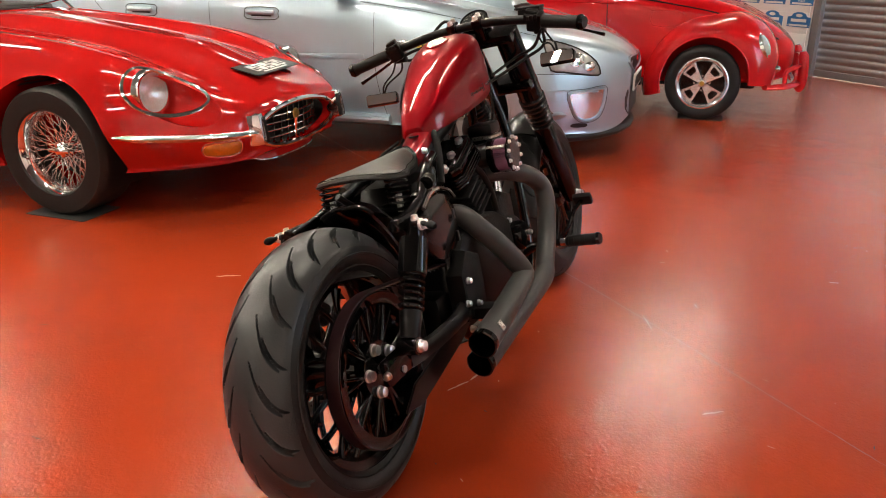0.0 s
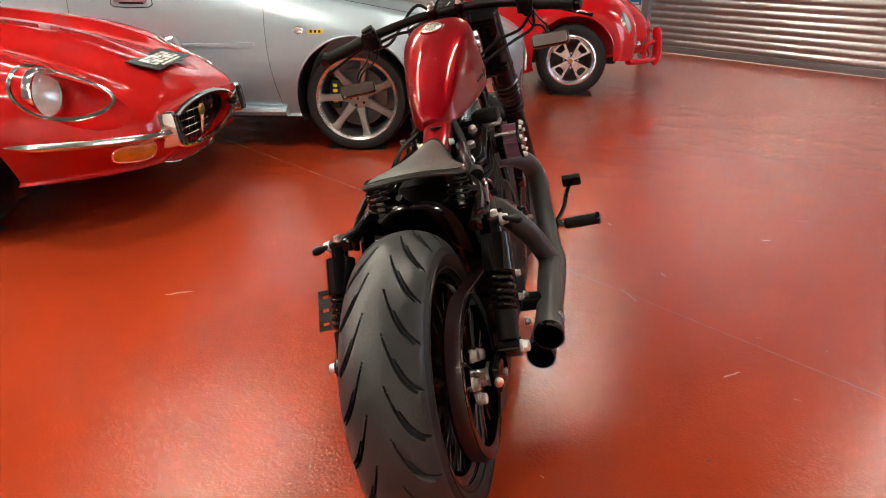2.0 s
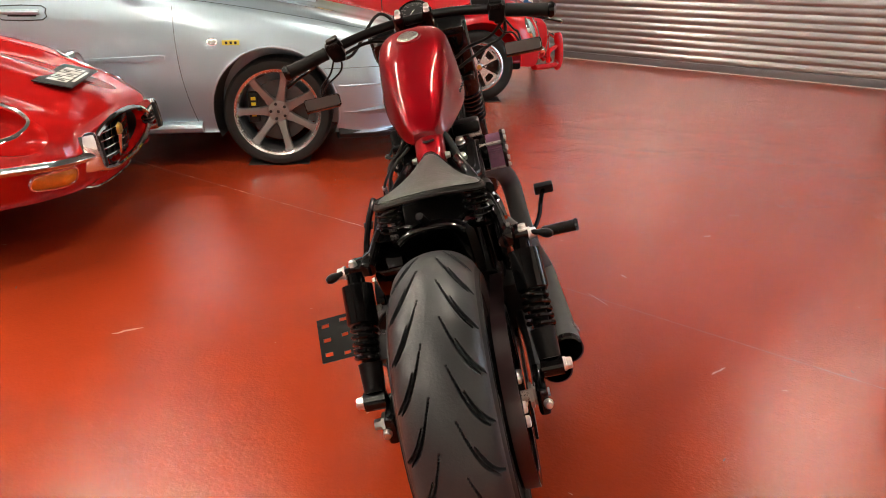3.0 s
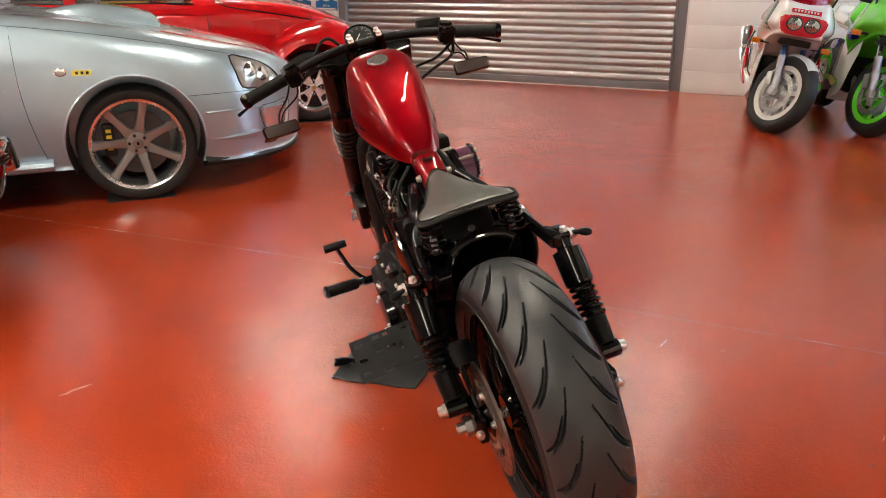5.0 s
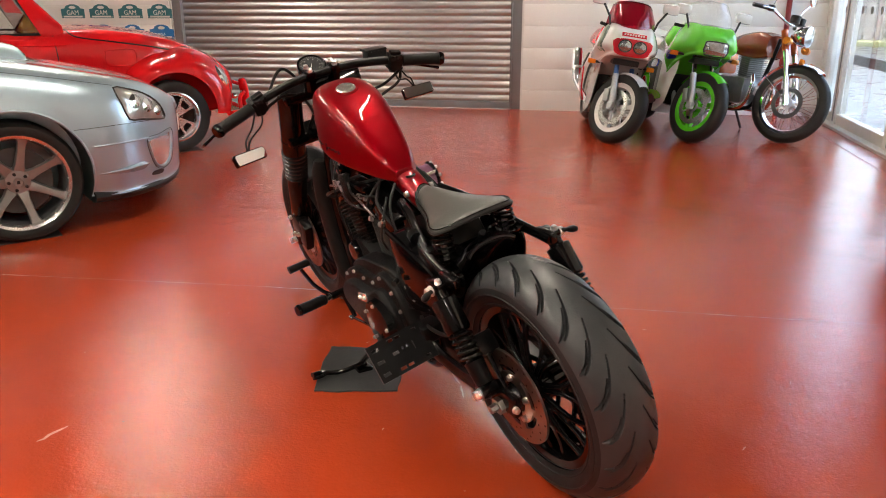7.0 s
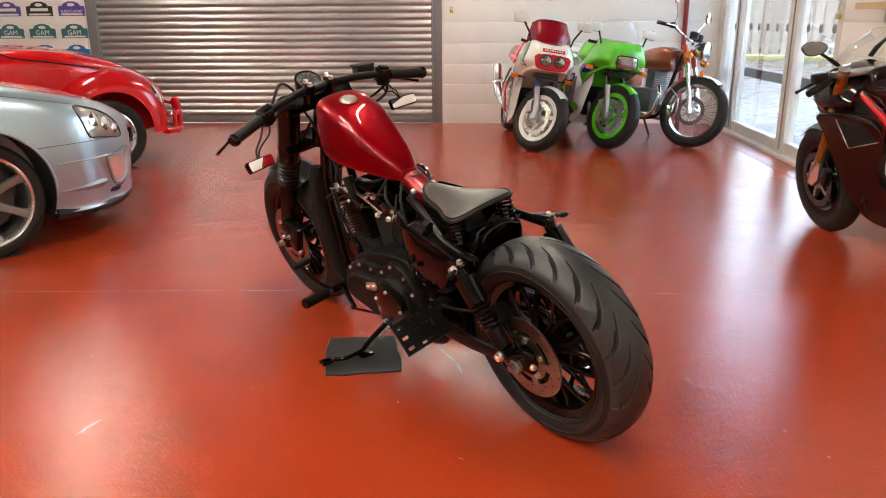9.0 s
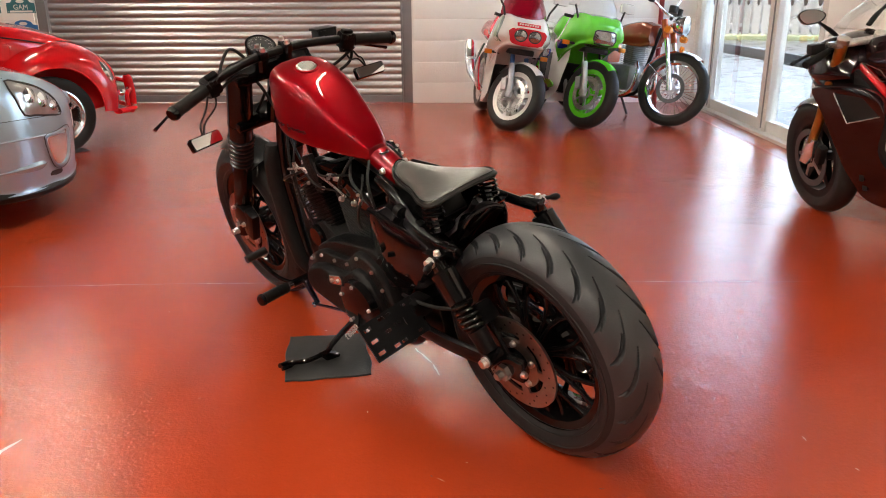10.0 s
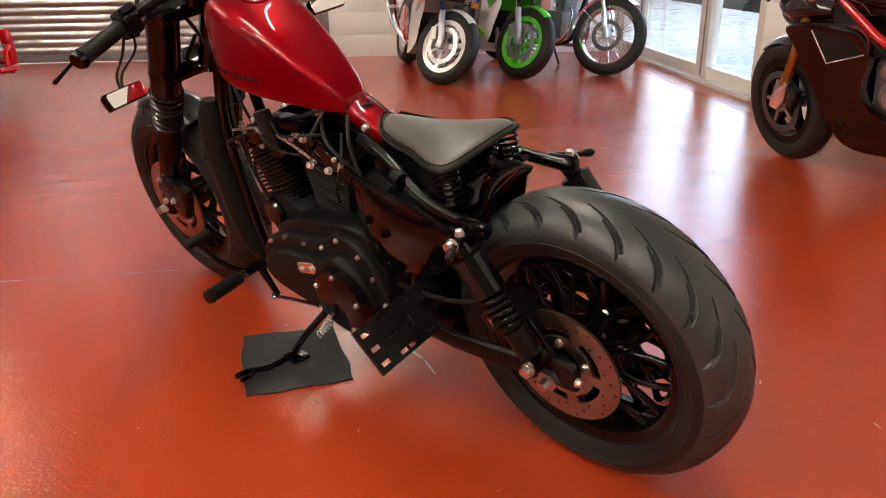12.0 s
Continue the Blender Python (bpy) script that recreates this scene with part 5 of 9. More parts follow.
# handlebar and controls
hb = curve([(-0.386, 0.928, 0.899), (-0.30, 0.952, 0.917), (-0.20, 0.984, 0.940), (-0.09, 1.008, 0.955), (0.0, 1.012, 0.957), (0.09, 1.008, 0.955), (0.20, 0.984, 0.940), (0.30, 0.952, 0.917), (0.386, 0.928, 0.899)], 6)
bar = part("handlebar", Geo().tube(hb, 0.0135, 14), M_SATIN, bike, "satin black drag handlebar")
for s in (-1, 1):
    a, b = V(s * 0.258, 0.964, 0.926), V(s * 0.372, 0.932, 0.902)
    grip = part("grip", Geo().tube([a + (b - a) * k for k in (0, 0.02, 0.1, 0.9, 0.98, 1.0)], [0.0145, 0.0185, 0.0180, 0.0180, 0.020, 0.018], 18), M_RUBBER, bar, "black rubber grip")
    part("end_cap", Geo().tube([b, b + (b - a) * 0.06, b + (b - a) * 0.13], [0.021, 0.021, 0.016], 18), M_GLOSS, grip)
    c = V(s * 0.234, 0.974, 0.930)
    g = Geo()
    g.box(c, (0.046, 0.046, 0.052), 0.010, pose(0, 0, 0, 18, s * 16))
    g.box(c + (-s * 0.006, -0.024, 0.012), (0.040, 0.012, 0.020), 0.004, pose(0, 0, 0, 25, s * 16))
    g.box(c + (0.0, -0.020, 0.028), (0.036, 0.020, 0.012), 0.004, pose(0, 0, 0, 25, s * 16))
    g.box(c + (0.004, 0.018, -0.026), (0.034, 0.030, 0.022), 0.006)
    sw = part("switch_block", g, M_SATIN, bar, "satin black switch block")
    for k in range(3):
        part("button", Geo().box(c + (-s * 0.012 + s * 0.012 * k, -0.031, 0.012), (0.009, 0.006, 0.014), 0.002, pose(0, 0, 0, 25, s * 16)), M_PLASTIC, sw)
    lv = curve([c + (0, 0.030, -0.008), c + (s * 0.04, 0.060, -0.020), c + (s * 0.10, 0.066, -0.044), c + (s * 0.178, 0.048, -0.076)], 6)
    part("lever", Geo().tube(lv, [0.008] * 6 + [0.007] * (len(lv) - 8) + [0.008, 0.009], 10, flat=0.6), M_GLOSS, bar, "black control lever")
    # rectangular mirrors hung below the bar, faced back and up
    mc = V(-0.308, 0.951, 0.795) if s < 0 else V(0.285, 0.957, 0.819)
    wide, up = (V(0.100, 0.026, -0.004), V(0.0, 0.014, 0.034)) if s < 0 else (V(0.104, -0.010, -0.003), V(0.003, 0.015, 0.036))
    ex = Vector(wide).normalized()
    ey = Vector(up).cross(ex).normalized()
    ez = ex.cross(ey)
    Rm = Matrix.Translation(mc) @ Matrix((ex, ey, ez)).transposed().to_4x4()
    for k in (-0.010, 0.012):
        part("mirror_stalk", Geo().tube(curve([c + (s * 0.004 + k, 0.012, -0.026), c + (s * 0.020 + k * 1.4, 0.010, -0.062), mc + (-s * 0.012 + k * 0.6, 0.020, 0.040), mc + (0, 0.010, 0.0)], 6), 0.0042, 8, flat=0.7), M_SATIN, bar, "forked black mirror stalk")
    o = [(-0.052, -0.012), (-0.050, -0.019), (0.048, -0.018), (0.053, -0.013), (0.053, 0.012), (0.049, 0.018), (-0.048, 0.019), (-0.053, 0.013)]
    house = part("mirror", Geo().slab([(z, x) for x, z in o], "y", 0.014, -0.006, 0.004).moved(Rm), M_GLOSS, bar, "small rectangular black mirror")
    part("mirror_glass", Geo().slab([(z * 0.84, x * 0.94) for x, z in o], "y", -0.0055, -0.0085, 0.0008, 1).moved(Rm), M_MIRROR, house)
    riser = part("riser", Geo().tube([(s * 0.042, 1.03, 0.915), (s * 0.042, 1.012, 0.955)], [0.02, 0.019], 14), M_GLOSS, bar)
    part("clamp", Geo().box((s * 0.042, 1.010, 0.962), (0.030, 0.042, 0.028), 0.007, pose(0, 0, 0, 20)), M_GLOSS, riser)
    for dy in (-0.014, 0.014):
        bolt(BOLT_M, riser, (s * 0.042, 1.008 + dy, 0.976 + dy * 0.3), (0, -0.3, 1))
res = part("brake_reservoir", Geo().box((0.202, 1.040, 0.954), (0.070, 0.046, 0.036), 0.008, pose(0, 0, 0, 4, 6, 0)), M_PLASTIC, bar, "black brake fluid reservoir")
part("lid", Geo().box((0.202, 1.040, 0.973), (0.074, 0.050, 0.008), 0.003, pose(0, 0, 0, 4, 6, 0)), M_PLASTIC, res)
for pts in ([(-0.25, 0.97, 0.91), (-0.20, 1.04, 0.90), (-0.10, 1.09, 0.99), (-0.03, 1.08, 0.90)], [(-0.24, 0.96, 0.905), (-0.14, 1.0, 0.925), (-0.07, 1.04, 0.89), (-0.05, 1.0, 0.80)], [(0.25, 0.96, 0.905), (0.20, 1.02, 0.86), (0.13, 1.06, 0.84), (0.05, 1.02, 0.80)], [(0.25, 0.97, 0.91), (0.24, 0.99, 0.86), (0.17, 1.0, 0.83), (0.05, 0.97, 0.78)]):
    part("cable", Geo().tube(curve(pts, 7), 0.0048, 8), M_RUBBER, bar)

# speedometer
sp = Matrix.Translation((0, 1.088, 0.968)) @ pose(0, 0, 0, 36)
speedo = part("speedometer", Geo().lathe([(0, -0.045), (0.038, -0.040), (0.046, -0.01), (0.047, 0.010), (0.043, 0.013), (0.041, 0.008), (0, 0.008)], axis="z", n=40).moved(sp), M_GLOSS, bike, "round speedometer in a black housing")
part("dial", Geo().lathe([(0, 0.0092), (0.0405, 0.0092), (0.0405, 0.008)], axis="z", n=36).moved(sp), M_DIAL, speedo)
for i in range(25):
    a = radians(225 - 270 * i / 24)
    part("dial_mark", Geo().box((0, 0, 0), (0.007 if i % 3 == 0 else 0.0035, 0.0011, 0.0006)).moved(sp @ Matrix.Translation((0.034 * math.cos(a), 0.034 * math.sin(a), 0.0096)) @ pose(0, 0, 0, 0, 0, math.degrees(a))), M_DIALPRINT, speedo, smooth=0)
for i in range(9):
    a = radians(225 - 270 * i / 8)
    part("dial_number_bar", Geo().box((0, 0, 0), (0.0045, 0.0024, 0.0006)).moved(sp @ Matrix.Translation((0.0265 * math.cos(a), 0.0265 * math.sin(a), 0.0096))), M_DIALPRINT, speedo, smooth=0)
part("needle", Geo().box((0.012, 0, 0), (0.032, 0.0018, 0.001)).moved(sp @ Matrix.Translation((0, 0, 0.0105)) @ pose(0, 0, 0, 0, 0, 235)), M_PRINT, speedo, smooth=0)
part("mount", Geo().tube([(0, 1.09, 0.93), (0, 1.06, 0.90)], 0.018, 12), M_GLOSS, speedo)

# foot controls
for s in (-1, 1):
    root, end = (V(-0.125, 0.915, 0.280), V(-0.338, 0.872, 0.302)) if s < 0 else (V(0.125, 0.925, 0.275), V(0.342, 0.900, 0.286))
    d = end - root
    mount = part("peg_mount", Geo().tube(curve([(s * 0.09, 0.88, 0.26), (s * 0.13, 0.92, 0.272), (s * 0.215, 0.915, 0.28)], 4), [0.016] * 4 + [0.013] * 5, 12), M_GLOSS, bike)
    part("peg_clevis", Geo().tube([root + d * 0.42, root + d * 0.52], 0.012, 10), M_CHROME, mount)
    peg = part("foot_peg", Geo().tube([root + d * k for k in (0.50, 0.52, 0.94, 0.96)], [0.012, 0.0165, 0.0175, 0.017], 16), M_RUBBER, bike, "black ribbed foot peg")
    part("peg_end", Geo().tube([root + d * k for k in (0.955, 0.97, 1.0)], [0.0195, 0.0195, 0.0165], 16), M_GLOSS, peg)
    for k in (0.55, 0.63, 0.71, 0.79, 0.87):
        part("rib", Geo().tube([root + d * k, root + d * (k + 0.012)], 0.0180, 16), M_RUBBER, peg)
    pad = V(-0.262, 0.988, 0.393) if s < 0 else V(0.268, 1.030, 0.379)
    pedal = part("shift_lever" if s < 0 else "brake_pedal", Geo().tube(curve([(s * 0.15, 0.90, 0.272), (s * 0.205, 0.925, 0.285), (s * 0.236, 0.955, 0.318), (s * 0.250, 0.978, 0.355), pad], 5), 0.0065, 8), M_GLOSS, bike, "gloss black foot lever")
    if s < 0:
        part("pad", Geo().tube([pad + (0.035, 0, 0), pad + (-0.035, -0.004, 0)], 0.0125, 14), M_RUBBER, pedal)
    else:
        part("pad", Geo().box(pad, (0.058, 0.020, 0.036), 0.005, pose(0, 0, 0, 30)), M_RUBBER, pedal)
    part("lever_arm", Geo().tube([(s * 0.165, 0.905, 0.275), (s * 0.165, 0.86, 0.205)], [0.011, 0.008], 10), M_GLOSS, pedal)
link = part("shift_linkage", Geo().tube([(-0.175, 0.86, 0.208), (-0.185, 0.63, 0.265)], 0.0045, 8), M_GLOSS, bike)
for p in ((-0.178, 0.86, 0.208), (-0.186, 0.63, 0.265)):
    part("ball_joint", Geo().ball(p, 0.009), M_CHROME, link)

# side stand
sx = curve([(-0.10, 0.74, 0.165), (-0.150, 0.775, 0.120), (-0.195, 0.790, 0.088), (-0.225, 0.775, 0.086), (-0.292, 0.778, 0.092), (-0.340, 0.802, 0.103), (-0.372, 0.800, 0.112)], 6)
stand = part("side_stand", Geo().tube(sx, [0.0125] * 16 + [0.011] * (len(sx) - 16), 10, flat=0.7), M_GLOSS, bike, "gloss black side stand")
part("foot", Geo().box((-0.212, 0.785, 0.0645), (0.05, 0.05, 0.012), 0.004, pose(0, 0, 0, 0, 13.5, 0)), M_GLOSS, stand)
part("stand_bracket", Geo().box((-0.10, 0.70, 0.185), (0.06, 0.07, 0.045), 0.010), M_GLOSS, stand)
part("prong", Geo().tube([(-0.325, 0.795, 0.099), (-0.350, 0.775, 0.108), (-0.378, 0.772, 0.115)], 0.006, 8), M_GLOSS, stand)
part("stand_spring", Geo().coil((-0.12, 0.66, 0.20), (-0.17, 0.715, 0.135), 0.008, 9, 0.002, 6), M_STEEL, stand)

# number plate bracket, bare
PB = Matrix.Translation((-0.249, 0.282, 0.372)) @ pose(0, 0, 0, 52, -5, -4)
SLOTS = ((-0.060, 0.033, 0.019, 0.009), (-0.060, 0.0, 0.019, 0.009), (-0.060, -0.033, 0.019, 0.009), (-0.016, 0.039, 0.017, 0.008), (0.006, 0.039, 0.013, 0.007), (-0.016, 0.004, 0.016, 0.008), (-0.016, -0.038, 0.017, 0.008), (0.006, -0.038, 0.015, 0.007), (0.052, 0.038, 0.012, 0.006), (0.056, -0.038, 0.012, 0.006), (0.034, 0.002, 0.003, 0.022))
holes = [Geo().box((x, y, 0), (a, b, 0.02)) for x, y, a, b in SLOTS]
holes += [Geo().box((-0.040, 0, 0.0028), (0.0022, 0.12, 0.0016)), Geo().box((-0.004, 0.026, 0.0028), (0.074, 0.0016, 0.0016)), Geo().box((-0.010, -0.022, 0.0028), (0.062, 0.0016, 0.0016)), Geo().box((-0.028, 0.012, 0.0028), (0.0016, 0.030, 0.0016))]
plate = cut(Geo().box((0, 0, 0), (0.158, 0.100, 0.004)), holes, M_SATIN, "plate_bracket")
plate.transform(PB)
holder = part("plate_bracket", plate, None, bike, "bare slotted black number plate bracket")
part("folded_edge", Geo().box((0.077, 0, -0.008), (0.004, 0.100, 0.018), 0.001).moved(PB), M_SATIN, holder)
part("folded_edge", Geo().box((-0.0775, 0, -0.005), (0.003, 0.100, 0.008), 0.001).moved(PB), M_SATIN, holder)
for x in (0.016, 0.028):
    part("screw", Geo().lathe([(0, 0.004), (0.004, 0.0035), (0.0045, 0)], axis="z", n=10).moved(PB @ Matrix.Translation((x - 0.010, 0.008, 0.002))), M_GLOSS, holder)
part("mount_block", Geo().box((-0.155, 0.30, 0.385), (0.06, 0.06, 0.045), 0.01), M_SATIN, holder)
part("mount_arm", Geo().tube([(-0.15, 0.30, 0.385), (-0.125, 0.34, 0.34)], 0.02, 10), M_SATIN, holder)

# rubber mat under the stand
rows = []
mat_c = [(-0.205, 0.600), (-0.430, 0.735), (-0.264, 1.004), (-0.055, 0.860)]
mg = Geo()
o = []
for i in range(4):
    a, b = np.array(mat_c[i]), np.array(mat_c[(i + 1) % 4])
    for k in range(10):
        p = a + (b - a) * k / 10
        o.append(p + 0.004 * np.array((math.sin(7 * k + i), math.cos(5 * k + 2 * i))))
mg.slab(o, "z", 0.0, 0.006, 0.002, 1)
mat_ob = part("rubber_mat", mg, M_MAT)
tagged(mat_ob, "square black rubber mat on the red floor under the stand", "mat")

# ---- cars: x ahead, y to the left, origin on the floor under the front axle ----
def loft_body(stations, steps=6, around=9, shape=None):
    """A closed body through stations (x, wb, zb, wm, zm, ws, zs, zc)."""
    rows = []
    for x, wb, zb, wm, zm, ws, zs, zc in curve(stations, steps):
        half = curve([(0, zb), (wb * 0.92, zb), (wb * 1.01, zb + 0.03), (wm, zm), (ws, zs), (ws * 0.55, zs + (zc - zs) * 0.72), (0, zc)], around)
        ring = [(x, -y, z) for y, z in half] + [(x, y, z) for y, z in half[-2:0:-1]]
        if shape:
            ring = [shape(*p) for p in ring]
        rows.append(ring)
    return Geo().rows(rows, ring=True, caps=True)


def cylinder_y(x, z, r, y0, y1, n=48):
    return Geo().rows([[(x + r * math.cos(a), y, z + r * math.sin(a)) for a in np.arange(n) * 2 * math.pi / n + 0.041] for y in (y0, y1)], ring=True, caps=True)


def prism_y(outline, y0, y1):
    return Geo().rows([[(x, y, z) for x, z in outline] for y in (y0, y1)], ring=True, caps=True)


def prism_x(outline, x0, x1):
    return Geo().rows([[(x, y, z) for y, z in outline] for x in (x0, x1)], ring=True, caps=True)


def car_tyre(R, rim, half):
    return Geo().lathe([(rim, -half * 0.86), (rim + 0.012, -half * 0.96), (rim + (R - rim) * 0.5, -half * 1.0), (R - 0.018, -half * 0.98), (R - 0.004, -half * 0.84), (R, -half * 0.6), (R, half * 0.6), (R - 0.004, half * 0.84), (R - 0.018, half * 0.98), (rim + (R - rim) * 0.5, half * 1.0), (rim + 0.012, half * 0.96), (rim, half * 0.86)], axis="y", n=72)


def wheel_base(parent, at, side, R, rim, half, tyre_mat=None):
    """A wheel hub object facing outwards: local +y is out of the car."""
    w = part("wheel", Geo().lathe([(rim + 0.004, half * 0.90), (rim + 0.010, half * 0.86), (rim - 0.010, half * 0.70), (rim - 0.016, half * 0.2), (rim - 0.016, -half * 0.8), (rim + 0.006, -half * 0.9), (rim + 0.006, -half * 0.7), (rim - 0.02, -half * 0.6), (rim - 0.022, half * 0.2), (rim - 0.014, half * 0.72)], axis="y", n=64, closed=True), M_POLISH, parent, "")
    w.matrix_basis = Matrix.Translation(at) @ pose(0, 0, 0, 0, 0, 0 if side > 0 else 180)
    part("tyre", car_tyre(R, rim, half), M_DARKTYRE, w, "black tyre")
    g = Geo()
    for k in (-0.55, -0.2, 0.2, 0.55):
        g.lathe([(R + 0.0006, half * (k - 0.03)), (R + 0.0006, half * (k + 0.03))], axis="y", n=60)
    return w


M_DARKDISC = material("grey_iron_brake_disc", (0.085, 0.085, 0.088), 0.4, 0.6, 0, 0.15, 40)


def arch_liner(car, x, z, r, s, y0, y1):
    """Black shell inside a wheel opening."""
    g = Geo().rows([[(x + r * math.cos(t), s * y, z + r * math.sin(t)) for t in np.linspace(radians(-25), radians(205), 25)] for y in (y0, y1)])
    return part("arch_liner", g, M_PLASTIC, car, "black plastic wheel arch liner")


RIM_BOLT = Geo().lathe([(0, 0.006), (0.0035, 0.006), (0.0045, 0.0)], axis="y", n=8).mesh("rim_bolt", M_STEEL, 30)


def spoke_wheel_seven(parent, at, side):
    R, rim, half = 0.297, 0.226, 0.120
    w = wheel_base(parent, at, side, R, rim, half)
    part("rim_lip", Geo().lathe([(rim - 0.012, half * 0.74), (rim - 0.004, half * 0.90), (rim + 0.010, half * 0.945), (rim + 0.013, half * 0.93), (rim + 0.012, half * 0.86)], axis="y", n=64), M_POLISH, w, "bright machined rim lip")
    w.data.materials[0] = M_DARKDISC
    for i in range(21):
        a = 2 * math.pi * (i + 0.5) / 21
        piece("rim_bolt", RIM_BOLT, w, Matrix.Translation(((rim - 0.006) * math.cos(a), half * 0.86, (rim - 0.006) * math.sin(a))))
    g = Geo()
    rows = []
    for r, hw, h, th in ((0.045, 0.034, 0.060, 0.02), (0.09, 0.024, 0.070, 0.024), (0.15, 0.0205, 0.078, 0.026), (0.20, 0.023, 0.086, 0.024), (0.222, 0.040, 0.090, 0.016)):
        rows.append([(-hw, h - th, r), (-hw * 0.75, h, r), (0, h + 0.002, r), (hw * 0.75, h, r), (hw, h - th, r)])
    g.rows(rows, ring=True, caps=True)
    me = g.mesh("spoke", M_GUN, 40)
    for i in range(7):
        piece("spoke", me, w, pose(0, 0, 0, 0, 360 / 7 * i + 90))
    part("hub", Geo().lathe([(0, 0.075), (0.020, 0.075), (0.024, 0.068), (0.055, 0.066), (0.062, 0.058), (0.066, 0.02), (0, 0.02)], axis="y", n=36), M_GUN, w)
    for i in range(5):
        a = 2 * math.pi * i / 5
        part("wheel_nut", Geo().lathe([(0, 0.074), (0.008, 0.074), (0.010, 0.060)], (0.042 * math.cos(a), 0, 0.042 * math.sin(a)), "y", 8), M_PLASTIC, w)
    part("centre_cap", Geo().box((0, 0.0765, 0), (0.014, 0.003, 0.016), 0.001), M_PLASTIC, w)
    d = part("brake_disc", Geo().lathe([(0.07, 0.0), (0.165, 0.0), (0.165, 0.02), (0.07, 0.02)], axis="y", n=48, closed=True), M_DARKDISC, w)
    cal = part("brake_caliper", Geo().box((0.135, 0.025, 0.02), (0.06, 0.06, 0.17), 0.015), M_PLASTIC, w, "black brake caliper with yellow lettering")
    yel = material("yellow_print", (0.75, 0.6, 0.03), 0.5)
    for k in (-0.04, -0.01, 0.02, 0.05):
        part("yellow_bar", Geo().box((0.135, 0.0555, 0.02 + k), (0.026, 0.003, 0.018), 0.001), yel, cal)
    return w


def wire_wheel(parent, at, side):
    R, rim, half = 0.296, 0.188, 0.118
    w = wheel_base(parent, at, side, R, rim, half)
    w.data.materials[0] = M_CHROME
    part("hub", Geo().lathe([(0, 0.072), (0.016, 0.070), (0.024, 0.062), (0.034, 0.056), (0.036, 0.03), (0.045, 0.0), (0.05, -0.05), (0, -0.05)], axis="y", n=28), M_CHROME, w)
    for s in (0, 180):
        part("spinner", Geo().box((0.034, 0.062, 0), (0.05, 0.012, 0.018), 0.005).moved(pose(0, 0, 0, 0, s)), M_CHROME, w)
    sp1 = Geo().tube([(0.036, 0.040, 0), (rim - 0.014, 0.050, 0.070)], 0.0026, 5).mesh("wire_spoke", M_POLISH, 40)
    sp2 = Geo().tube([(0.036, 0.040, 0), (rim - 0.014, 0.050, -0.070)], 0.0026, 5).mesh("wire_spoke", M_POLISH, 40)
    sp3 = Geo().tube([(0.046, -0.03, 0), (rim - 0.014, 0.020, 0.085)], 0.0026, 5).mesh("wire_spoke", M_POLISH, 40)
    sp4 = Geo().tube([(0.046, -0.03, 0), (rim - 0.014, 0.020, -0.085)], 0.0026, 5).mesh("wire_spoke", M_POLISH, 40)
    for i in range(18):
        for k, me in enumerate((sp1, sp2, sp3, sp4)):
            piece("wire_spoke", me, w, pose(0, 0, 0, 0, 20 * i + 5 * k))
    part("brake_disc", Geo().lathe([(0, -0.06), (0.14, -0.06), (0.14, -0.05), (0, -0.05)], axis="y", n=36), M_PLASTIC, w)
    return w


def star_wheel(parent, at, side):
    """Four broad polished spokes, each with a window, over a black dish."""
    R, rim, half = 0.280, 0.192, 0.084
    w = wheel_base(parent, at, side, R, rim, half)
    part("rim_lip", Geo().lathe([(rim + 0.004, 0.076), (rim - 0.006, 0.080), (rim - 0.020, 0.070), (rim - 0.027, 0.062), (rim - 0.030, 0.030)], axis="y", n=64), M_POLISH, w, "polished stepped rim")
    part("dish", Geo().lathe([(0, 0.026), (rim - 0.03, 0.030), (rim - 0.026, 0.05)], axis="y", n=48), M_GLOSS, w)
    outer = [(-0.022, 0.030), (0.022, 0.030), (0.062, 0.142), (0.050, 0.158), (-0.050, 0.158), (-0.062, 0.142)]
    window = [(-0.022, 0.096), (0.022, 0.096), (0.038, 0.132), (0.030, 0.141), (-0.030, 0.141), (-0.038, 0.132)]
    rows = []
    for ring, h in ((outer, 0.040), (outer, 0.060), ([(x * 0.95, z) for x, z in outer], 0.064), ([(x * 1.06, 0.118 + (z - 0.118) * 1.1) for x, z in window], 0.064), (window, 0.060), (window, 0.036)):
        rows.append([(x, h, z) for x, z in ring])
    me = Geo().rows(rows, ring=True).mesh("spoke", M_POLISH, 30)
    for i in range(4):
        piece("spoke", me, w, pose(0, 0, 0, 0, 90 * i + 45))
        a = radians(90 * i)
        part("wheel_nut", Geo().lathe([(0, 0.058), (0.008, 0.058), (0.011, 0.030)], (0.056 * math.sin(a), 0, 0.056 * math.cos(a)), "y", 8), M_CHROME, w)
    cap = part("hub_cap", Geo().lathe([(0, 0.082), (0.022, 0.080), (0.031, 0.070), (0.034, 0.05), (0, 0.05)], axis="y", n=28), M_POLISH, w)
    part("cap_badge", Geo().lathe([(0, 0.0835), (0.016, 0.0825), (0.018, 0.080)], axis="y", n=20), M_GOLD, cap, "small gold cap badge")
    return w


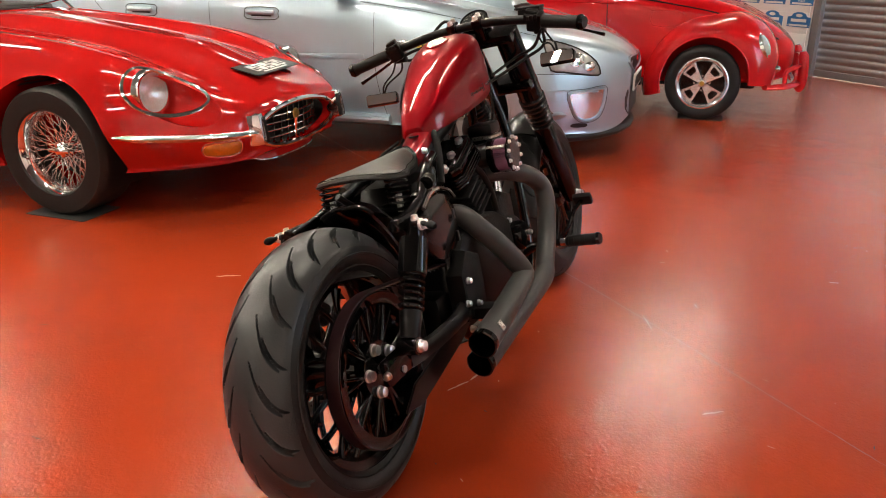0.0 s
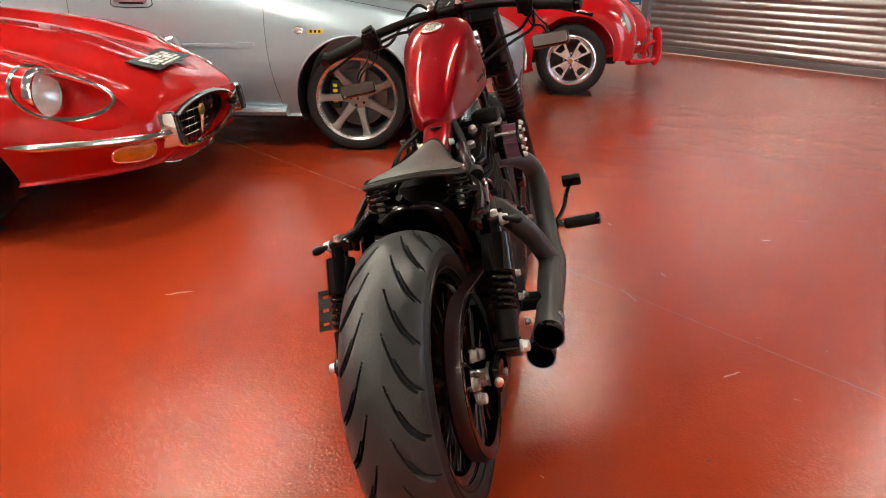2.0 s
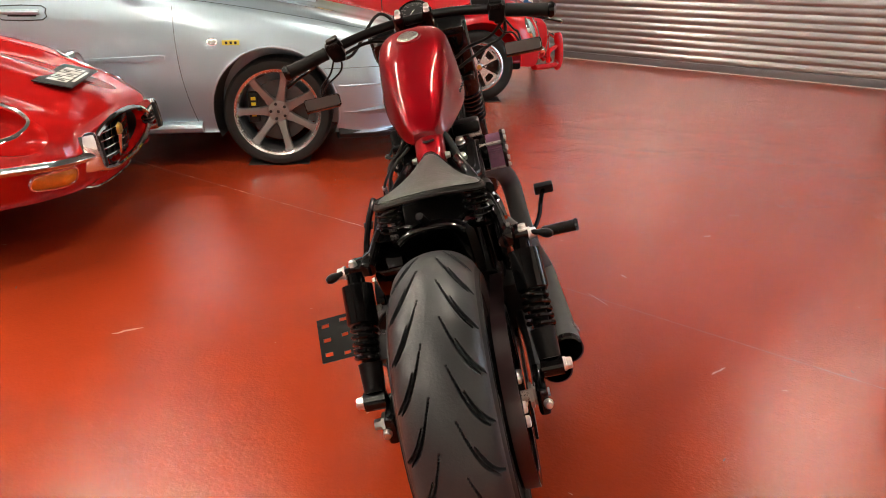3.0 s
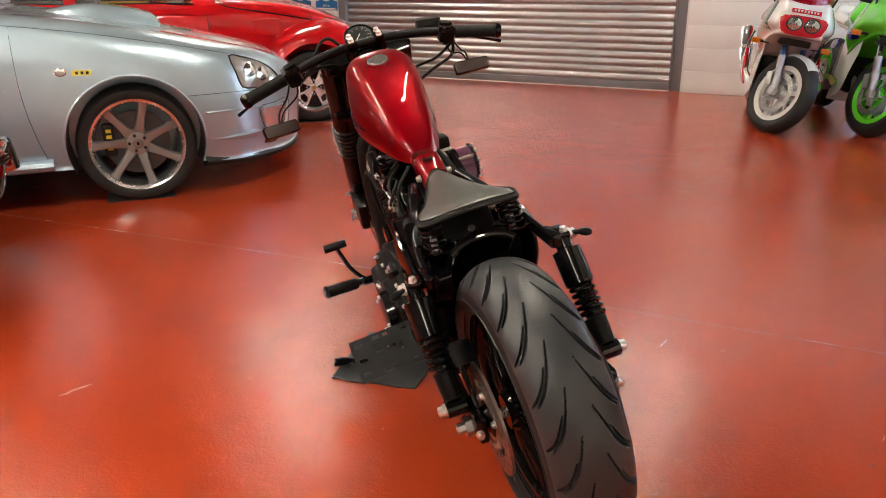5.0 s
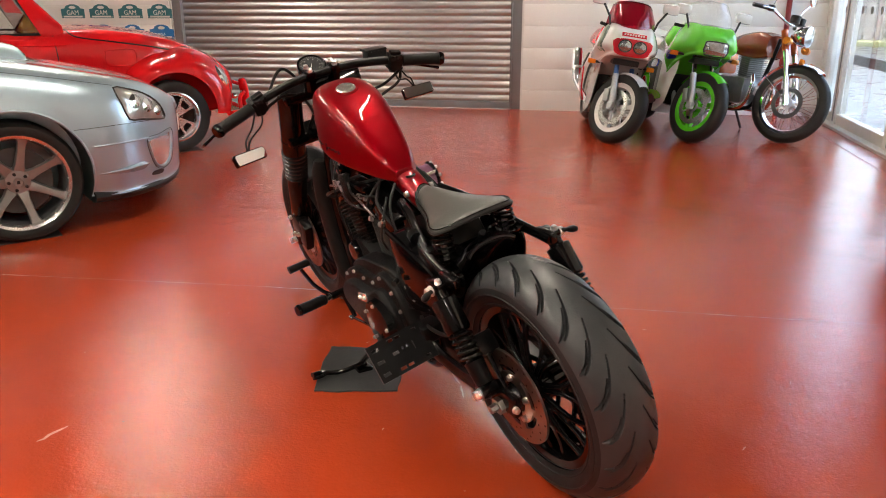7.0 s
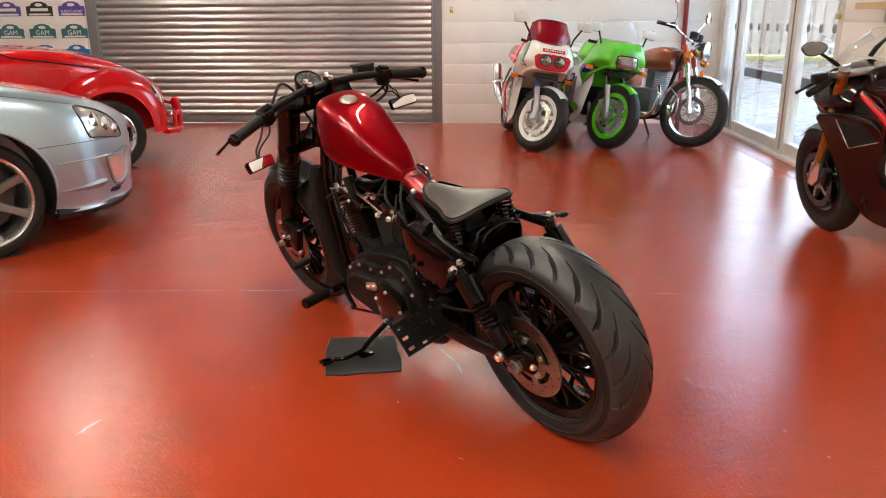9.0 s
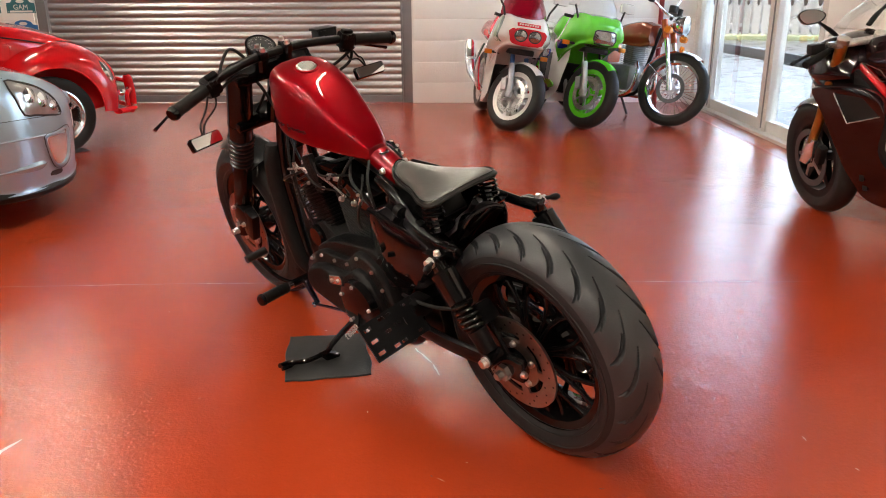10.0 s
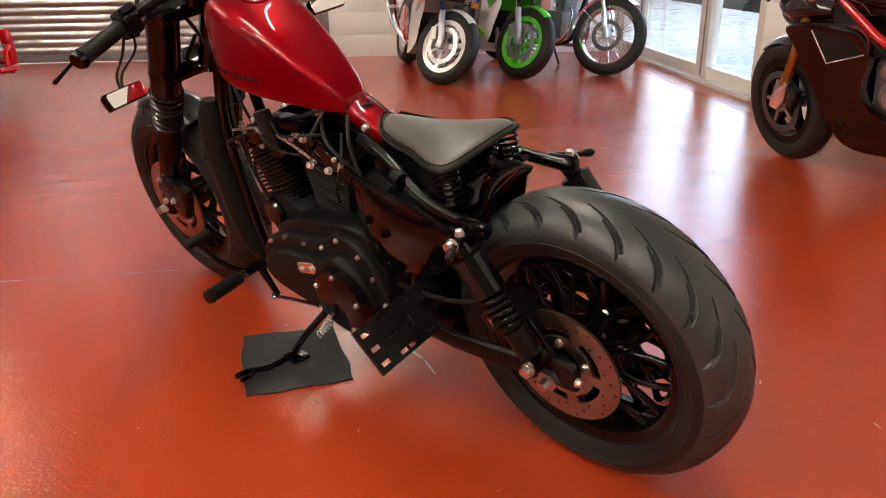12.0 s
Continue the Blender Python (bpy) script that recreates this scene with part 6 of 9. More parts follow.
# silver-blue saloon
def silver_saloon(m):
    car = thing("saloon_car", m, "pale ice-blue silver sports saloon with gunmetal seven-spoke wheels", "car")
    st = ((0.955, 0.24, 0.24, 0.28, 0.42, 0.26, 0.565, 0.60), (0.91, 0.36, 0.20, 0.395, 0.43, 0.35, 0.600, 0.645), (0.83, 0.49, 0.18, 0.535, 0.44, 0.465, 0.640, 0.695), (0.70, 0.63, 0.18, 0.680, 0.45, 0.605, 0.690, 0.745), (0.48, 0.785, 0.18, 0.838, 0.48, 0.745, 0.742, 0.80), (0.15, 0.81, 0.20, 0.872, 0.52, 0.78, 0.815, 0.865), (-0.30, 0.81, 0.20, 0.868, 0.52, 0.79, 0.88, 0.935), (-0.75, 0.81, 0.20, 0.858, 0.52, 0.80, 0.92, 0.97), (-1.6, 0.81, 0.20, 0.855, 0.52, 0.80, 0.95, 0.98), (-2.5, 0.81, 0.21, 0.875, 0.54, 0.79, 0.97, 1.0), (-3.05, 0.78, 0.25, 0.85, 0.56, 0.76, 1.0, 1.03), (-3.42, 0.68, 0.30, 0.75, 0.58, 0.66, 0.98, 1.01), (-3.52, 0.50, 0.36, 0.55, 0.58, 0.48, 0.86, 0.88))
    geo = loft_body(st)
    bvh = bvh_of(geo)
    wells = [cylinder_y(x, 0.315, 0.336, s * 0.55, s * 1.2) for x in (0, -2.54) for s in (-1, 1)]
    body = part("body", cut(geo, wells, M_SILVER, "body"), None, car, "")
    # cabin with see-through windows
    roof = ((-0.62, 0.70, 0.92, 0.72, 0.94, 0.66, 0.96, 0.97), (-0.95, 0.74, 0.92, 0.74, 1.02, 0.62, 1.12, 1.15), (-1.45, 0.76, 0.92, 0.745, 1.06, 0.56, 1.38, 1.41), (-2.0, 0.76, 0.92, 0.745, 1.06, 0.55, 1.40, 1.43), (-2.55, 0.75, 0.92, 0.73, 1.06, 0.53, 1.36, 1.39), (-3.0, 0.72, 0.92, 0.70, 1.0, 0.60, 1.10, 1.13), (-3.15, 0.70, 0.92, 0.68, 0.97, 0.62, 1.01, 1.02))
    cab = loft_body(roof, 5, 7)
    wins = [prism_y([(-0.98, 1.0), (-1.48, 1.33), (-1.72, 1.34), (-1.72, 1.0)], -1, 1), prism_y([(-1.80, 1.0), (-1.80, 1.34), (-2.35, 1.32), (-2.62, 1.02)], -1, 1)]
    part("cabin", cut(cab, wins, M_SILVER, "cabin"), None, car)
    for s in (-1, 1):
        for o in ([(-0.98, 1.0), (-1.48, 1.33), (-1.72, 1.34), (-1.72, 1.0)], [(-1.80, 1.0), (-1.80, 1.34), (-2.35, 1.32), (-2.62, 1.02)]):
            part("window_glass", Geo().slab([(z, x) for x, z in o], "y", s * 0.64, s * 0.645, 0.001, 1), M_CARGLASS, car)
    dg, _ = drape(bvh_of(cab), [(-0.56, 0.0), (-0.54, 0.30), (-0.48, 0.56), (-0.1, 0.52), (0.06, 0.45), (0.08, 0.0), (0.06, -0.45), (-0.1, -0.52), (-0.48, -0.56), (-0.54, -0.30)], lambda a, b: (-0.35 - 0.75 * (a + 0.56) - 0.3 + 1.0, b, 0.98 + 0.65 * (a + 0.56) + 1.0), (-0.7, 0, -0.7), 0.004, 6, 0, 3)
    part("windscreen", dg, M_CARGLASS, car)
    for x in (0, -2.54):
        for s in (-1, 1):
            arch_liner(car, x, 0.315, 0.334, s, 0.56, 0.845)
            spoke_wheel_seven(car, (x, s * 0.700, 0.297), s)
    side = lambda s: (lambda a, b: (a, s * 2, b))
    for s in (-1, 1):
        way = (0, -s, 0)
        hl, edge = drape(bvh, [(0.502, 0.722), (0.56, 0.714), (0.64, 0.690), (0.715, 0.652), (0.775, 0.600), (0.800, 0.545), (0.790, 0.522), (0.71, 0.534), (0.62, 0.550), (0.556, 0.562), (0.528, 0.640)], side(s), way, 0.002, 6, 0.012, 2)
        lamp = part("headlight", hl, M_CARLENS, car, "clear headlight with dark bezel")
        part("bezel", Geo().tube(edge, 0.005, 6, closed=True), M_PLASTIC, lamp)
        for cx, cz, r in ((0.600, 0.642, 0.036), (0.675, 0.612, 0.036), (0.740, 0.575, 0.026)):
            b2, _ = drape(bvh, [(cx + r * math.cos(t), cz + r * math.sin(t)) for t in np.arange(14) * 2 * math.pi / 14], side(s), way, 0.013, 2, 0.006, 0)
            part("reflector", b2, M_CHROME, lamp)
        # panel gaps
        for pts in ([(0.27, 0.540), (0.50, 0.543), (0.66, 0.535), (0.80, 0.525)], [(-0.50, 0.90), (-0.49, 0.60), (-0.46, 0.40), (-0.42, 0.24)], [(-1.62, 0.93), (-1.60, 0.60), (-1.60, 0.24)], [(-2.55, 0.93), (-2.30, 0.70), (-2.18, 0.5), (-2.15, 0.26)], [(0.50, 0.735), (0.2, 0.795), (-0.2, 0.862), (-0.6, 0.91)]):
            part("panel_gap", drape_line(bvh, pts, side(s), way, 0.0016, 0.0), M_PLASTIC, car)
        # bumper crease and side vane
        part("bumper_fold", drape_line(bvh, [(0.35, 0.448), (0.50, 0.450), (0.66, 0.444), (0.80, 0.430)], side(s), way, 0.006, 0.0), M_SILVER, car)
        rows = []
        for x, z, h, o in ((0.365, 0.300, 0.004, 0.002), (0.47, 0.302, 0.014, 0.018), (0.54, 0.304, 0.024, 0.032), (0.61, 0.305, 0.026, 0.034), (0.65, 0.305, 0.004, 0.004)):
            p, nr = ray_to(bvh, (x, s * 2, z), way)
            rows.append([tuple(p + Vector((0, s * o * k, dz))) for dz, k in ((-h, -0.3), (-h * 0.2, 0.8), (h * 0.3, 1.0), (h, -0.3))])
        part("bumper_vane", Geo().rows(curve_rows(rows, 4), caps=False), M_SILVER, car, "pointed vane on the bumper side")
        # wheel arch lip
        arch = [(0.340 * math.cos(t), 0.315 + 0.340 * math.sin(t)) for t in np.linspace(radians(-12), radians(192), 40)]
        part("arch_lip", drape_line(bvh, arch, side(s), way, 0.007, 0.001, 0), M_SILVER, car)
        # sill
        sill = curve([(-0.40, s * 0.83, 0.23), (-1.2, s * 0.855, 0.225), (-2.15, s * 0.845, 0.23)], 8)
        part("side_skirt", Geo().tube(sill, 0.045, 10, flat=0.7), M_SILVER, car, "silver side skirt")
        dr, _ = drape(bvh, [(-1.0, 0.60), (-0.6, 0.615), (-0.56, 0.60), (-0.6, 0.585), (-1.0, 0.575), (-1.55, 0.575), (-1.58, 0.59), (-1.55, 0.605)], side(s), way, 0.006, 3, 0.004, 3)
        part("rubbing_strip", dr, M_SILVER, car)
        for x in (-1.24, -2.12):
            rec, ring = drape(bvh, [(x - 0.10, 0.795), (x + 0.10, 0.795), (x + 0.115, 0.830), (x + 0.10, 0.862), (x - 0.10, 0.862), (x - 0.115, 0.830)], side(s), way, 0.002, 2, 0, 2)
            hd = part("door_handle", rec, M_SILVER, car, "silver flap door handle")
            p, nr = ray_to(bvh, (x, s * 2, 0.83), way)
            part("grip", Geo().tube(curve([tuple(p + Vector((-0.090, s * 0.014, 0.004))), tuple(p + Vector((0, s * 0.030, 0.006))), tuple(p + Vector((0.090, s * 0.014, 0.004)))], 5), 0.014, 8), M_SILVER, hd)
            part("edge", Geo().tube(ring, 0.003, 6, closed=True), M_PLASTIC, hd)
            part("recess", Geo().box(p + Vector((0, s * 0.004, -0.008)), (0.14, 0.006, 0.022), 0.002), M_PLASTIC, hd)
        ind, ring = drape(bvh, [(-0.305 + 0.026 * math.cos(t), 0.682 + 0.017 * math.sin(t)) for t in np.arange(12) * 2 * math.pi / 12], side(s), way, 0.002, 3, 0.006, 0)
        r0 = part("side_repeater", ind, M_LENS, car, "oval clear side repeater")
        part("ring", Geo().tube(ring, 0.003, 6, closed=True), M_CHROME, r0)
        bd, _ = drape(bvh, [(-0.255, 0.665), (-0.165, 0.665), (-0.165, 0.690), (-0.255, 0.690)], side(s), way, 0.002, 2, 0, 0)
        tagbadge = part("wing_badge", bd, material("yellow_badge", (0.72, 0.62, 0.08), 0.4), car, "yellow badge with dark characters")
        for k in range(3):
            p, nr = ray_to(bvh, (-0.185 - 0.024 * k, s * 2, 0.677), way)
            part("badge_bar", Geo().box(p + Vector((0, s * 0.0035, 0)), (0.012, 0.002, 0.014)), M_PLASTIC, tagbadge, smooth=0)
        mc = V(-0.72, s * 0.93, 1.0)
        mir = part("door_mirror", Geo().ball(mc, (0.07, 0.10, 0.065)), M_SILVER, car)
        part("mirror_foot", Geo().box(mc + (0.0, -s * 0.10, -0.05), (0.09, 0.10, 0.03), 0.01), M_PLASTIC, mir)
    frontal = lambda a, b: (3, a, b)
    gr, ring = drape(bvh, [(-0.24, 0.530), (0.0, 0.512), (0.24, 0.530), (0.29, 0.595), (0.0, 0.598), (-0.29, 0.595)], frontal, (-1, 0, 0), 0.004, 4, 0, 3)
    grille = part("grille", gr, M_PLASTIC, car, "black mesh grille")
    part("surround", Geo().tube(ring, 0.008, 6, closed=True), M_SILVER, grille)
    em, _ = drape(bvh, [(0.03 * math.cos(t), 0.575 + 0.02 * math.sin(t)) for t in np.arange(12) * 2 * math.pi / 12], frontal, (-1, 0, 0), 0.010, 2, 0.004, 0)
    part("emblem", em, M_FAIRRED, grille, "small red oval emblem")
    lo, ring = drape(bvh, [(-0.24, 0.25), (0.24, 0.25), (0.31, 0.41), (0.0, 0.42), (-0.31, 0.41)], frontal, (-1, 0, 0), 0.003, 4, 0, 3)
    part("lower_grille", lo, M_PLASTIC, car)
    part("number_plate", Geo().box((0.972, 0.0, 0.445), (0.012, 0.46, 0.100), 0.004), M_PRINT, car, "white number plate with dark bars")
    for k in range(6):
        part("plate_bar", Geo().box((0.980, -0.19 + 0.075 * k, 0.445), (0.003, 0.045, 0.07)), M_PLASTIC, car, smooth=0)
    for s in (-1, 1):
        # seen square on from the corner: a runs along the bumper from its side to its front
        corner = lambda a, b: (0.7071 * a + 1.414, s * (0.7071 * 2.0 - 0.7071 * a), b)
        inward = (-1, -s, 0)
        fg, ring = drape(bvh, [(-0.046, 0.425), (0.06, 0.436), (0.195, 0.446), (0.215, 0.405), (0.195, 0.305), (0.14, 0.268), (0.06, 0.270), (0.0, 0.315)], corner, inward, 0.001, 4, 0.0, 3)
        fog = part("fog_recess", fg, M_POLISH, car, "smooth silver fog light cover in its recess")
        part("rim", Geo().tube(ring, 0.009, 6, closed=True), M_SILVER, fog)
        part("gap", Geo().tube([np.array(q) + np.array((0.0026, s * 0.0026, 0)) for q in drape(bvh, [(-0.062, 0.436), (0.06, 0.450), (0.21, 0.460), (0.232, 0.405), (0.210, 0.295), (0.145, 0.254), (0.055, 0.256), (-0.012, 0.312)], corner, inward, 0.001, 2, 0.0, 3)[1]], 0.0018, 5, closed=True), M_PLASTIC, fog)
        sl, ring = drape(bvh, [(0.0, 0.228), (0.10, 0.222), (0.105, 0.244), (0.01, 0.250)], corner, inward, 0.003, 2, 0.0, 2)
        part("brake_duct", sl, M_PLASTIC, car)
    # front lip
    lip = curve([(0.40, -0.835, 0.165), (0.60, -0.765, 0.155), (0.78, -0.62, 0.15), (0.90, -0.46, 0.15), (0.98, -0.27, 0.15), (1.01, 0, 0.15), (0.98, 0.27, 0.15), (0.90, 0.46, 0.15), (0.78, 0.62, 0.15), (0.60, 0.765, 0.155), (0.40, 0.835, 0.165)], 6)
    part("front_lip", Geo().tube([(q[0] - 0.075, q[1] * 0.965, q[2] + 0.015) for q in lip], 0.034, 10, flat=0.9, up=(0, 0, 1)), M_PLASTIC, car, "black rubber front lip")
    # bonnet scoop
    rows = []
    for x, w, h in ((0.20, 0.27, 0.045), (0.16, 0.275, 0.075), (0.02, 0.265, 0.085), (-0.18, 0.24, 0.075), (-0.38, 0.20, 0.02)):
        p, nr = ray_to(bvh, (x, 0, 3), (0, 0, -1))
        z0 = p.z - 0.045
        rows.append([(x, w * k, z0 + (h + 0.03) * (1 - abs(k) ** 4) ** 0.5) for k in np.linspace(-1, 1, 21)])
    part("bonnet_scoop", Geo().rows(curve_rows(rows, 4), caps=False), M_SILVER, car, "raised bonnet air scoop")
    part("scoop_mouth", Geo().box((0.192, 0, rows[0][10][2] - 0.022), (0.02, 0.44, 0.036), 0.01), M_PLASTIC, car)
    part("underbody", Geo().box((-1.3, 0, 0.26), (3.6, 1.0, 0.14), 0.03), M_PLASTIC, car)
    return car


def curve_rows(rows, n):
    """More rows between the given ones, on smooth lines."""
    cols = [curve([r[j] for r in rows], n) for j in range(len(rows[0]))]
    return [[c[i] for c in cols] for i in range(len(cols[0]))]


# red classic sports car
def red_sports_car(m):
    car = thing("classic_sports_car", m, "bright red classic sports car with chrome bumpers and wire wheels", "car")
    st = ((0.845, 0.36, 0.275, 0.43, 0.37, 0.36, 0.455, 0.48), (0.81, 0.44, 0.255, 0.51, 0.37, 0.43, 0.49, 0.515), (0.70, 0.54, 0.24, 0.62, 0.38, 0.52, 0.535, 0.565), (0.52, 0.63, 0.225, 0.725, 0.41, 0.62, 0.605, 0.625), (0.28, 0.70, 0.21, 0.80, 0.44, 0.66, 0.69, 0.69), (0.0, 0.73, 0.21, 0.825, 0.48, 0.66, 0.745, 0.74), (-0.5, 0.75, 0.20, 0.835, 0.50, 0.66, 0.79, 0.79), (-1.1, 0.77, 0.20, 0.84, 0.52, 0.68, 0.82, 0.83), (-1.9, 0.77, 0.20, 0.84, 0.53, 0.71, 0.83, 0.85), (-2.67, 0.75, 0.24, 0.83, 0.56, 0.68, 0.84, 0.88), (-3.35, 0.62, 0.32, 0.72, 0.60, 0.56, 0.80, 0.83), (-3.85, 0.36, 0.45, 0.46, 0.60, 0.34, 0.68, 0.70))

    def shape(x, y, z):
        if z > 0.42:
            k = min(1, max(0, (0.80 - x) / 0.5)) * min(1, max(0, (x + 1.3) / 0.5))
            up = min(1, (z - 0.42) / 0.15)
            z += up * k * (0.045 * math.exp(-((y / 0.20) ** 4)) - 0.016 * math.exp(-(((abs(y) - 0.36) / 0.12) ** 2)))
        return (x, y, z)

    geo = loft_body(st, 6, 9, shape)
    bvh = bvh_of(geo)
    mouth = [(0.375 * math.cos(t), 0.372 + 0.098 * math.sin(t)) for t in np.arange(40) * 2 * math.pi / 40]
    cuts = [cylinder_y(x + 0.0143, 0.300, 0.342, s * 0.503, s * 1.2) for x in (0, -2.67) for s in (-1, 1)]
    cuts.append(prism_x(mouth, 0.55, 1.2))
    for s in (-1, 1):
        cuts.append(prism_x([(s * 0.602 + 0.104 * math.cos(t), 0.538 + 0.104 * math.sin(t)) for t in np.arange(36) * 2 * math.pi / 36], 0.44, 1.3))
    part("body", cut(geo, cuts, M_ROADSTER_RED, "body"), None, car)
    for x in (0, -2.67):
        for s in (-1, 1):
            arch_liner(car, x + 0.010, 0.300, 0.340, s, 0.51, 0.72)
            wire_wheel(car, (x + 0.01, s * 0.668, 0.296), s)
    # mouth
    ring = [tuple(ray_to(bvh, (3, y * 1.02, 0.365 + (z - 0.365) * 1.04), (-1, 0, 0))[0] or (0.78, y, z)) for y, z in mouth]
    gr = part("grille", Geo().tube(ring, 0.013, 8, closed=True), M_CHROME, car, "chrome egg-crate grille in an oval mouth")
    part("mouth_back", Geo().box((0.700, 0, 0.368), (0.01, 0.72, 0.20)), M_PLASTIC, gr, smooth=0)
    part("mouth_liner", Geo().rows([[(x, y * 0.985, 0.372 + (z - 0.372) * 0.97) for y, z in mouth] for x in (0.60, 0.79)], ring=True), M_PLASTIC, gr)
    for k in range(13):
        y = -0.33 + 0.055 * k
        h = 0.096 * math.sqrt(max(0, 1 - (y / 0.375) ** 2))
        x = 0.815 - 0.05 * y * y / 0.09
        part("grille_bar", Geo().box((x, y, 0.365), (0.012, 0.004, 2 * h)), M_CHROME, gr, smooth=0)
    for k in range(4):
        z = 0.312 + 0.034 * k
        w = 0.365 * math.sqrt(max(0, 1 - ((z - 0.372) / 0.098) ** 2))
        part("grille_bar", Geo().tube([(0.820 - 0.05 * (y / 0.3) ** 2, y, z) for y in np.linspace(-w, w, 9)], 0.0035, 5), M_CHROME, gr)
    part("grille_badge", Geo().lathe([(0, 0.012), (0.022, 0.010), (0.028, 0)], (0.832, 0, 0.405), "x", 20), M_GOLD, gr, "round gold badge")
    part("badge_bar", Geo().tube([(0.832, 0, 0.40), (0.826, 0, 0.285)], [0.012, 0.005], 8), M_CHROME, gr)
    front_top = lambda a, b: (0.58 - 0.7071 * b + 1.4, a, 0.55 + 0.7071 * b + 1.4)
    for s in (-1, 1):
        # bumper blades, overriders, indicators
        bl = curve([(0.838, s * 0.40, 0.385), (0.785, s * 0.53, 0.39), (0.675, s * 0.65, 0.395), (0.53, s * 0.745, 0.40), (0.39, s * 0.800, 0.405)], 6)
        bump = part("bumper", Geo().tube([np.array(p) + (0.012, s * 0.012, 0) for p in bl], [0.034] * (len(bl) - 5) + [0.032, 0.028, 0.022, 0.014, 0.005], 12, flat=0.55, up=(0, 0, 1)), M_CHROME, car, "slim chrome bumper blade")
        part("overrider", Geo().box((0.852, s * 0.395, 0.395), (0.085, 0.070, 0.150), 0.026, pose(0, 0, 0, 0, -10, s * -12)), M_CHROME, bump, "chrome overrider")
        part("buffer", Geo().box((0.885, s * 0.375, 0.395), (0.02, 0.03, 0.12), 0.008, pose(0, 0, 0, 0, -10, 0)), M_RUBBER, bump)
        frontal = lambda a, b: (0.70 + 1.2, s * 0.50 + 1.2 * s * 0.55 + a, b)
        o = [(s * (-0.075), 0.300), (0, 0.295), (s * 0.08, 0.305), (s * 0.10, 0.335), (s * 0.08, 0.358), (0, 0.362), (s * (-0.075), 0.362), (s * (-0.09), 0.33)]
        am, ring = drape(bvh, o, frontal, (-1, -s * 0.55, 0), 0.004, 4, 0.02, 4)
        ind = part("indicator", am, M_AMBER, car, "amber front indicator")
        part("rim", Geo().tube(ring, 0.006, 6, closed=True), M_CHROME, ind)
        # headlamp in its scoop
        tear = [(s * (0.60 + 1.12 * q), 0.03 + 1.16 * r) for q, r in ((0.0, 0.165), (0.07, 0.145), (0.105, 0.085), (0.100, 0.0), (0.055, -0.075), (-0.015, -0.115), (-0.075, -0.105), (-0.105, -0.04), (-0.095, 0.05), (-0.065, 0.13))]
        sc, ring = drape(bvh, tear, front_top, (-1, 0, -1), 0.001, 3, 0.0, 4)
        part("headlamp_rim", Geo().tube(ring, 0.0085, 8, closed=True), M_CHROME, car, "chrome teardrop headlamp rim")
        c = V(0.466, s * 0.604, 0.572)
        q = Matrix.Translation(c) @ pose(0, 0, 0, 0, -4, s * 4)
        bowl = part("headlamp", Geo().lathe([(0.101, -0.02), (0.101, 0.008), (0.096, 0.016), (0.086, 0.014), (0.086, -0.02)], axis="x", n=40).moved(q), M_CHROME, car, "round headlamp with chrome ring")
        part("lens", Geo().lathe([(0, 0.032), (0.03, 0.030), (0.06, 0.023), (0.086, 0.010)], axis="x", n=36).moved(q), M_HEADGLASS, bowl)
        part("reflector", Geo().lathe([(0, -0.026), (0.03, -0.021), (0.06, -0.008), (0.086, 0.010)], axis="x", n=36).moved(q), M_BOWL, bowl)
        side = lambda a, b: (a, s * 2, b)
        for pts in ([(-1.0, 0.78), (-1.0, 0.5), (-0.98, 0.25)], [(-0.95, 0.30), (-0.4, 0.30), (-0.38, 0.25)], [(-2.0, 0.8), (-2.0, 0.4), (-1.95, 0.25)]):
            part("panel_gap", drape_line(bvh, pts, side, (0, -s, 0), 0.003), M_PLASTIC, car)
        part("bonnet_seam", drape_line(bvh, [(0.60, s * 0.45), (0.4, s * 0.50), (0.0, s * 0.53), (-0.5, s * 0.545), (-1.0, s * 0.56)], lambda a, b: (a, b, 3), (0, 0, -1), 0.0035, 0.001), M_ROADSTER_RED, car)
        lou = Geo()
        for k in range(12):
            p, nr = ray_to(bvh, (-0.25 - 0.045 * k, s * 0.38, 3), (0, 0, -1))
            lou.box(p + Vector((0, 0, 0.002)), (0.012, 0.22, 0.007), 0.002)
        part("bonnet_louvres", lou, M_ROADSTER_RED, car)
    # under-tray lip below the mouth
    lip = curve([(0.66, -0.34, 0.275), (0.775, -0.25, 0.215), (0.80, 0, 0.205), (0.775, 0.25, 0.215), (0.66, 0.34, 0.275)], 6)
    rows = [[(x, y, z), (x - 0.03, y * 0.97, z + 0.07)] for x, y, z in lip]
    sp = part("chin_panel", Geo().rows(rows), M_ROADSTER_RED, car)
    part("chin_trim", Geo().tube(lip, 0.005, 6), M_CHROME, sp)
    # windscreen, cockpit
    scr = curve([(-1.05, -0.62, 0.80), (-0.98, -0.35, 0.85), (-0.95, 0, 0.86), (-0.98, 0.35, 0.85), (-1.05, 0.62, 0.80)], 5)
    top = [(p[0] - 0.30, p[1] * 0.86, p[2] + 0.30) for p in scr]
    ws = part("windscreen", Geo().rows([scr, top]), M_SCREEN, car, "chrome framed windscreen")
    for line in (scr, top, [scr[0], top[0]], [scr[-1], top[-1]]):
        part("screen_frame", Geo().tube(line, 0.010, 8), M_CHROME, ws)
    for s in (-0.25, 0.2):
        part("wiper", Geo().tube([(-1.0, s, 0.865), (-1.05, s + 0.3, 0.90)], 0.005, 6), M_CHROME, ws)
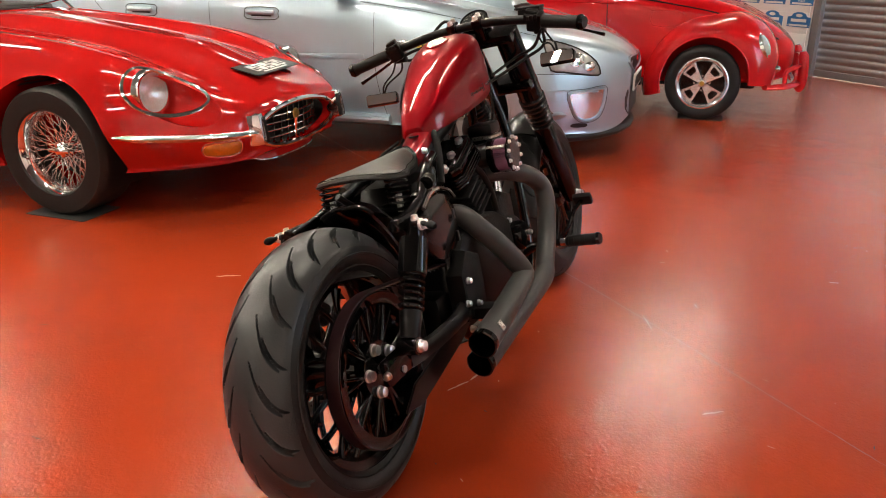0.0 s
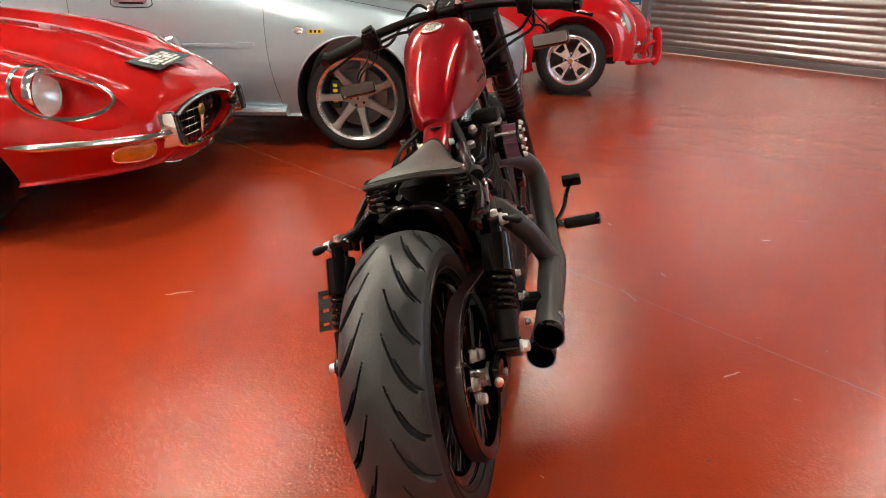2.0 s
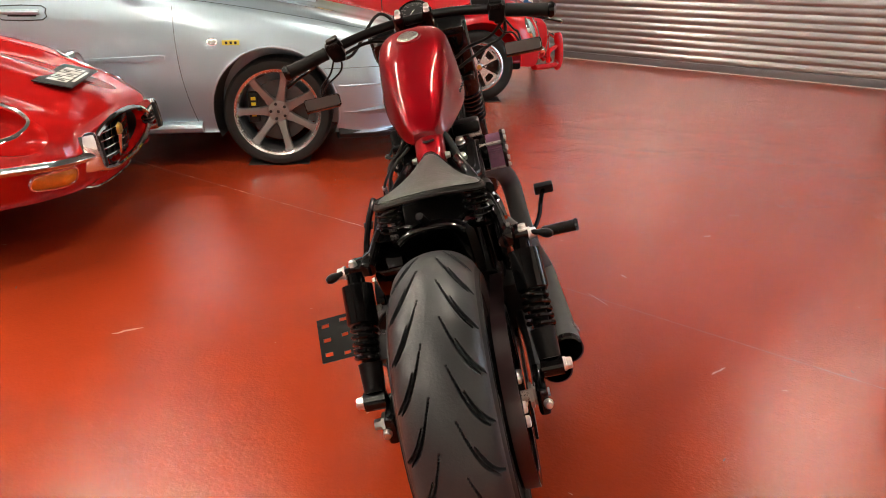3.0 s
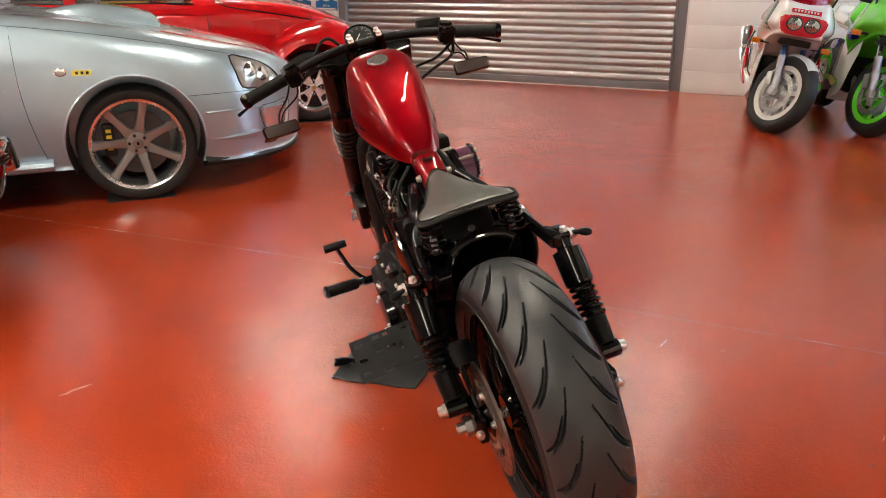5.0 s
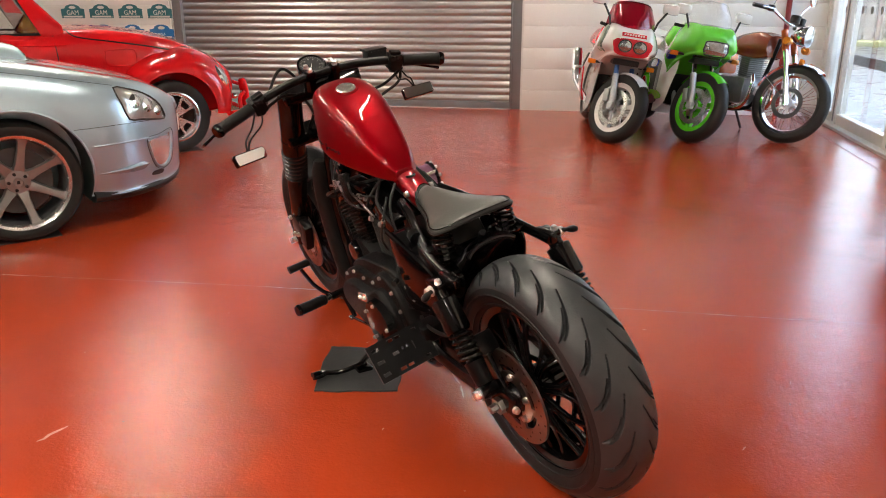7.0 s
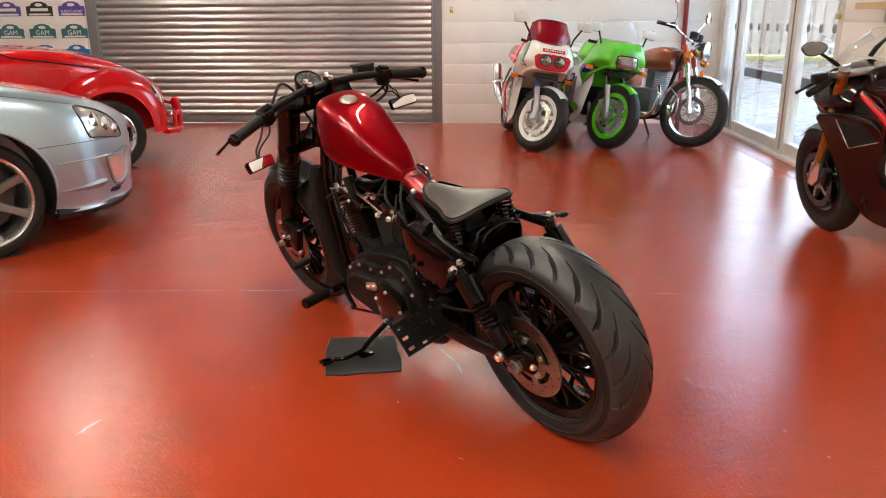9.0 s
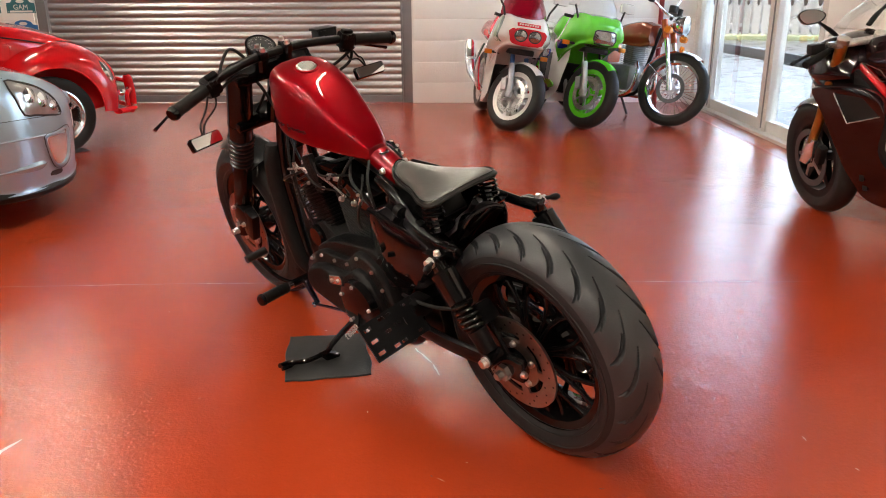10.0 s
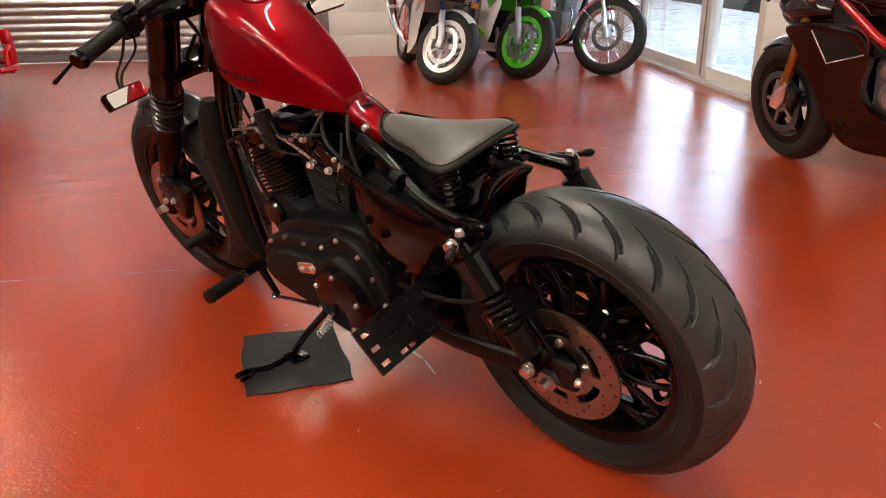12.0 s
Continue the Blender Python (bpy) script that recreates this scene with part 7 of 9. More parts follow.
    part("cockpit", Geo().box((-1.75, 0, 0.845), (1.05, 1.2, 0.06), 0.03), M_LEATHER, car, "black cockpit")
    for s in (-0.32, 0.32):
        part("seat_back", Geo().box((-2.05, s, 1.0), (0.14, 0.46, 0.42), 0.06), M_LEATHER, car)
    part("underbody", Geo().box((-1.3, 0, 0.25), (3.4, 0.9, 0.12), 0.03), M_PLASTIC, car)
    return car


# red rounded classic car
def red_round_car(m):
    car = thing("classic_compact_car", m, "red rounded classic car with flared wings and polished wheels", "car")
    st = ((0.66, 0.16, 0.34, 0.22, 0.44, 0.18, 0.53, 0.56), (0.60, 0.28, 0.30, 0.34, 0.45, 0.29, 0.585, 0.63), (0.44, 0.38, 0.27, 0.43, 0.48, 0.39, 0.69, 0.755), (0.15, 0.46, 0.26, 0.51, 0.52, 0.47, 0.80, 0.885), (-0.20, 0.52, 0.26, 0.58, 0.54, 0.54, 0.875, 0.955), (-0.60, 0.58, 0.26, 0.64, 0.56, 0.61, 0.915, 0.975), (-1.0, 0.62, 0.26, 0.69, 0.56, 0.67, 0.885, 0.91), (-1.6, 0.64, 0.26, 0.72, 0.58, 0.70, 0.885, 0.91), (-2.2, 0.62, 0.27, 0.71, 0.60, 0.67, 0.90, 0.94), (-2.75, 0.50, 0.30, 0.58, 0.62, 0.54, 0.92, 1.0), (-3.1, 0.36, 0.34, 0.44, 0.60, 0.38, 0.78, 0.84), (-3.28, 0.2, 0.40, 0.26, 0.58, 0.2, 0.64, 0.67))
    geo = loft_body(st)
    bvh = bvh_of(geo)
    part("body", geo, M_ROUND_RED, car, "", 60)
    roof = ((-0.70, 0.60, 0.85, 0.60, 0.96, 0.56, 0.99, 1.0), (-0.92, 0.64, 0.85, 0.63, 1.08, 0.52, 1.22, 1.26), (-1.25, 0.67, 0.85, 0.65, 1.12, 0.50, 1.40, 1.45), (-1.75, 0.68, 0.85, 0.65, 1.12, 0.49, 1.43, 1.48), (-2.25, 0.66, 0.85, 0.63, 1.10, 0.47, 1.36, 1.41), (-2.65, 0.56, 0.85, 0.54, 1.02, 0.44, 1.18, 1.22), (-2.95, 0.42, 0.90, 0.42, 0.94, 0.36, 0.98, 1.0))
    cab = loft_body(roof, 5, 7)
    w1 = [(-0.86, 0.93), (-1.02, 1.25), (-1.30, 1.36), (-1.66, 1.36), (-1.66, 0.93)]
    w2 = [(-1.74, 0.93), (-1.74, 1.36), (-2.10, 1.32), (-2.35, 1.15), (-2.40, 0.95)]
    ws = [(-0.48, 1.07), (-0.42, 1.28), (-0.30, 1.34), (0.30, 1.34), (0.42, 1.28), (0.48, 1.07)]
    part("cabin", cut(cab, [prism_y(w1, -1, 1), prism_y(w2, -1, 1), prism_x(ws, -1.6, 0)], M_ROUND_RED, "cabin"), None, car)
    for s in (-1, 1):
        for o in (w1, w2):
            g = part("window_glass", Geo().slab([(z, x) for x, z in o], "y", s * 0.600, s * 0.605, 0.001, 1), M_SCREEN, car)
            g.visible_shadow = False
            part("window_seal", Geo().tube([(x, s * (0.655 - 0.22 * max(0, z - 1.1)), z) for x, z in o], 0.011, 6, closed=True), M_RUBBER, car)
        for x in (0, -2.40):
            star_wheel(car, (x, s * 0.645, 0.280), s)
        # front wing
        rows = []
        for t in np.linspace(radians(-4), radians(200), 40):
            row = []
            c, sn = math.cos(t), math.sin(t)
            grow = 1 + 0.10 * max(0, c) * max(0, sn + 0.3) + (0.18 * max(0, -c) * max(0, 0.4 - sn))
            for k in np.linspace(0, 1, 13):
                a = k * math.pi * 0.5
                r = 0.318 * (1 + 0.35 * (grow - 1)) + (0.150 + 0.10 * max(0, c) * max(0, sn + 0.45)) * math.sin(a) ** 0.75 * grow
                y = -0.775 + 0.40 * (1 - math.cos(a)) ** 0.9
                row.append((r * c + 0.01, s * -y * -1, 0.312 + r * sn))
            rows.append([(p[0], -s * p[1] * -1 if False else (p[1] if s < 0 else -p[1]) * 1.0, p[2]) for p in [(q[0], -abs(q[1]), q[2]) for q in row]])
        wing = part("front_wing", Geo().rows(rows), M_ROUND_RED, car, "rounded red front wing", 60)
        part("wing_lip", Geo().tube([np.array(r[0]) for r in rows], 0.007, 6), M_ROUND_RED, wing)
        q = Matrix.Translation((0.405, s * 0.635, 0.560)) @ pose(0, 0, 0, 0, -24, s * 8) @ Matrix.Diagonal((1.25, 1.15, 1.30, 1))
        lamp = part("headlamp", Geo().lathe([(0.088, -0.05), (0.092, 0.0), (0.088, 0.012), (0.078, 0.016)], axis="x", n=32).moved(q), M_CHROME, car, "round headlamp with chrome ring")
        part("lens", Geo().lathe([(0, 0.040), (0.03, 0.037), (0.06, 0.028), (0.080, 0.012)], axis="x", n=32).moved(q), M_LENS, lamp)
        # rear wing and running board
        rows = []
        for t in np.linspace(radians(-20), radians(195), 30):
            rows.append([(-2.40 + (0.352 + 0.118 * math.sin(a) ** 0.75) * math.cos(t), s * (0.775 - 0.40 * (1 - math.cos(a)) ** 0.9), 0.312 + (0.352 + 0.118 * math.sin(a) ** 0.75) * math.sin(t)) for a in np.linspace(0, math.pi / 2, 9)])
        part("rear_wing", Geo().rows(rows), M_ROUND_RED, car, "", 60)
        part("running_board", Geo().box((-1.2, s * 0.70, 0.27), (1.5, 0.20, 0.04), 0.012), M_RUBBER, car)
        side = lambda a, b: (a, s * 2, b)
        part("bonnet_gap", drape_line(bvh, [(0.52, 0.60), (0.30, 0.715), (0.0, 0.80), (-0.35, 0.86), (-0.62, 0.905), (-0.68, 0.96)], side, (0, -s, 0), 0.006, 0.0), M_RUBBER, car)
        flap = [(-0.42, 0.69), (-0.22, 0.69), (-0.21, 0.71), (-0.22, 0.80), (-0.42, 0.80), (-0.43, 0.78)]
        part("fuel_flap", drape_line(bvh, flap, side, (0, -s, 0), 0.004, 0.0, 3, True), M_ROUND_RED, car)
        part("door_gap", drape_line(bvh, [(-0.78, 0.98), (-0.76, 0.6), (-0.74, 0.3)], side, (0, -s, 0), 0.004), M_RUBBER, car)
        part("door_gap", drape_line(bvh, [(-1.68, 0.98), (-1.68, 0.6), (-1.68, 0.3)], side, (0, -s, 0), 0.004), M_RUBBER, car)
        part("waist_trim", drape_line(bvh, [(-0.70, 0.85), (-1.2, 0.86), (-2.2, 0.87)], side, (0, -s, 0), 0.008, 0.0), M_ROUND_RED, car)
    # red painted bumper with overriders and hoop
    bl = curve([(0.45, -0.705, 0.272), (0.56, -0.645, 0.272), (0.65, -0.50, 0.272), (0.70, -0.25, 0.272), (0.712, 0, 0.272), (0.70, 0.25, 0.272), (0.65, 0.50, 0.272), (0.56, 0.645, 0.272), (0.45, 0.705, 0.272)], 6)
    bump = part("bumper", Geo().tube(bl, 0.044, 10, flat=0.5, up=(0, 0, 1)), M_ROUND_RED, car, "red painted bumper with overriders")
    for s in (-1, 1):
        part("overrider", Geo().tube(curve([(0.70, s * 0.30, 0.215), (0.735, s * 0.30, 0.26), (0.735, s * 0.30, 0.40), (0.715, s * 0.30, 0.510)], 4), [0.026] + [0.038] * 11 + [0.024], 10), M_ROUND_RED, bump)
        part("hoop", Geo().tube(curve([(0.715, s * 0.30, 0.400), (0.665, s * 0.46, 0.405), (0.60, s * 0.545, 0.375), (0.595, s * 0.56, 0.29)], 5), 0.018, 8), M_ROUND_RED, bump)
        part("side_light", Geo().ball((0.520, s * 0.635, 0.405), (0.030, 0.030, 0.026)), M_CHROME, bump, "small chrome side light")
    part("hoop", Geo().tube([(0.72, -0.30, 0.455), (0.735, 0, 0.46), (0.72, 0.30, 0.455)], 0.018, 8), M_ROUND_RED, bump)
    part("steering_wheel", Geo().tube([(-1.12 + 0.05 * math.sin(t), 0.30 + 0.19 * math.cos(t), 1.03 + 0.18 * math.sin(t)) for t in np.arange(24) * 2 * math.pi / 24], 0.010, 6, closed=True), M_PLASTIC, car)
    for s in (-0.3, 0.3):
        part("front_seat", Geo().box((-1.62, s, 0.98), (0.14, 0.44, 0.55), 0.06, pose(0, 0, 0, 0, -12)), M_LEATHER, car)
    part("underbody", Geo().box((-1.2, 0, 0.27), (3.2, 0.8, 0.12), 0.03), M_PLASTIC, car)
    return car


M_BOWL = material("bright_lamp_reflector", (0.82, 0.83, 0.82), 0.22, 0.5, 0, 0.25, 60, 0.5, 120)
M_HEADGLASS = thin_glass("clear_headlamp_glass", (0.94, 0.95, 0.95))
M_CARLENS = material("headlight_glass_over_grey_bowl", (0.40, 0.40, 0.385), 0.12, 0.4, 0.9, 0.5, 18, rough_vary=0.1)
M_LENS = material("clear_lamp_lens", (0.62, 0.63, 0.62), 0.08, 0.55, 0.8, 0.35, 25, rough_vary=0.1)
silver_saloon(pose(-1.185, 3.725, 0, 0, 0, 6))
red_sports_car(pose(-2.40, 1.905, 0, 0, 0, 5))
red_round_car(pose(0.0, 5.72, 0, 0, 0, 5))
for x, y, a in ((-1.13, 3.05, 6), (-2.33, 1.21, 5), (0.07, 5.11, 5)):
    tile = part("drip_mat", Geo().box((0, 0, 0.002), (0.34, 0.24, 0.004), 0.001), M_MAT)
    tile.matrix_basis = pose(x, y, 0, 0, 0, a)
    tagged(tile, "thin black mat on the floor under a car tyre", "mat", "mats under car wheels")

# ---- motorcycles along the wall ----
def quarter(geo):
    """x ahead to y ahead."""
    return geo.moved(pose(0, 0, 0, 0, 0, 90))


def round_tyre(R, half, rim):
    prof = [(rim, -half * 0.8)] + [(R - (R - rim) * 0.55 * (1 - math.cos(t)) / (1 - math.cos(1.4)), half * math.sin(t) / math.sin(1.4)) for t in np.linspace(-1.4, 1.4, 13)] + [(rim, half * 0.8)]
    return Geo().lathe(prof, axis="x", n=56)


def moto_wheel(parent, m, R, half, rim, rim_mat, spokes=3, wire=False, discs=(-1, 1), disc_r=0.15, disc_mat=None, band=0.05):
    w = part("wheel", Geo().lathe([(rim - 0.02, -half * 0.7), (rim + 0.008, -half * 0.78), (rim + 0.008, half * 0.78), (rim - 0.02 - 0.018 * (not wire), half * 0.7), (rim - 0.032, 0.0), (rim - 0.02 - 0.018 * (not wire), -half * 0.7)], axis="x", n=48, closed=True), rim_mat, parent)
    w.matrix_basis = m
    part("tyre", round_tyre(R, half, rim), M_DARKTYRE, w, "black tyre")
    part("hub", Geo().lathe([(0, -0.06), (0.03, -0.06), (0.04, -0.03), (0.04, 0.03), (0.03, 0.06), (0, 0.06)], axis="x", n=20), M_ALU if wire else rim_mat, w)
    if wire:
        for k, (a, b, t) in enumerate(((0.035, 0.0, 0.10), (0.035, 0.0, -0.10), (-0.035, 0.0, 0.10), (-0.035, 0.0, -0.10))):
            me = Geo().tube([(a, 0.035, 0), (b, rim - 0.01, t)], 0.0022, 5).mesh("wire_spoke", M_CHROME, 30)
            for i in range(9):
                piece("wire_spoke", me, w, pose(0, 0, 0, 40 * i + 10 * k))
    else:
        g = Geo()
        rows = []
        for r, hw, d in ((0.03, 0.026, 0.022), (0.10, 0.018, 0.018), (0.17, 0.020, 0.018), (rim - 0.015, 0.040, 0.024)):
            rows.append([(-d, r, -hw), (d, r, -hw), (d * 1.2, r, 0), (d, r, hw), (-d, r, hw), (-d * 1.2, r, 0)])
        me = g.rows(rows, ring=True, caps=True).mesh("spoke", rim_mat, 40)
        for i in range(spokes):
            piece("spoke", me, w, pose(0, 0, 0, 360 / spokes * i + 20))
    for s in discs:
        d = part("brake_disc", Geo().lathe([(disc_r - band, s * 0.062), (disc_r, s * 0.062), (disc_r, s * 0.067), (disc_r - band, s * 0.067)], axis="x", n=48, closed=True), disc_mat or M_DISC, w, "steel brake disc")
        arms = Geo().lathe([(0.030, s * 0.056), (0.048, s * 0.058), (0.048, s * 0.066), (0.030, s * 0.066)], axis="x", n=20, closed=True)
        for k in range(5):
            arms.box((0, 0, 0), (0.006, 0.070, 0.016), 0.002, pose(0, 0, 0, 72 * k) @ Matrix.Translation((s * 0.062, 0.075, 0)))
        part("carrier", arms, M_ALU, d)
    return w


M_BIKELENS = material("bike_headlamp_glass", (0.42, 0.43, 0.43), 0.06, 0.85, 0.8, 0.5, 60, rough_vary=0.1)

UPPER = ((0.10, 0.10, 0.735, 0.13, 0.79, 0.10, 0.855, 0.865), (0.075, 0.135, 0.715, 0.165, 0.79, 0.13, 0.885, 0.90), (0.0, 0.155, 0.70, 0.200, 0.79, 0.145, 0.93, 0.945), (-0.12, 0.17, 0.665, 0.225, 0.77, 0.165, 0.945, 0.965), (-0.28, 0.18, 0.60, 0.225, 0.73, 0.17, 0.93, 0.95), (-0.42, 0.17, 0.52, 0.215, 0.68, 0.15, 0.82, 0.84))
BELLY = ((-0.17, 0.155, 0.56, 0.195, 0.62, 0.19, 0.68, 0.70), (-0.25, 0.155, 0.42, 0.205, 0.53, 0.195, 0.68, 0.71), (-0.34, 0.165, 0.26, 0.218, 0.44, 0.205, 0.70, 0.74), (-0.60, 0.16, 0.16, 0.222, 0.40, 0.195, 0.68, 0.72), (-0.85, 0.14, 0.17, 0.19, 0.36, 0.16, 0.54, 0.58), (-1.0, 0.08, 0.22, 0.12, 0.34, 0.10, 0.45, 0.48))
TANKS = ((-0.40, 0.09, 0.72, 0.12, 0.78, 0.09, 0.86, 0.88), (-0.52, 0.12, 0.70, 0.155, 0.80, 0.12, 0.92, 0.95), (-0.70, 0.11, 0.70, 0.14, 0.79, 0.10, 0.91, 0.93), (-0.92, 0.06, 0.70, 0.08, 0.74, 0.06, 0.79, 0.80))
TAIL = ((-0.86, 0.09, 0.69, 0.12, 0.73, 0.10, 0.78, 0.79), (-1.15, 0.10, 0.72, 0.13, 0.77, 0.11, 0.82, 0.83), (-1.42, 0.06, 0.79, 0.08, 0.84, 0.06, 0.88, 0.89), (-1.56, 0.02, 0.83, 0.03, 0.86, 0.02, 0.88, 0.885))


def steered(angle, at=(0, 0, 0)):
    """A turn of the front end about its raked steering axis."""
    return Matrix.Translation(at) @ Matrix.Translation((0, 0.09, 0)) @ Matrix.Rotation(radians(angle), 4, Vector((0, -0.407, 0.914))) @ Matrix.Translation((0, -0.09, 0))


def wider(geo, k):
    return geo.moved(Matrix.Diagonal((k, 1, 1, 1)))


def sport_bike(name, m, label, c, steer=24, lamps="round"):
    b = thing(name, m, label, "motorcycle", "parked motorcycles")
    S = steered(steer, c.get("trail", (0, 0, -0.006)))
    moto_wheel(b, S @ Matrix.Translation((0, 0, 0.298)), 0.298, 0.060, 0.212, c["wheel"], disc_mat=M_STEEL, band=0.040)
    moto_wheel(b, Matrix.Translation((0, -1.40, 0.305)), 0.305, 0.078, 0.212, c["wheel"], discs=(1,), disc_r=0.12)
    for s in (-1, 1):
        leg = part("fork_leg", Geo().tube([(s * 0.098, 0.012, 0.27), (s * 0.098, -0.03, 0.40), (s * 0.098, -0.10, 0.55)], [0.026, 0.027, 0.027], 14).moved(S), c["fork"], b, c.get("fork_label", "fork leg"))
        part("stanchion", Geo().tube([(s * 0.098, -0.10, 0.55), (s * 0.098, -0.24, 0.86)], 0.021, 14).moved(S), c.get("upper", M_CHROME), leg)
        part("brake_caliper", Geo().box((s * 0.085, -0.10, 0.37), (0.045, 0.06, 0.11), 0.012, pose(0, 0, 0, 20)).moved(S), c.get("caliper", M_ALU), leg)
        part("axle_clamp", Geo().box((s * 0.098, 0.0, 0.298), (0.05, 0.06, 0.06), 0.012).moved(S), c["fork"], leg)
    rows = []
    for t in np.linspace(radians(52), radians(150), 24):
        rows.append([(w * 0.064, (0.312 - 0.03 * abs(w) ** 2.4) * math.cos(t), 0.298 + (0.312 - 0.03 * abs(w) ** 2.4) * math.sin(t)) for w in np.linspace(-1, 1, 11)])
    part("front_mudguard", Geo().rows(rows).moved(S), c["guard"], b, "front mudguard", 60)
    up_geo = wider(quarter(loft_body(UPPER, 5, 6)), 1.10)
    bvh = bvh_of(up_geo)
    nose = part("upper_fairing", up_geo, c["body"], b, "upper fairing", 60)
    bel = wider(quarter(loft_body(BELLY, 5, 6)), 1.24)
    bb = bvh_of(bel)
    throat = Geo().box((0, -0.38, 0.46), (0.36, 0.44, 0.80), 0.0)
    side_fairing = part("side_fairing", cut(bel, [throat], c["belly"], "side_fairing"), None, b, "side fairing panels open at the front")
    part("fuel_tank", wider(quarter(loft_body(TANKS, 5, 6)), 1.35), c["tank"], b, "", 60)
    part("tail_unit", wider(quarter(loft_body(TAIL, 5, 6)), 1.35), c["tail"], b, "", 60)
    # black box added so that the open throat reads as deep shade
    rad = part("radiator", Geo().box((0, -0.47, 0.50), (0.264, 0.05, 0.36), 0.012, pose(0, 0, 0, 8)), M_PLASTIC, b, "black radiator box that darkens the opening behind the front wheel")
    part("header_pipes", Geo().tube(curve([(-0.08, -0.44, 0.40), (-0.07, -0.40, 0.30), (-0.04, -0.46, 0.20)], 4), 0.019, 8).tube(curve([(0.08, -0.44, 0.40), (0.07, -0.40, 0.30), (0.04, -0.46, 0.20)], 4), 0.019, 8), M_ALU, rad, "dull header pipes")
    for s in (-1, 1):
        part("inner_duct", Geo().slab([(-0.29, 0.66), (-0.44, 0.70), (-0.46, 0.26), (-0.40, 0.24)], "x", s * 0.168, s * 0.177, 0.003), M_PLASTIC, b, "black inner panel")
    part("seat", Geo().box((0, -0.98, 0.80), (0.20, 0.30, 0.05), 0.02), M_LEATHER, b)
    part("engine", Geo().box((0, -0.62, 0.42), (0.30, 0.42, 0.36), 0.05), c.get("engine", M_SATIN), b)
    front = lambda a, z: (a, 2, z)
    if lamps == "round":
        for s in (-1, 1):
            o = [(s * 0.060 + 0.052 * math.cos(t), 0.800 + 0.046 * math.sin(t)) for t in np.arange(20) * 2 * math.pi / 20]
            d, ring = drape(bvh, o, front, (0, -1, 0), 0.009, 4, 0.012, 0)
            hl = part("headlight", d, M_BIKELENS, nose, "round clear headlight")
            part("rim", Geo().tube(ring, 0.005, 6, closed=True), M_PLASTIC, hl)
        d, ring = drape(bvh, [(-0.10, 0.728), (0.10, 0.728), (0.145, 0.77), (0.135, 0.850), (-0.135, 0.850), (-0.145, 0.77)], front, (0, -1, 0), 0.005, 6, 0, 3)
        part("lamp_panel", d, c["accent"], nose)
        d, ring = drape(bvh, [(-0.10, 0.872), (0.10, 0.872), (0.10, 0.900), (-0.10, 0.900)], front, (0, -1, 0), 0.003, 3, 0, 0)
        strip = part("name_strip", d, c["accent"], nose)
        for k in range(8):
            p, nr = ray_to(bvh, (-0.075 + 0.0215 * k, 2, 0.886), (0, -1, 0))
            if p:
                part("letter_bar", Geo().box(p + nr * 0.004, (0.012, 0.004, 0.016)), M_PRINT, strip, smooth=0)
    elif lamps == "square":
        d, ring = drape(bvh, [(-0.085, 0.725), (0.085, 0.725), (0.095, 0.80), (0.075, 0.83), (-0.075, 0.83), (-0.095, 0.80)], front, (0, -1, 0), 0.003, 4, 0.010, 2)
        hl = part("headlight", d, M_BIKELENS, nose, "square clear headlight")
        part("rim", Geo().tube(ring, 0.006, 6, closed=True), M_PLASTIC, hl)
    else:
        for s in (-1, 1):
            d, ring = drape(bvh, [(s * 0.03, 0.755), (s * 0.13, 0.78), (s * 0.14, 0.80), (s * 0.03, 0.785)], front, (0, -1, 0), 0.003, 3, 0.004, 2)
            part("headlight", d, M_LENS, nose)
    # screen
    base = curve([(-0.205, -0.20, 0.905), (-0.13, -0.03, 0.92), (0, 0.03, 0.92), (0.13, -0.03, 0.92), (0.205, -0.20, 0.905)], 6)
    topl = curve([(-0.165, -0.26, 1.10), (-0.115, -0.20, 1.135), (0, -0.17, 1.145), (0.115, -0.20, 1.135), (0.165, -0.26, 1.10)], 6)
    mid = [((a[0] + t[0]) / 2 * 1.06, (a[1] + t[1]) / 2 + 0.03, (a[2] + t[2]) / 2) for a, t in zip(base, topl)]
    sc = part("screen", Geo().rows(curve_rows([base, mid, topl], 4)), c["screen"], b, c.get("screen_label", "clear curved screen"), 60)
    sc.visible_shadow = False
    part("screen_edge", Geo().tube(topl, 0.004, 6), c["screen"], sc)
    mx, mz = c.get("mirror_at", (0.29, 1.13))
    for s in (-1, 1):
        st = part("mirror", Geo().box((s * mx, -0.14, mz), (0.135, 0.06, 0.085), 0.028, None), c.get("mirror", c["body"]), b, "fairing mirror")
        part("glass", Geo().box((s * mx, -0.170, mz), (0.115, 0.006, 0.066), 0.002), M_MIRROR, st)
        part("arm", Geo().tube([(s * 0.18, -0.10, mz - 0.19), (s * 0.20, -0.10, mz - 0.12), (s * (mx - 0.03), -0.12, mz - 0.03)], 0.009, 8), M_PLASTIC, st)
        ix, iy, iz = c.get("indicator", (0.265, -0.10, 0.70))
        ind = part("indicator", Geo().box((s * ix, iy, iz), (0.065, 0.034, 0.040), 0.010), M_AMBER, b, "amber indicator")
        part("stem", Geo().tube([(s * (ix - 0.03), iy, iz), (s * (ix - 0.10), iy, iz)], 0.011, 8), M_PLASTIC, ind)
        h = part("clip_on_bar", Geo().tube([(s * 0.12, -0.24, 0.90), (s * 0.30, -0.32, 0.88)], 0.014, 10).moved(S), M_RUBBER, b)
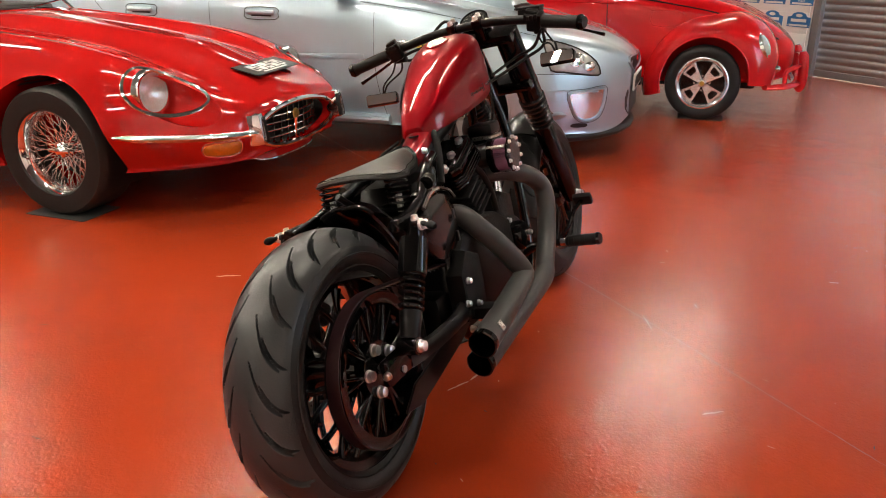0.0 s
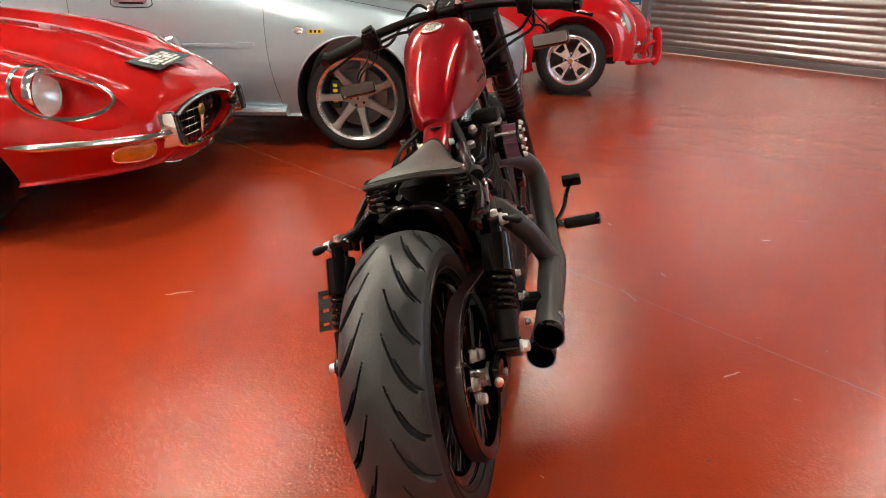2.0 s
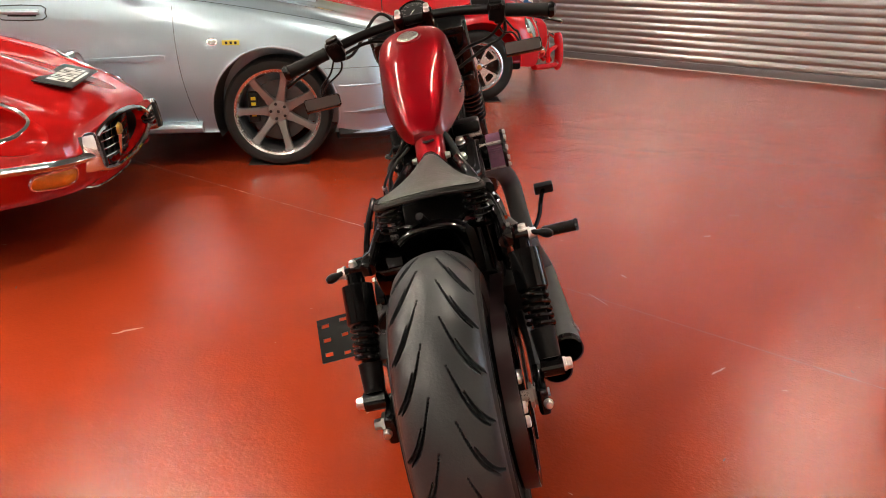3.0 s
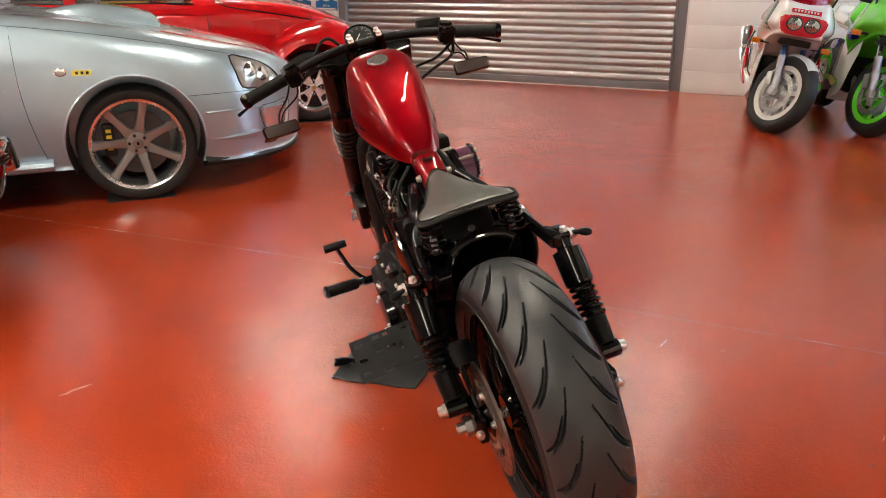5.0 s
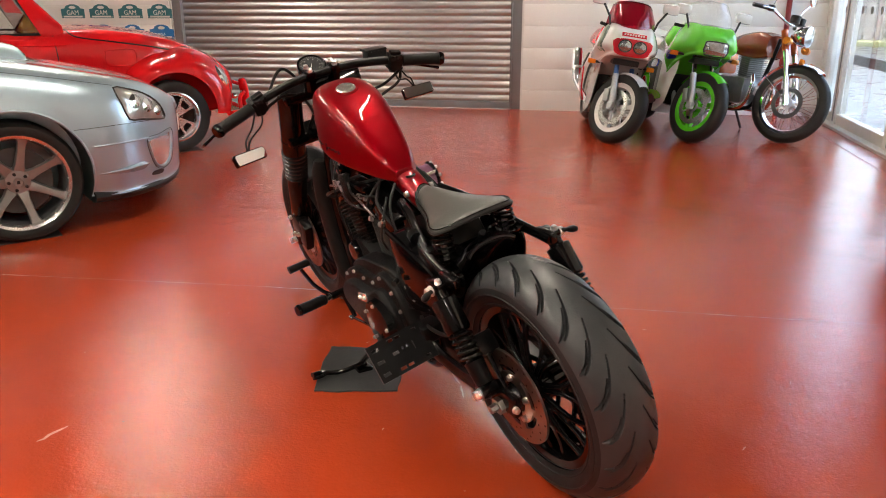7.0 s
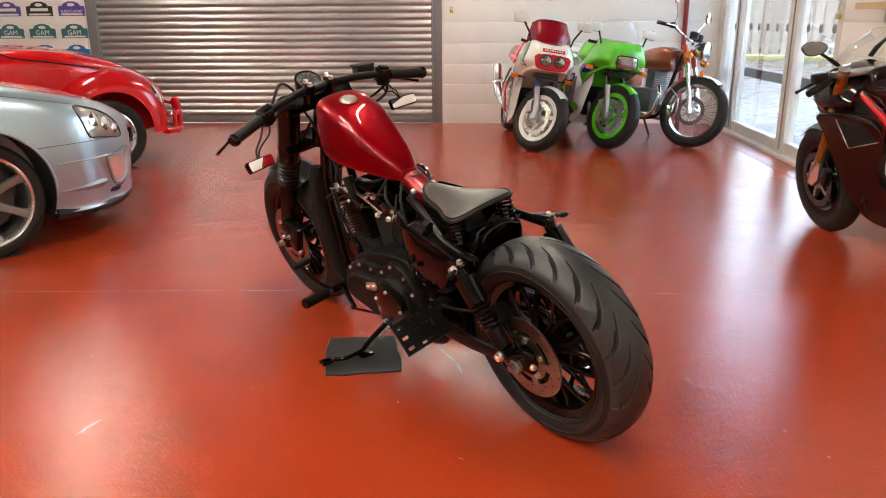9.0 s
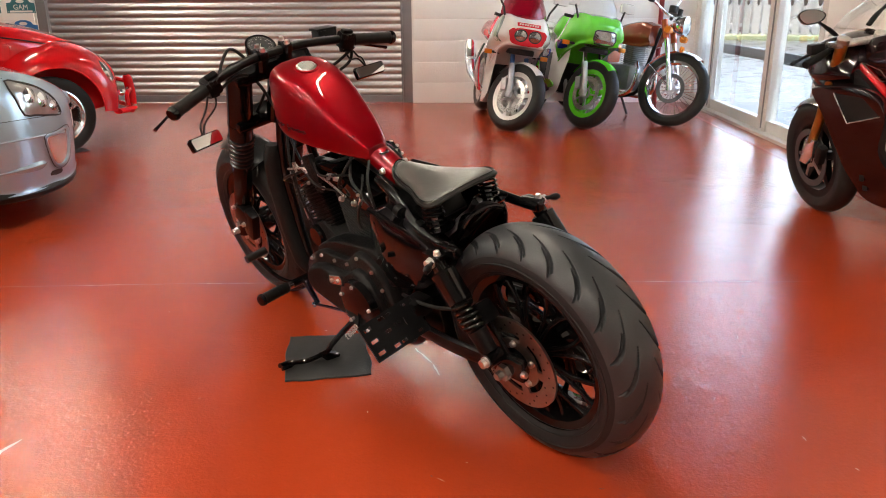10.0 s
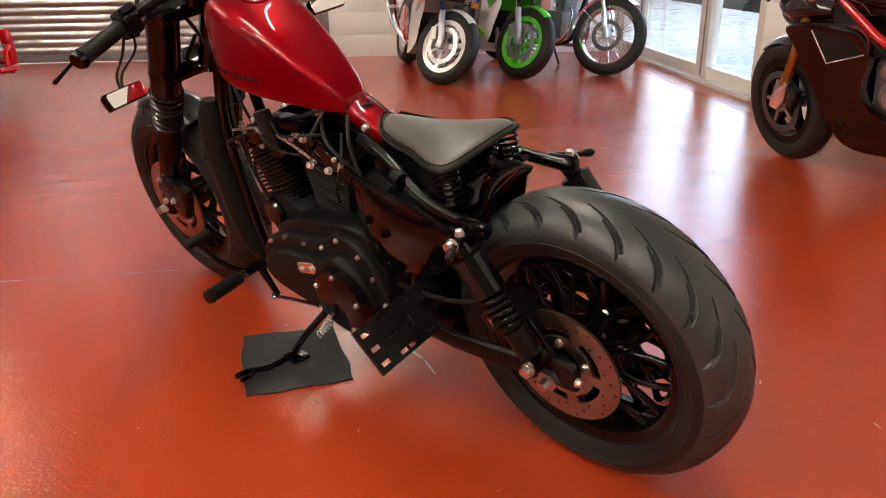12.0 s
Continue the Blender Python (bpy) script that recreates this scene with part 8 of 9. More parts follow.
        if "silencer" not in c:
            part("silencer", Geo().tube([(s * 0.16, -0.95, 0.26), (s * 0.20, -1.12, 0.33), (s * 0.22, -1.5, 0.44)], [0.025, 0.05, 0.048], 16), c.get("pipe", M_POLISH), b, "exhaust silencer")
        elif s > 0:
            can = part("silencer", Geo().tube(c["silencer"], [0.022, 0.026, 0.050, 0.056, 0.056, 0.044], 18), M_CHROME, b, "upswept oval chrome silencer")
            part("strap", Geo().tube([np.array(c["silencer"][3]) + (0, 0, 0.02), np.array(c["silencer"][3]) + (0.002, -0.008, 0.035)], 0.059, 18), M_STEEL, can)
        # colour band on the side panels
        sd = lambda a, z: (s * 2, a, z)
        for col, o in c.get("bands", ()):
            d, _ = drape(bb, o, sd, (-s, 0, 0), 0.003, 3, 0, 3)
            part("colour_band", d, col, side_fairing)
        for col, o in c.get("upper_bands", ()):
            d, _ = drape(bvh, o, sd, (-s, 0, 0), 0.003, 3, 0, 3)
            part("colour_band", d, col, nose)
    part("side_stand", Geo().tube([(-0.14, -0.75, 0.22), (-0.26, -0.70, 0.04)], 0.011, 8), M_PLASTIC, b)
    part("fork_gap_panel", Geo().box((0, -0.10, 0.665), (0.22, 0.16, 0.05), 0.015), M_PLASTIC, b)
    part("top_yoke", Geo().box((0, -0.25, 0.875), (0.26, 0.07, 0.03), 0.01).moved(S), M_ALU, b)
    part("inner_panel", Geo().box((0, -0.26, 0.80), (0.30, 0.20, 0.16), 0.03), M_PLASTIC, b)
    return b


def parked(x, y, heading, lean=9):
    return pose(x, y, 0, 0, 0, heading - 90) @ pose(0, 0, 0, 0, -lean, 0)


M_DKGREEN = material("dark_green_stripe", (0.012, 0.05, 0.028), 0.3, 0, 0.6)
M_SAGE = material("pale_green_stripe", (0.20, 0.27, 0.16), 0.3, 0, 0.6)
sport_bike("sport_motorcycle", parked(3.29, 3.57, -123), "white, red and green faired sports motorcycle with red screen", dict(wheel=M_WHITE, fork=M_ALU, upper=M_BLUE, guard=M_WHITE, body=M_WHITE, belly=M_WHITE, tank=M_FAIRRED, tail=M_FAIRRED, accent=M_FAIRRED, screen=M_REDSCREEN, screen_label="red tinted screen", trail=(0.0, -0.05, -0.012), indicator=(0.250, -0.22, 0.630), silencer=[(0.12, -0.85, 0.22), (0.17, -1.10, 0.30), (0.195, -1.22, 0.37), (0.210, -1.29, 0.46), (0.228, -1.38, 0.62), (0.232, -1.40, 0.66)], bands=((M_DKGREEN, [(-0.42, 0.66), (-0.50, 0.66), (-0.78, 0.45), (-0.72, 0.43)]), (M_FAIRRED, [(-0.40, 0.44), (-0.48, 0.56), (-0.56, 0.46), (-0.54, 0.30), (-0.46, 0.28)]), (M_WHITE, [(-0.42, 0.43), (-0.48, 0.51), (-0.535, 0.44), (-0.52, 0.36), (-0.45, 0.36)])), upper_bands=((M_DKGREEN, [(-0.10, 0.925), (-0.06, 0.920), (-0.02, 0.84), (-0.03, 0.74), (-0.05, 0.74), (-0.05, 0.84)]), (M_SAGE, [(-0.17, 0.930), (-0.11, 0.925), (-0.06, 0.84), (-0.06, 0.74), (-0.11, 0.74), (-0.11, 0.84)]))), steer=38)
M_GBLUE = material("blue_stripe_paint", (0.02, 0.03, 0.25), 0.25, 0, 0.8)
sport_bike("sport_motorcycle", parked(3.90, 3.26, -118), "lime green and white faired sports motorcycle with green wheels", dict(wheel=M_GREEN, fork=M_ALU, guard=M_GREEN, body=M_GREEN, belly=M_WHITE, tank=M_GREEN, tail=M_WHITE, accent=M_GREEN, screen=M_SCREEN, mirror=M_WHITE, mirror_at=(0.26, 1.05), bands=((M_GREEN, [(-0.36, 0.30), (-0.62, 0.26), (-0.90, 0.32), (-0.62, 0.34), (-0.38, 0.36)]), (M_GBLUE, [(-0.45, 0.62), (-0.60, 0.60), (-0.60, 0.55), (-0.45, 0.56)]), (M_PLASTIC, [(-0.45, 0.26), (-0.66, 0.22), (-0.66, 0.27), (-0.47, 0.32)])), upper_bands=((M_GBLUE, [(-0.20, 0.72), (-0.36, 0.70), (-0.36, 0.64), (-0.22, 0.66)]),)), lamps="square")


M_TANKORANGE = material("dark_burnt_orange_paint", (0.22, 0.033, 0.009), 0.2, 0.2, 0.8, 0.05, 6)
M_DULLALU = material("dull_engine_alloy", (0.24, 0.24, 0.235), 0.42, 0.8, 0, 0.25, 25, 0.3, 120)


def classic_bike(m):
    b = thing("classic_motorcycle", m, "burnt orange classic roadster motorcycle with wire wheels", "motorcycle", "parked motorcycles")
    S = steered(22, (0, 0, -0.005))
    moto_wheel(b, S @ Matrix.Translation((0, 0, 0.325)), 0.325, 0.046, 0.250, M_CHROME, wire=True, discs=(1,), disc_r=0.13, disc_mat=M_DARKDISC, band=0.035)
    moto_wheel(b, Matrix.Translation((0, -1.36, 0.32)), 0.32, 0.055, 0.235, M_CHROME, wire=True, discs=())
    for s in (-1, 1):
        leg = part("fork_leg", Geo().tube([(s * 0.09, 0.01, 0.30), (s * 0.09, -0.06, 0.52)], 0.026, 14).moved(S), M_POLISH, b, "polished fork leg")
        part("stanchion", Geo().tube([(s * 0.09, -0.06, 0.52), (s * 0.09, -0.14, 0.74)], 0.020, 12).moved(S), M_CHROME, leg)
        part("fork_ear", Geo().tube([(s * 0.09, -0.14, 0.74), (s * 0.09, -0.20, 0.90)], 0.028, 12).moved(S), M_ORANGE, leg)
        ind = part("indicator", Geo().tube([(s * 0.10, -0.10, 0.80), (s * 0.16, -0.10, 0.80), (s * 0.165, -0.10, 0.80), (s * 0.21, -0.10, 0.80)], [0.008, 0.008, 0.034, 0.030], 12).moved(S), M_AMBER, b, "round amber indicator")
        part("reflector", Geo().lathe([(0, 0.03), (0.02, 0.028), (0.028, 0.0)], (s * 0.10, 0.02, 0.66), "y", 14).moved(S), M_AMBER, b, "round amber reflector")
        part("mirror", Geo().lathe([(0, -0.012), (0.04, -0.010), (0.055, 0.0), (0.05, 0.012), (0, 0.02)], (s * 0.36, -0.26, 1.26), "y", 24).moved(S), M_CHROME, b, "round chrome mirror")
        part("mirror_stem", Geo().tube(curve([(s * 0.26, -0.28, 1.03), (s * 0.25, -0.27, 1.12), (s * 0.36, -0.26, 1.23)], 5), 0.005, 6).moved(S), M_CHROME, b)
        part("grip", Geo().tube([(s * 0.28, -0.31, 1.03), (s * 0.40, -0.37, 1.02)], 0.017, 12).moved(S), M_RUBBER, b)
        part("switch", Geo().box((s * 0.25, -0.29, 1.035), (0.05, 0.05, 0.05), 0.012).moved(S), M_PLASTIC, b)
        part("lever", Geo().tube([(s * 0.25, -0.25, 1.03), (s * 0.38, -0.29, 1.015)], 0.006, 6).moved(S), M_POLISH, b)
        part("exhaust", Geo().tube(curve([(s * 0.06, -0.42, 0.52), (s * 0.12, -0.34, 0.42), (s * 0.14, -0.42, 0.24), (s * 0.15, -0.8, 0.22), (s * 0.17, -1.5, 0.30)], 6), [0.019] * 18 + [0.035] * 7, 12), M_CHROME, b, "chrome exhaust pipe")
        part("shock", Geo().coil((s * 0.14, -1.30, 0.38), (s * 0.14, -1.18, 0.68), 0.028, 9, 0.005), M_CHROME, b)
    bar = part("handlebar", Geo().tube(curve([(-0.40, -0.37, 1.02), (-0.26, -0.30, 1.035), (-0.14, -0.24, 0.99), (0, -0.23, 0.97), (0.14, -0.24, 0.99), (0.26, -0.30, 1.035), (0.40, -0.37, 1.02)], 5), 0.011, 10).moved(S), M_CHROME, b)
    rows = []
    for t in np.linspace(radians(55), radians(175), 30):
        rows.append([(w * 0.060, (0.345 - 0.022 * abs(w) ** 2.2) * math.cos(t), 0.325 + (0.345 - 0.022 * abs(w) ** 2.2) * math.sin(t)) for w in np.linspace(-1, 1, 9)])
    part("front_mudguard", Geo().rows(rows).moved(S), M_CHROME, b, "chrome front mudguard", 60)
    part("mudguard_stay", Geo().tube([(0.07, 0.0, 0.33), (0.06, -0.26, 0.52)], 0.005, 6).moved(S), M_CHROME, b)
    lamp = part("headlight", Geo().lathe([(0, -0.10), (0.05, -0.09), (0.085, -0.03), (0.090, 0.02), (0.084, 0.03)], (0, -0.05, 0.88), "y", 28).moved(S), M_CHROME, b, "round chrome headlight")
    part("lens", Geo().lathe([(0, 0.045), (0.04, 0.040), (0.084, 0.028)], (0, -0.05, 0.88), "y", 28).moved(S), M_LENS, lamp)
    for s in (-1, 1):
        part("gauge", Geo().lathe([(0, -0.03), (0.04, -0.03), (0.042, 0.03), (0.036, 0.034), (0, 0.034)], (s * 0.05, -0.16, 1.0), "z", 22).moved(S), M_PLASTIC, b)
    part("fuel_tank", quarter(loft_body(((-0.28, 0.08, 0.68, 0.10, 0.75, 0.08, 0.84, 0.86), (-0.40, 0.11, 0.66, 0.135, 0.76, 0.10, 0.87, 0.89), (-0.62, 0.11, 0.68, 0.13, 0.75, 0.10, 0.84, 0.86), (-0.80, 0.07, 0.71, 0.08, 0.74, 0.07, 0.78, 0.79)), 5, 6)), M_TANKORANGE, b, "burnt orange tank with white flash", 60)
    part("seat", quarter(loft_body(((-0.76, 0.08, 0.72, 0.11, 0.76, 0.09, 0.80, 0.81), (-1.1, 0.10, 0.72, 0.13, 0.77, 0.11, 0.82, 0.83), (-1.50, 0.08, 0.74, 0.10, 0.79, 0.08, 0.83, 0.84)), 5, 5)), M_LEATHER, b, "", 60)
    eng = part("engine", Geo().box((0, -0.62, 0.38), (0.28, 0.40, 0.24), 0.06), M_DULLALU, b, "dull alloy twin engine")
    fin = Geo().slab([(-0.10, -0.075), (0.10, -0.075), (0.10, 0.075), (-0.10, 0.075)], "z", 0, 0.005, 0.001, 1).mesh("cooling_fin", M_DULLALU, 0)
    for i in range(11):
        piece("cooling_fin", fin, eng, pose(0, -0.52, 0.50 + 0.017 * i, -8))
    part("cylinder", Geo().box((0, -0.53, 0.60), (0.17, 0.12, 0.24), 0.03), M_DULLALU, eng)
    part("side_panel", Geo().box((0, -0.95, 0.60), (0.22, 0.26, 0.20), 0.04), M_ORANGE, b)
    part("frame_tube", Geo().tube(curve([(0, -0.24, 0.84), (0, -0.36, 0.45), (0, -0.46, 0.24), (0, -0.9, 0.22), (0, -1.0, 0.5)], 5), 0.018, 8), M_SATIN, b)
    part("centre_stand", Geo().tube([(-0.12, -0.75, 0.2), (-0.20, -0.72, 0.03)], 0.012, 8), M_PLASTIC, b)
    part("battery_tray", Geo().box((0, -1.2, 0.55), (0.16, 0.3, 0.2), 0.04), M_SATIN, b)
    return b


classic_bike(parked(4.54, 2.84, -100, 7))


def dark_sport_bike(m):
    b = thing("sport_motorcycle", m, "black cherry sports motorcycle with a red trellis frame and gold forks", "motorcycle", "parked motorcycles")
    S = pose(0, 0, 0, 0, 0, -26)
    moto_wheel(b, Matrix.Translation((0, 0, 0.298)) @ S, 0.298, 0.060, 0.212, M_SATIN, spokes=5, disc_mat=M_DARKDISC, band=0.032)
    moto_wheel(b, Matrix.Translation((0, -1.42, 0.305)), 0.305, 0.090, 0.212, M_SATIN, spokes=5, discs=(1,), disc_r=0.12)
    for s in (-1, 1):
        leg = part("fork_leg", Geo().tube([(s * 0.092, -0.055, 0.40), (s * 0.090, -0.11, 0.52), (s * 0.088, -0.27, 0.93)], [0.022, 0.024, 0.027], 16).moved(S), M_GOLD, b, "gold fork leg")
        part("fork_cap", Geo().tube([(s * 0.088, -0.268, 0.925), (s * 0.088, -0.276, 0.945)], 0.029, 16).moved(S), M_STEEL, leg)
        part("fork_foot", Geo().slab([(0.03, 0.28), (-0.03, 0.275), (-0.085, 0.33), (-0.105, 0.42), (-0.06, 0.43), (-0.02, 0.41), (0.015, 0.33)], "x", s * 0.085, s * 0.11, 0.006).moved(S), M_POLISH, leg, "machined alloy fork foot")
        part("brake_caliper", Geo().box((s * 0.082, -0.128, 0.35), (0.042, 0.045, 0.10), 0.012, pose(0, 0, 0, 20)).moved(S), M_PLASTIC, leg)
    rows = []
    for t in np.linspace(radians(40), radians(128), 20):
        rows.append([(w * 0.062, (0.312 - 0.03 * abs(w) ** 2.4) * math.cos(t), 0.298 + (0.312 - 0.03 * abs(w) ** 2.4) * math.sin(t)) for w in np.linspace(-1, 1, 11)])
    part("front_mudguard", Geo().rows(rows).moved(S), M_CARBON, b, "", 60)
    nose_geo = quarter(loft_body(((0.068, 0.03, 0.745, 0.05, 0.785, 0.03, 0.82, 0.825), (0.035, 0.07, 0.706, 0.10, 0.76, 0.075, 0.855, 0.870), (-0.05, 0.145, 0.690, 0.180, 0.77, 0.12, 0.90, 0.915), (-0.15, 0.18, 0.700, 0.215, 0.78, 0.14, 0.915, 0.935), (-0.26, 0.19, 0.72, 0.215, 0.78, 0.16, 0.85, 0.86)), 5, 6))
    nose = part("upper_fairing", nose_geo, M_CARBON, b, "gloss black cherry nose fairing", 60)
    nb = bvh_of(nose_geo)
    for s in (-1, 1):
        for dz in (0.0, -0.035):
            d, _ = drape(nb, [(s * 0.02, 0.790 + dz), (s * 0.11, 0.800 + dz), (s * 0.115, 0.812 + dz), (s * 0.02, 0.805 + dz)], lambda a, z: (a, 2, z), (0, -1, 0), 0.003, 3, 0.002, 2)
            part("headlight", d, M_BIKELENS, nose, "slit headlight")

        # side fairing with its vent
        def lay(x, y, z):
            k = min(1, max(0, (y + 0.34) / 0.32))
            low = min(1, max(0, (0.34 - z) / 0.2))
            return (x * (1 - 0.30 * k * k - 0.35 * low), y, z)

        out = curve([(-0.030, 0.690), (-0.075, 0.630), (-0.126, 0.563), (-0.225, 0.402), (-0.290, 0.276), (-0.330, 0.190), (-0.420, 0.150), (-0.60, 0.150), (-0.82, 0.165), (-0.98, 0.215), (-0.90, 0.285), (-0.64, 0.300), (-0.50, 0.350), (-0.425, 0.450), (-0.445, 0.600), (-0.400, 0.690), (-0.300, 0.735), (-0.15, 0.725)], 3, True)
        plate = Geo().slab(out, "x", s * 0.175, s * 0.232, 0.016, 3)
        vent = [(-0.185, 0.695), (-0.268, 0.562), (-0.422, 0.612), (-0.335, 0.690)]
        hole = Geo().rows([[(x, y, z) for y, z in vent] for x in (s * 0.10, s * 0.30)], ring=True, caps=True)
        me = cut(plate, [hole], M_CARBON, "side_fairing")
        me.transform(Matrix())
        for v in me.vertices:
            v.co = lay(*v.co)
        pan = part("side_fairing", me, None, b, "gloss black cherry side fairing with open vent")
        part("vent_rim", Geo().tube([lay(s * 0.235, *q) for q in (vent[0], vent[1], vent[2])], 0.0026, 6), M_STEEL, pan, "bright edge of the vent")
        part("vent_duct", Geo().rows([[lay(s * x, y, z) for y, z in vent] for x in (0.228, 0.12)], ring=True, caps=True), M_PLASTIC, pan)
        for k in range(3):
            a = 0.2 + 0.3 * k
            p0 = np.array(vent[0]) + (np.array(vent[1]) - np.array(vent[0])) * a
            p1 = np.array(vent[3]) + (np.array(vent[2]) - np.array(vent[3])) * a
            part("vent_blade", Geo().tube([lay(s * 0.20, *p0), lay(s * 0.20, *p1)], 0.012, 8, flat=0.5), M_GLOSS, pan)
        for y, z in ((-0.350, 0.306), (-0.358, 0.255)):
            part("slot", Geo().box(lay(s * 0.2325, y, z), (0.004, 0.022, 0.034), 0.001), M_PLASTIC, pan)
        # grey inner panel and red frame
        part("air_panel", Geo().slab([(-0.20, 0.79), (-0.26, 0.80), (-0.42, 0.665), (-0.50, 0.60), (-0.43, 0.585), (-0.34, 0.70), (-0.22, 0.745)], "x", s * 0.150, s * 0.185, 0.006), M_PLASTIC, b, "dark textured frame panel")
        for pts in ([(s * 0.125, -0.245, 0.820), (s * 0.155, -0.43, 0.672), (s * 0.175, -0.80, 0.44)], [(s * 0.165, -0.50, 0.62), (s * 0.15, -0.72, 0.74), (s * 0.12, -1.05, 0.72)], [(s * 0.175, -0.80, 0.44), (s * 0.15, -0.72, 0.74)]):
            part("trellis_tube", Geo().tube(pts, 0.019, 12), M_REDFRAME, b, "red trellis frame tube")
        tri_o = [(-0.27, 0.83), (-0.36, 0.80), (-0.40, 0.755), (-0.365, 0.75)]
        part("tank_mark", Geo().tube([(s * 0.150, *q) for q in tri_o], 0.0025, 6, closed=True), M_STEEL, b)
        part("engine_cover", Geo().lathe([(0, s * 0.205), (0.06, s * 0.205), (0.085, s * 0.175), (0.09, s * 0.1)], (0, -0.56, 0.43), "x", 24), M_ALU, b, "cast alloy engine cover")
        part("cylinder_cover", Geo().box((s * 0.15, -0.52, 0.53), (0.08, 0.10, 0.07), 0.02, pose(0, 0, 0, 30)), M_ALU, b)
        bar = part("clip_on_bar", Geo().tube([(s * 0.12, -0.215, 0.885), (s * 0.18, -0.235, 0.868), (s * 0.265, -0.275, 0.85)], [0.014, 0.018, 0.018], 12).moved(S), M_RUBBER, b, "black handlebar grip")
        part("lever", Geo().tube(curve([(s * 0.14, -0.16, 0.88), (s * 0.19, -0.14, 0.86), (s * 0.275, -0.17, 0.84)], 4), [0.012, 0.010] + [0.007] * 6 + [0.010], 8).moved(S), M_PLASTIC, bar)
        part("master_cylinder", Geo().box((s * 0.16, -0.17, 0.895), (0.07, 0.05, 0.05), 0.012).moved(S), M_PLASTIC, bar)
        leaf = curve([(-0.055, 0.0), (-0.035, 0.028), (0.02, 0.034), (0.062, 0.012), (0.045, -0.022), (-0.02, -0.036)], 4, True)
        mm = Matrix.Translation((s * 0.29 if s < 0 else 0.36, -0.10, 1.055)) @ pose(0, 0, 0, -12, s * -6, s * 48)
        mir = part("mirror", Geo().slab([(z, x * -s) for x, z in leaf], "y", -0.012, 0.030, 0.012, 3).moved(mm), M_PLASTIC, b, "leaf shaped black mirror")
        part("glass", Geo().slab([(z * 0.86, x * -s * 0.88) for x, z in leaf], "y", -0.0135, -0.0115, 0.0006, 1).moved(mm), M_MIRROR, mir)
        part("arm", Geo().tube(curve([(s * 0.13, -0.12, 0.945), (s * 0.19, -0.12, 0.985), (s * 0.26 if s < 0 else 0.33, -0.11, 1.030)], 4), [0.016] * 5 + [0.012] * 4, 10, flat=0.5), M_PLASTIC, mir)
    part("fuel_tank", quarter(loft_body(((-0.22, 0.08, 0.80, 0.11, 0.835, 0.08, 0.885, 0.895), (-0.30, 0.12, 0.775, 0.15, 0.83, 0.11, 0.925, 0.94), (-0.48, 0.12, 0.74, 0.155, 0.82, 0.12, 0.945, 0.965), (-0.70, 0.09, 0.74, 0.12, 0.80, 0.09, 0.90, 0.915), (-0.88, 0.06, 0.74, 0.08, 0.77, 0.06, 0.81, 0.82)), 5, 6)), M_CARBON, b, "gloss black cherry tank", 60)
    part("tail_unit", quarter(loft_body(TAIL, 5, 6)), M_CARBON, b, "", 60)
    part("seat", Geo().box((0, -0.98, 0.80), (0.20, 0.30, 0.05), 0.02), M_LEATHER, b)
    part("engine", Geo().box((0, -0.64, 0.42), (0.30, 0.42, 0.34), 0.05), M_ALU, b, "cast alloy engine")
    part("top_yoke", Geo().box((0, -0.25, 0.915), (0.26, 0.08, 0.025), 0.01).moved(S), M_STEEL, b)
    part("inner_panel", Geo().box((0, -0.22, 0.80), (0.20, 0.14, 0.12), 0.03), M_PLASTIC, b)
    part("silencer", Geo().tube([(0.0, -1.2, 0.80), (0.0, -1.5, 0.90)], 0.06, 16), M_SATIN, b)
    base = curve([(-0.15, -0.155, 0.935), (-0.10, -0.06, 0.925), (0, -0.03, 0.920), (0.10, -0.06, 0.925), (0.15, -0.155, 0.935)], 6)
    topl = curve([(-0.115, -0.30, 1.075), (-0.08, -0.25, 1.095), (0, -0.22, 1.105), (0.08, -0.25, 1.095), (0.115, -0.30, 1.075)], 6)
    mid = [((a[0] + t[0]) / 2 * 1.06, (a[1] + t[1]) / 2 + 0.02, (a[2] + t[2]) / 2 + 0.01) for a, t in zip(base, topl)]
    sc = part("screen", Geo().rows(curve_rows([base, mid, topl], 4)), M_SCREEN, b, "clear curved screen", 60)
    sc.visible_shadow = False
    part("screen_edge", Geo().tube(topl, 0.002, 6), M_SCREEN, sc)
    part("side_stand", Geo().tube([(-0.14, -0.80, 0.22), (-0.26, -0.74, 0.04)], 0.011, 8), M_PLASTIC, b)
    return b


dark_sport_bike(parked(2.73, 0.62, 81, 9))

# ---- painted blocks of the walls ----
def block_mesh(w, h, axis):
    g = Geo()
    size = (w - 0.004, 0.016, h - 0.004) if axis == "u" else (0.016, w - 0.004, h - 0.004)
    return g.box((0, 0, 0), size, 0.003).mesh("panel", M_WALL, 30)


BW, BH = 4.4, 0.2245
rng = random.Random(4)


def lay(parent, axis, a0, a1, at, rows=15):
    made = {}
    for r in range(rows):
        x = a0
        while x < a1 - 0.02:
            lo, hi = max(x, a0), min(x + BW, a1)
            if hi - lo > 0.05:
                k = round(hi - lo, 3)
                if k not in made:
                    made[k] = block_mesh(hi - lo, BH, axis)
                mid, z, d = (lo + hi) / 2, (r + 0.5) * BH - 0.008, rng.uniform(-0.001, 0.001)
                piece("panel", made[k], parent, Matrix.Translation((mid, at + d, z) if axis == "u" else (at + d, mid, z)))
            x += BW


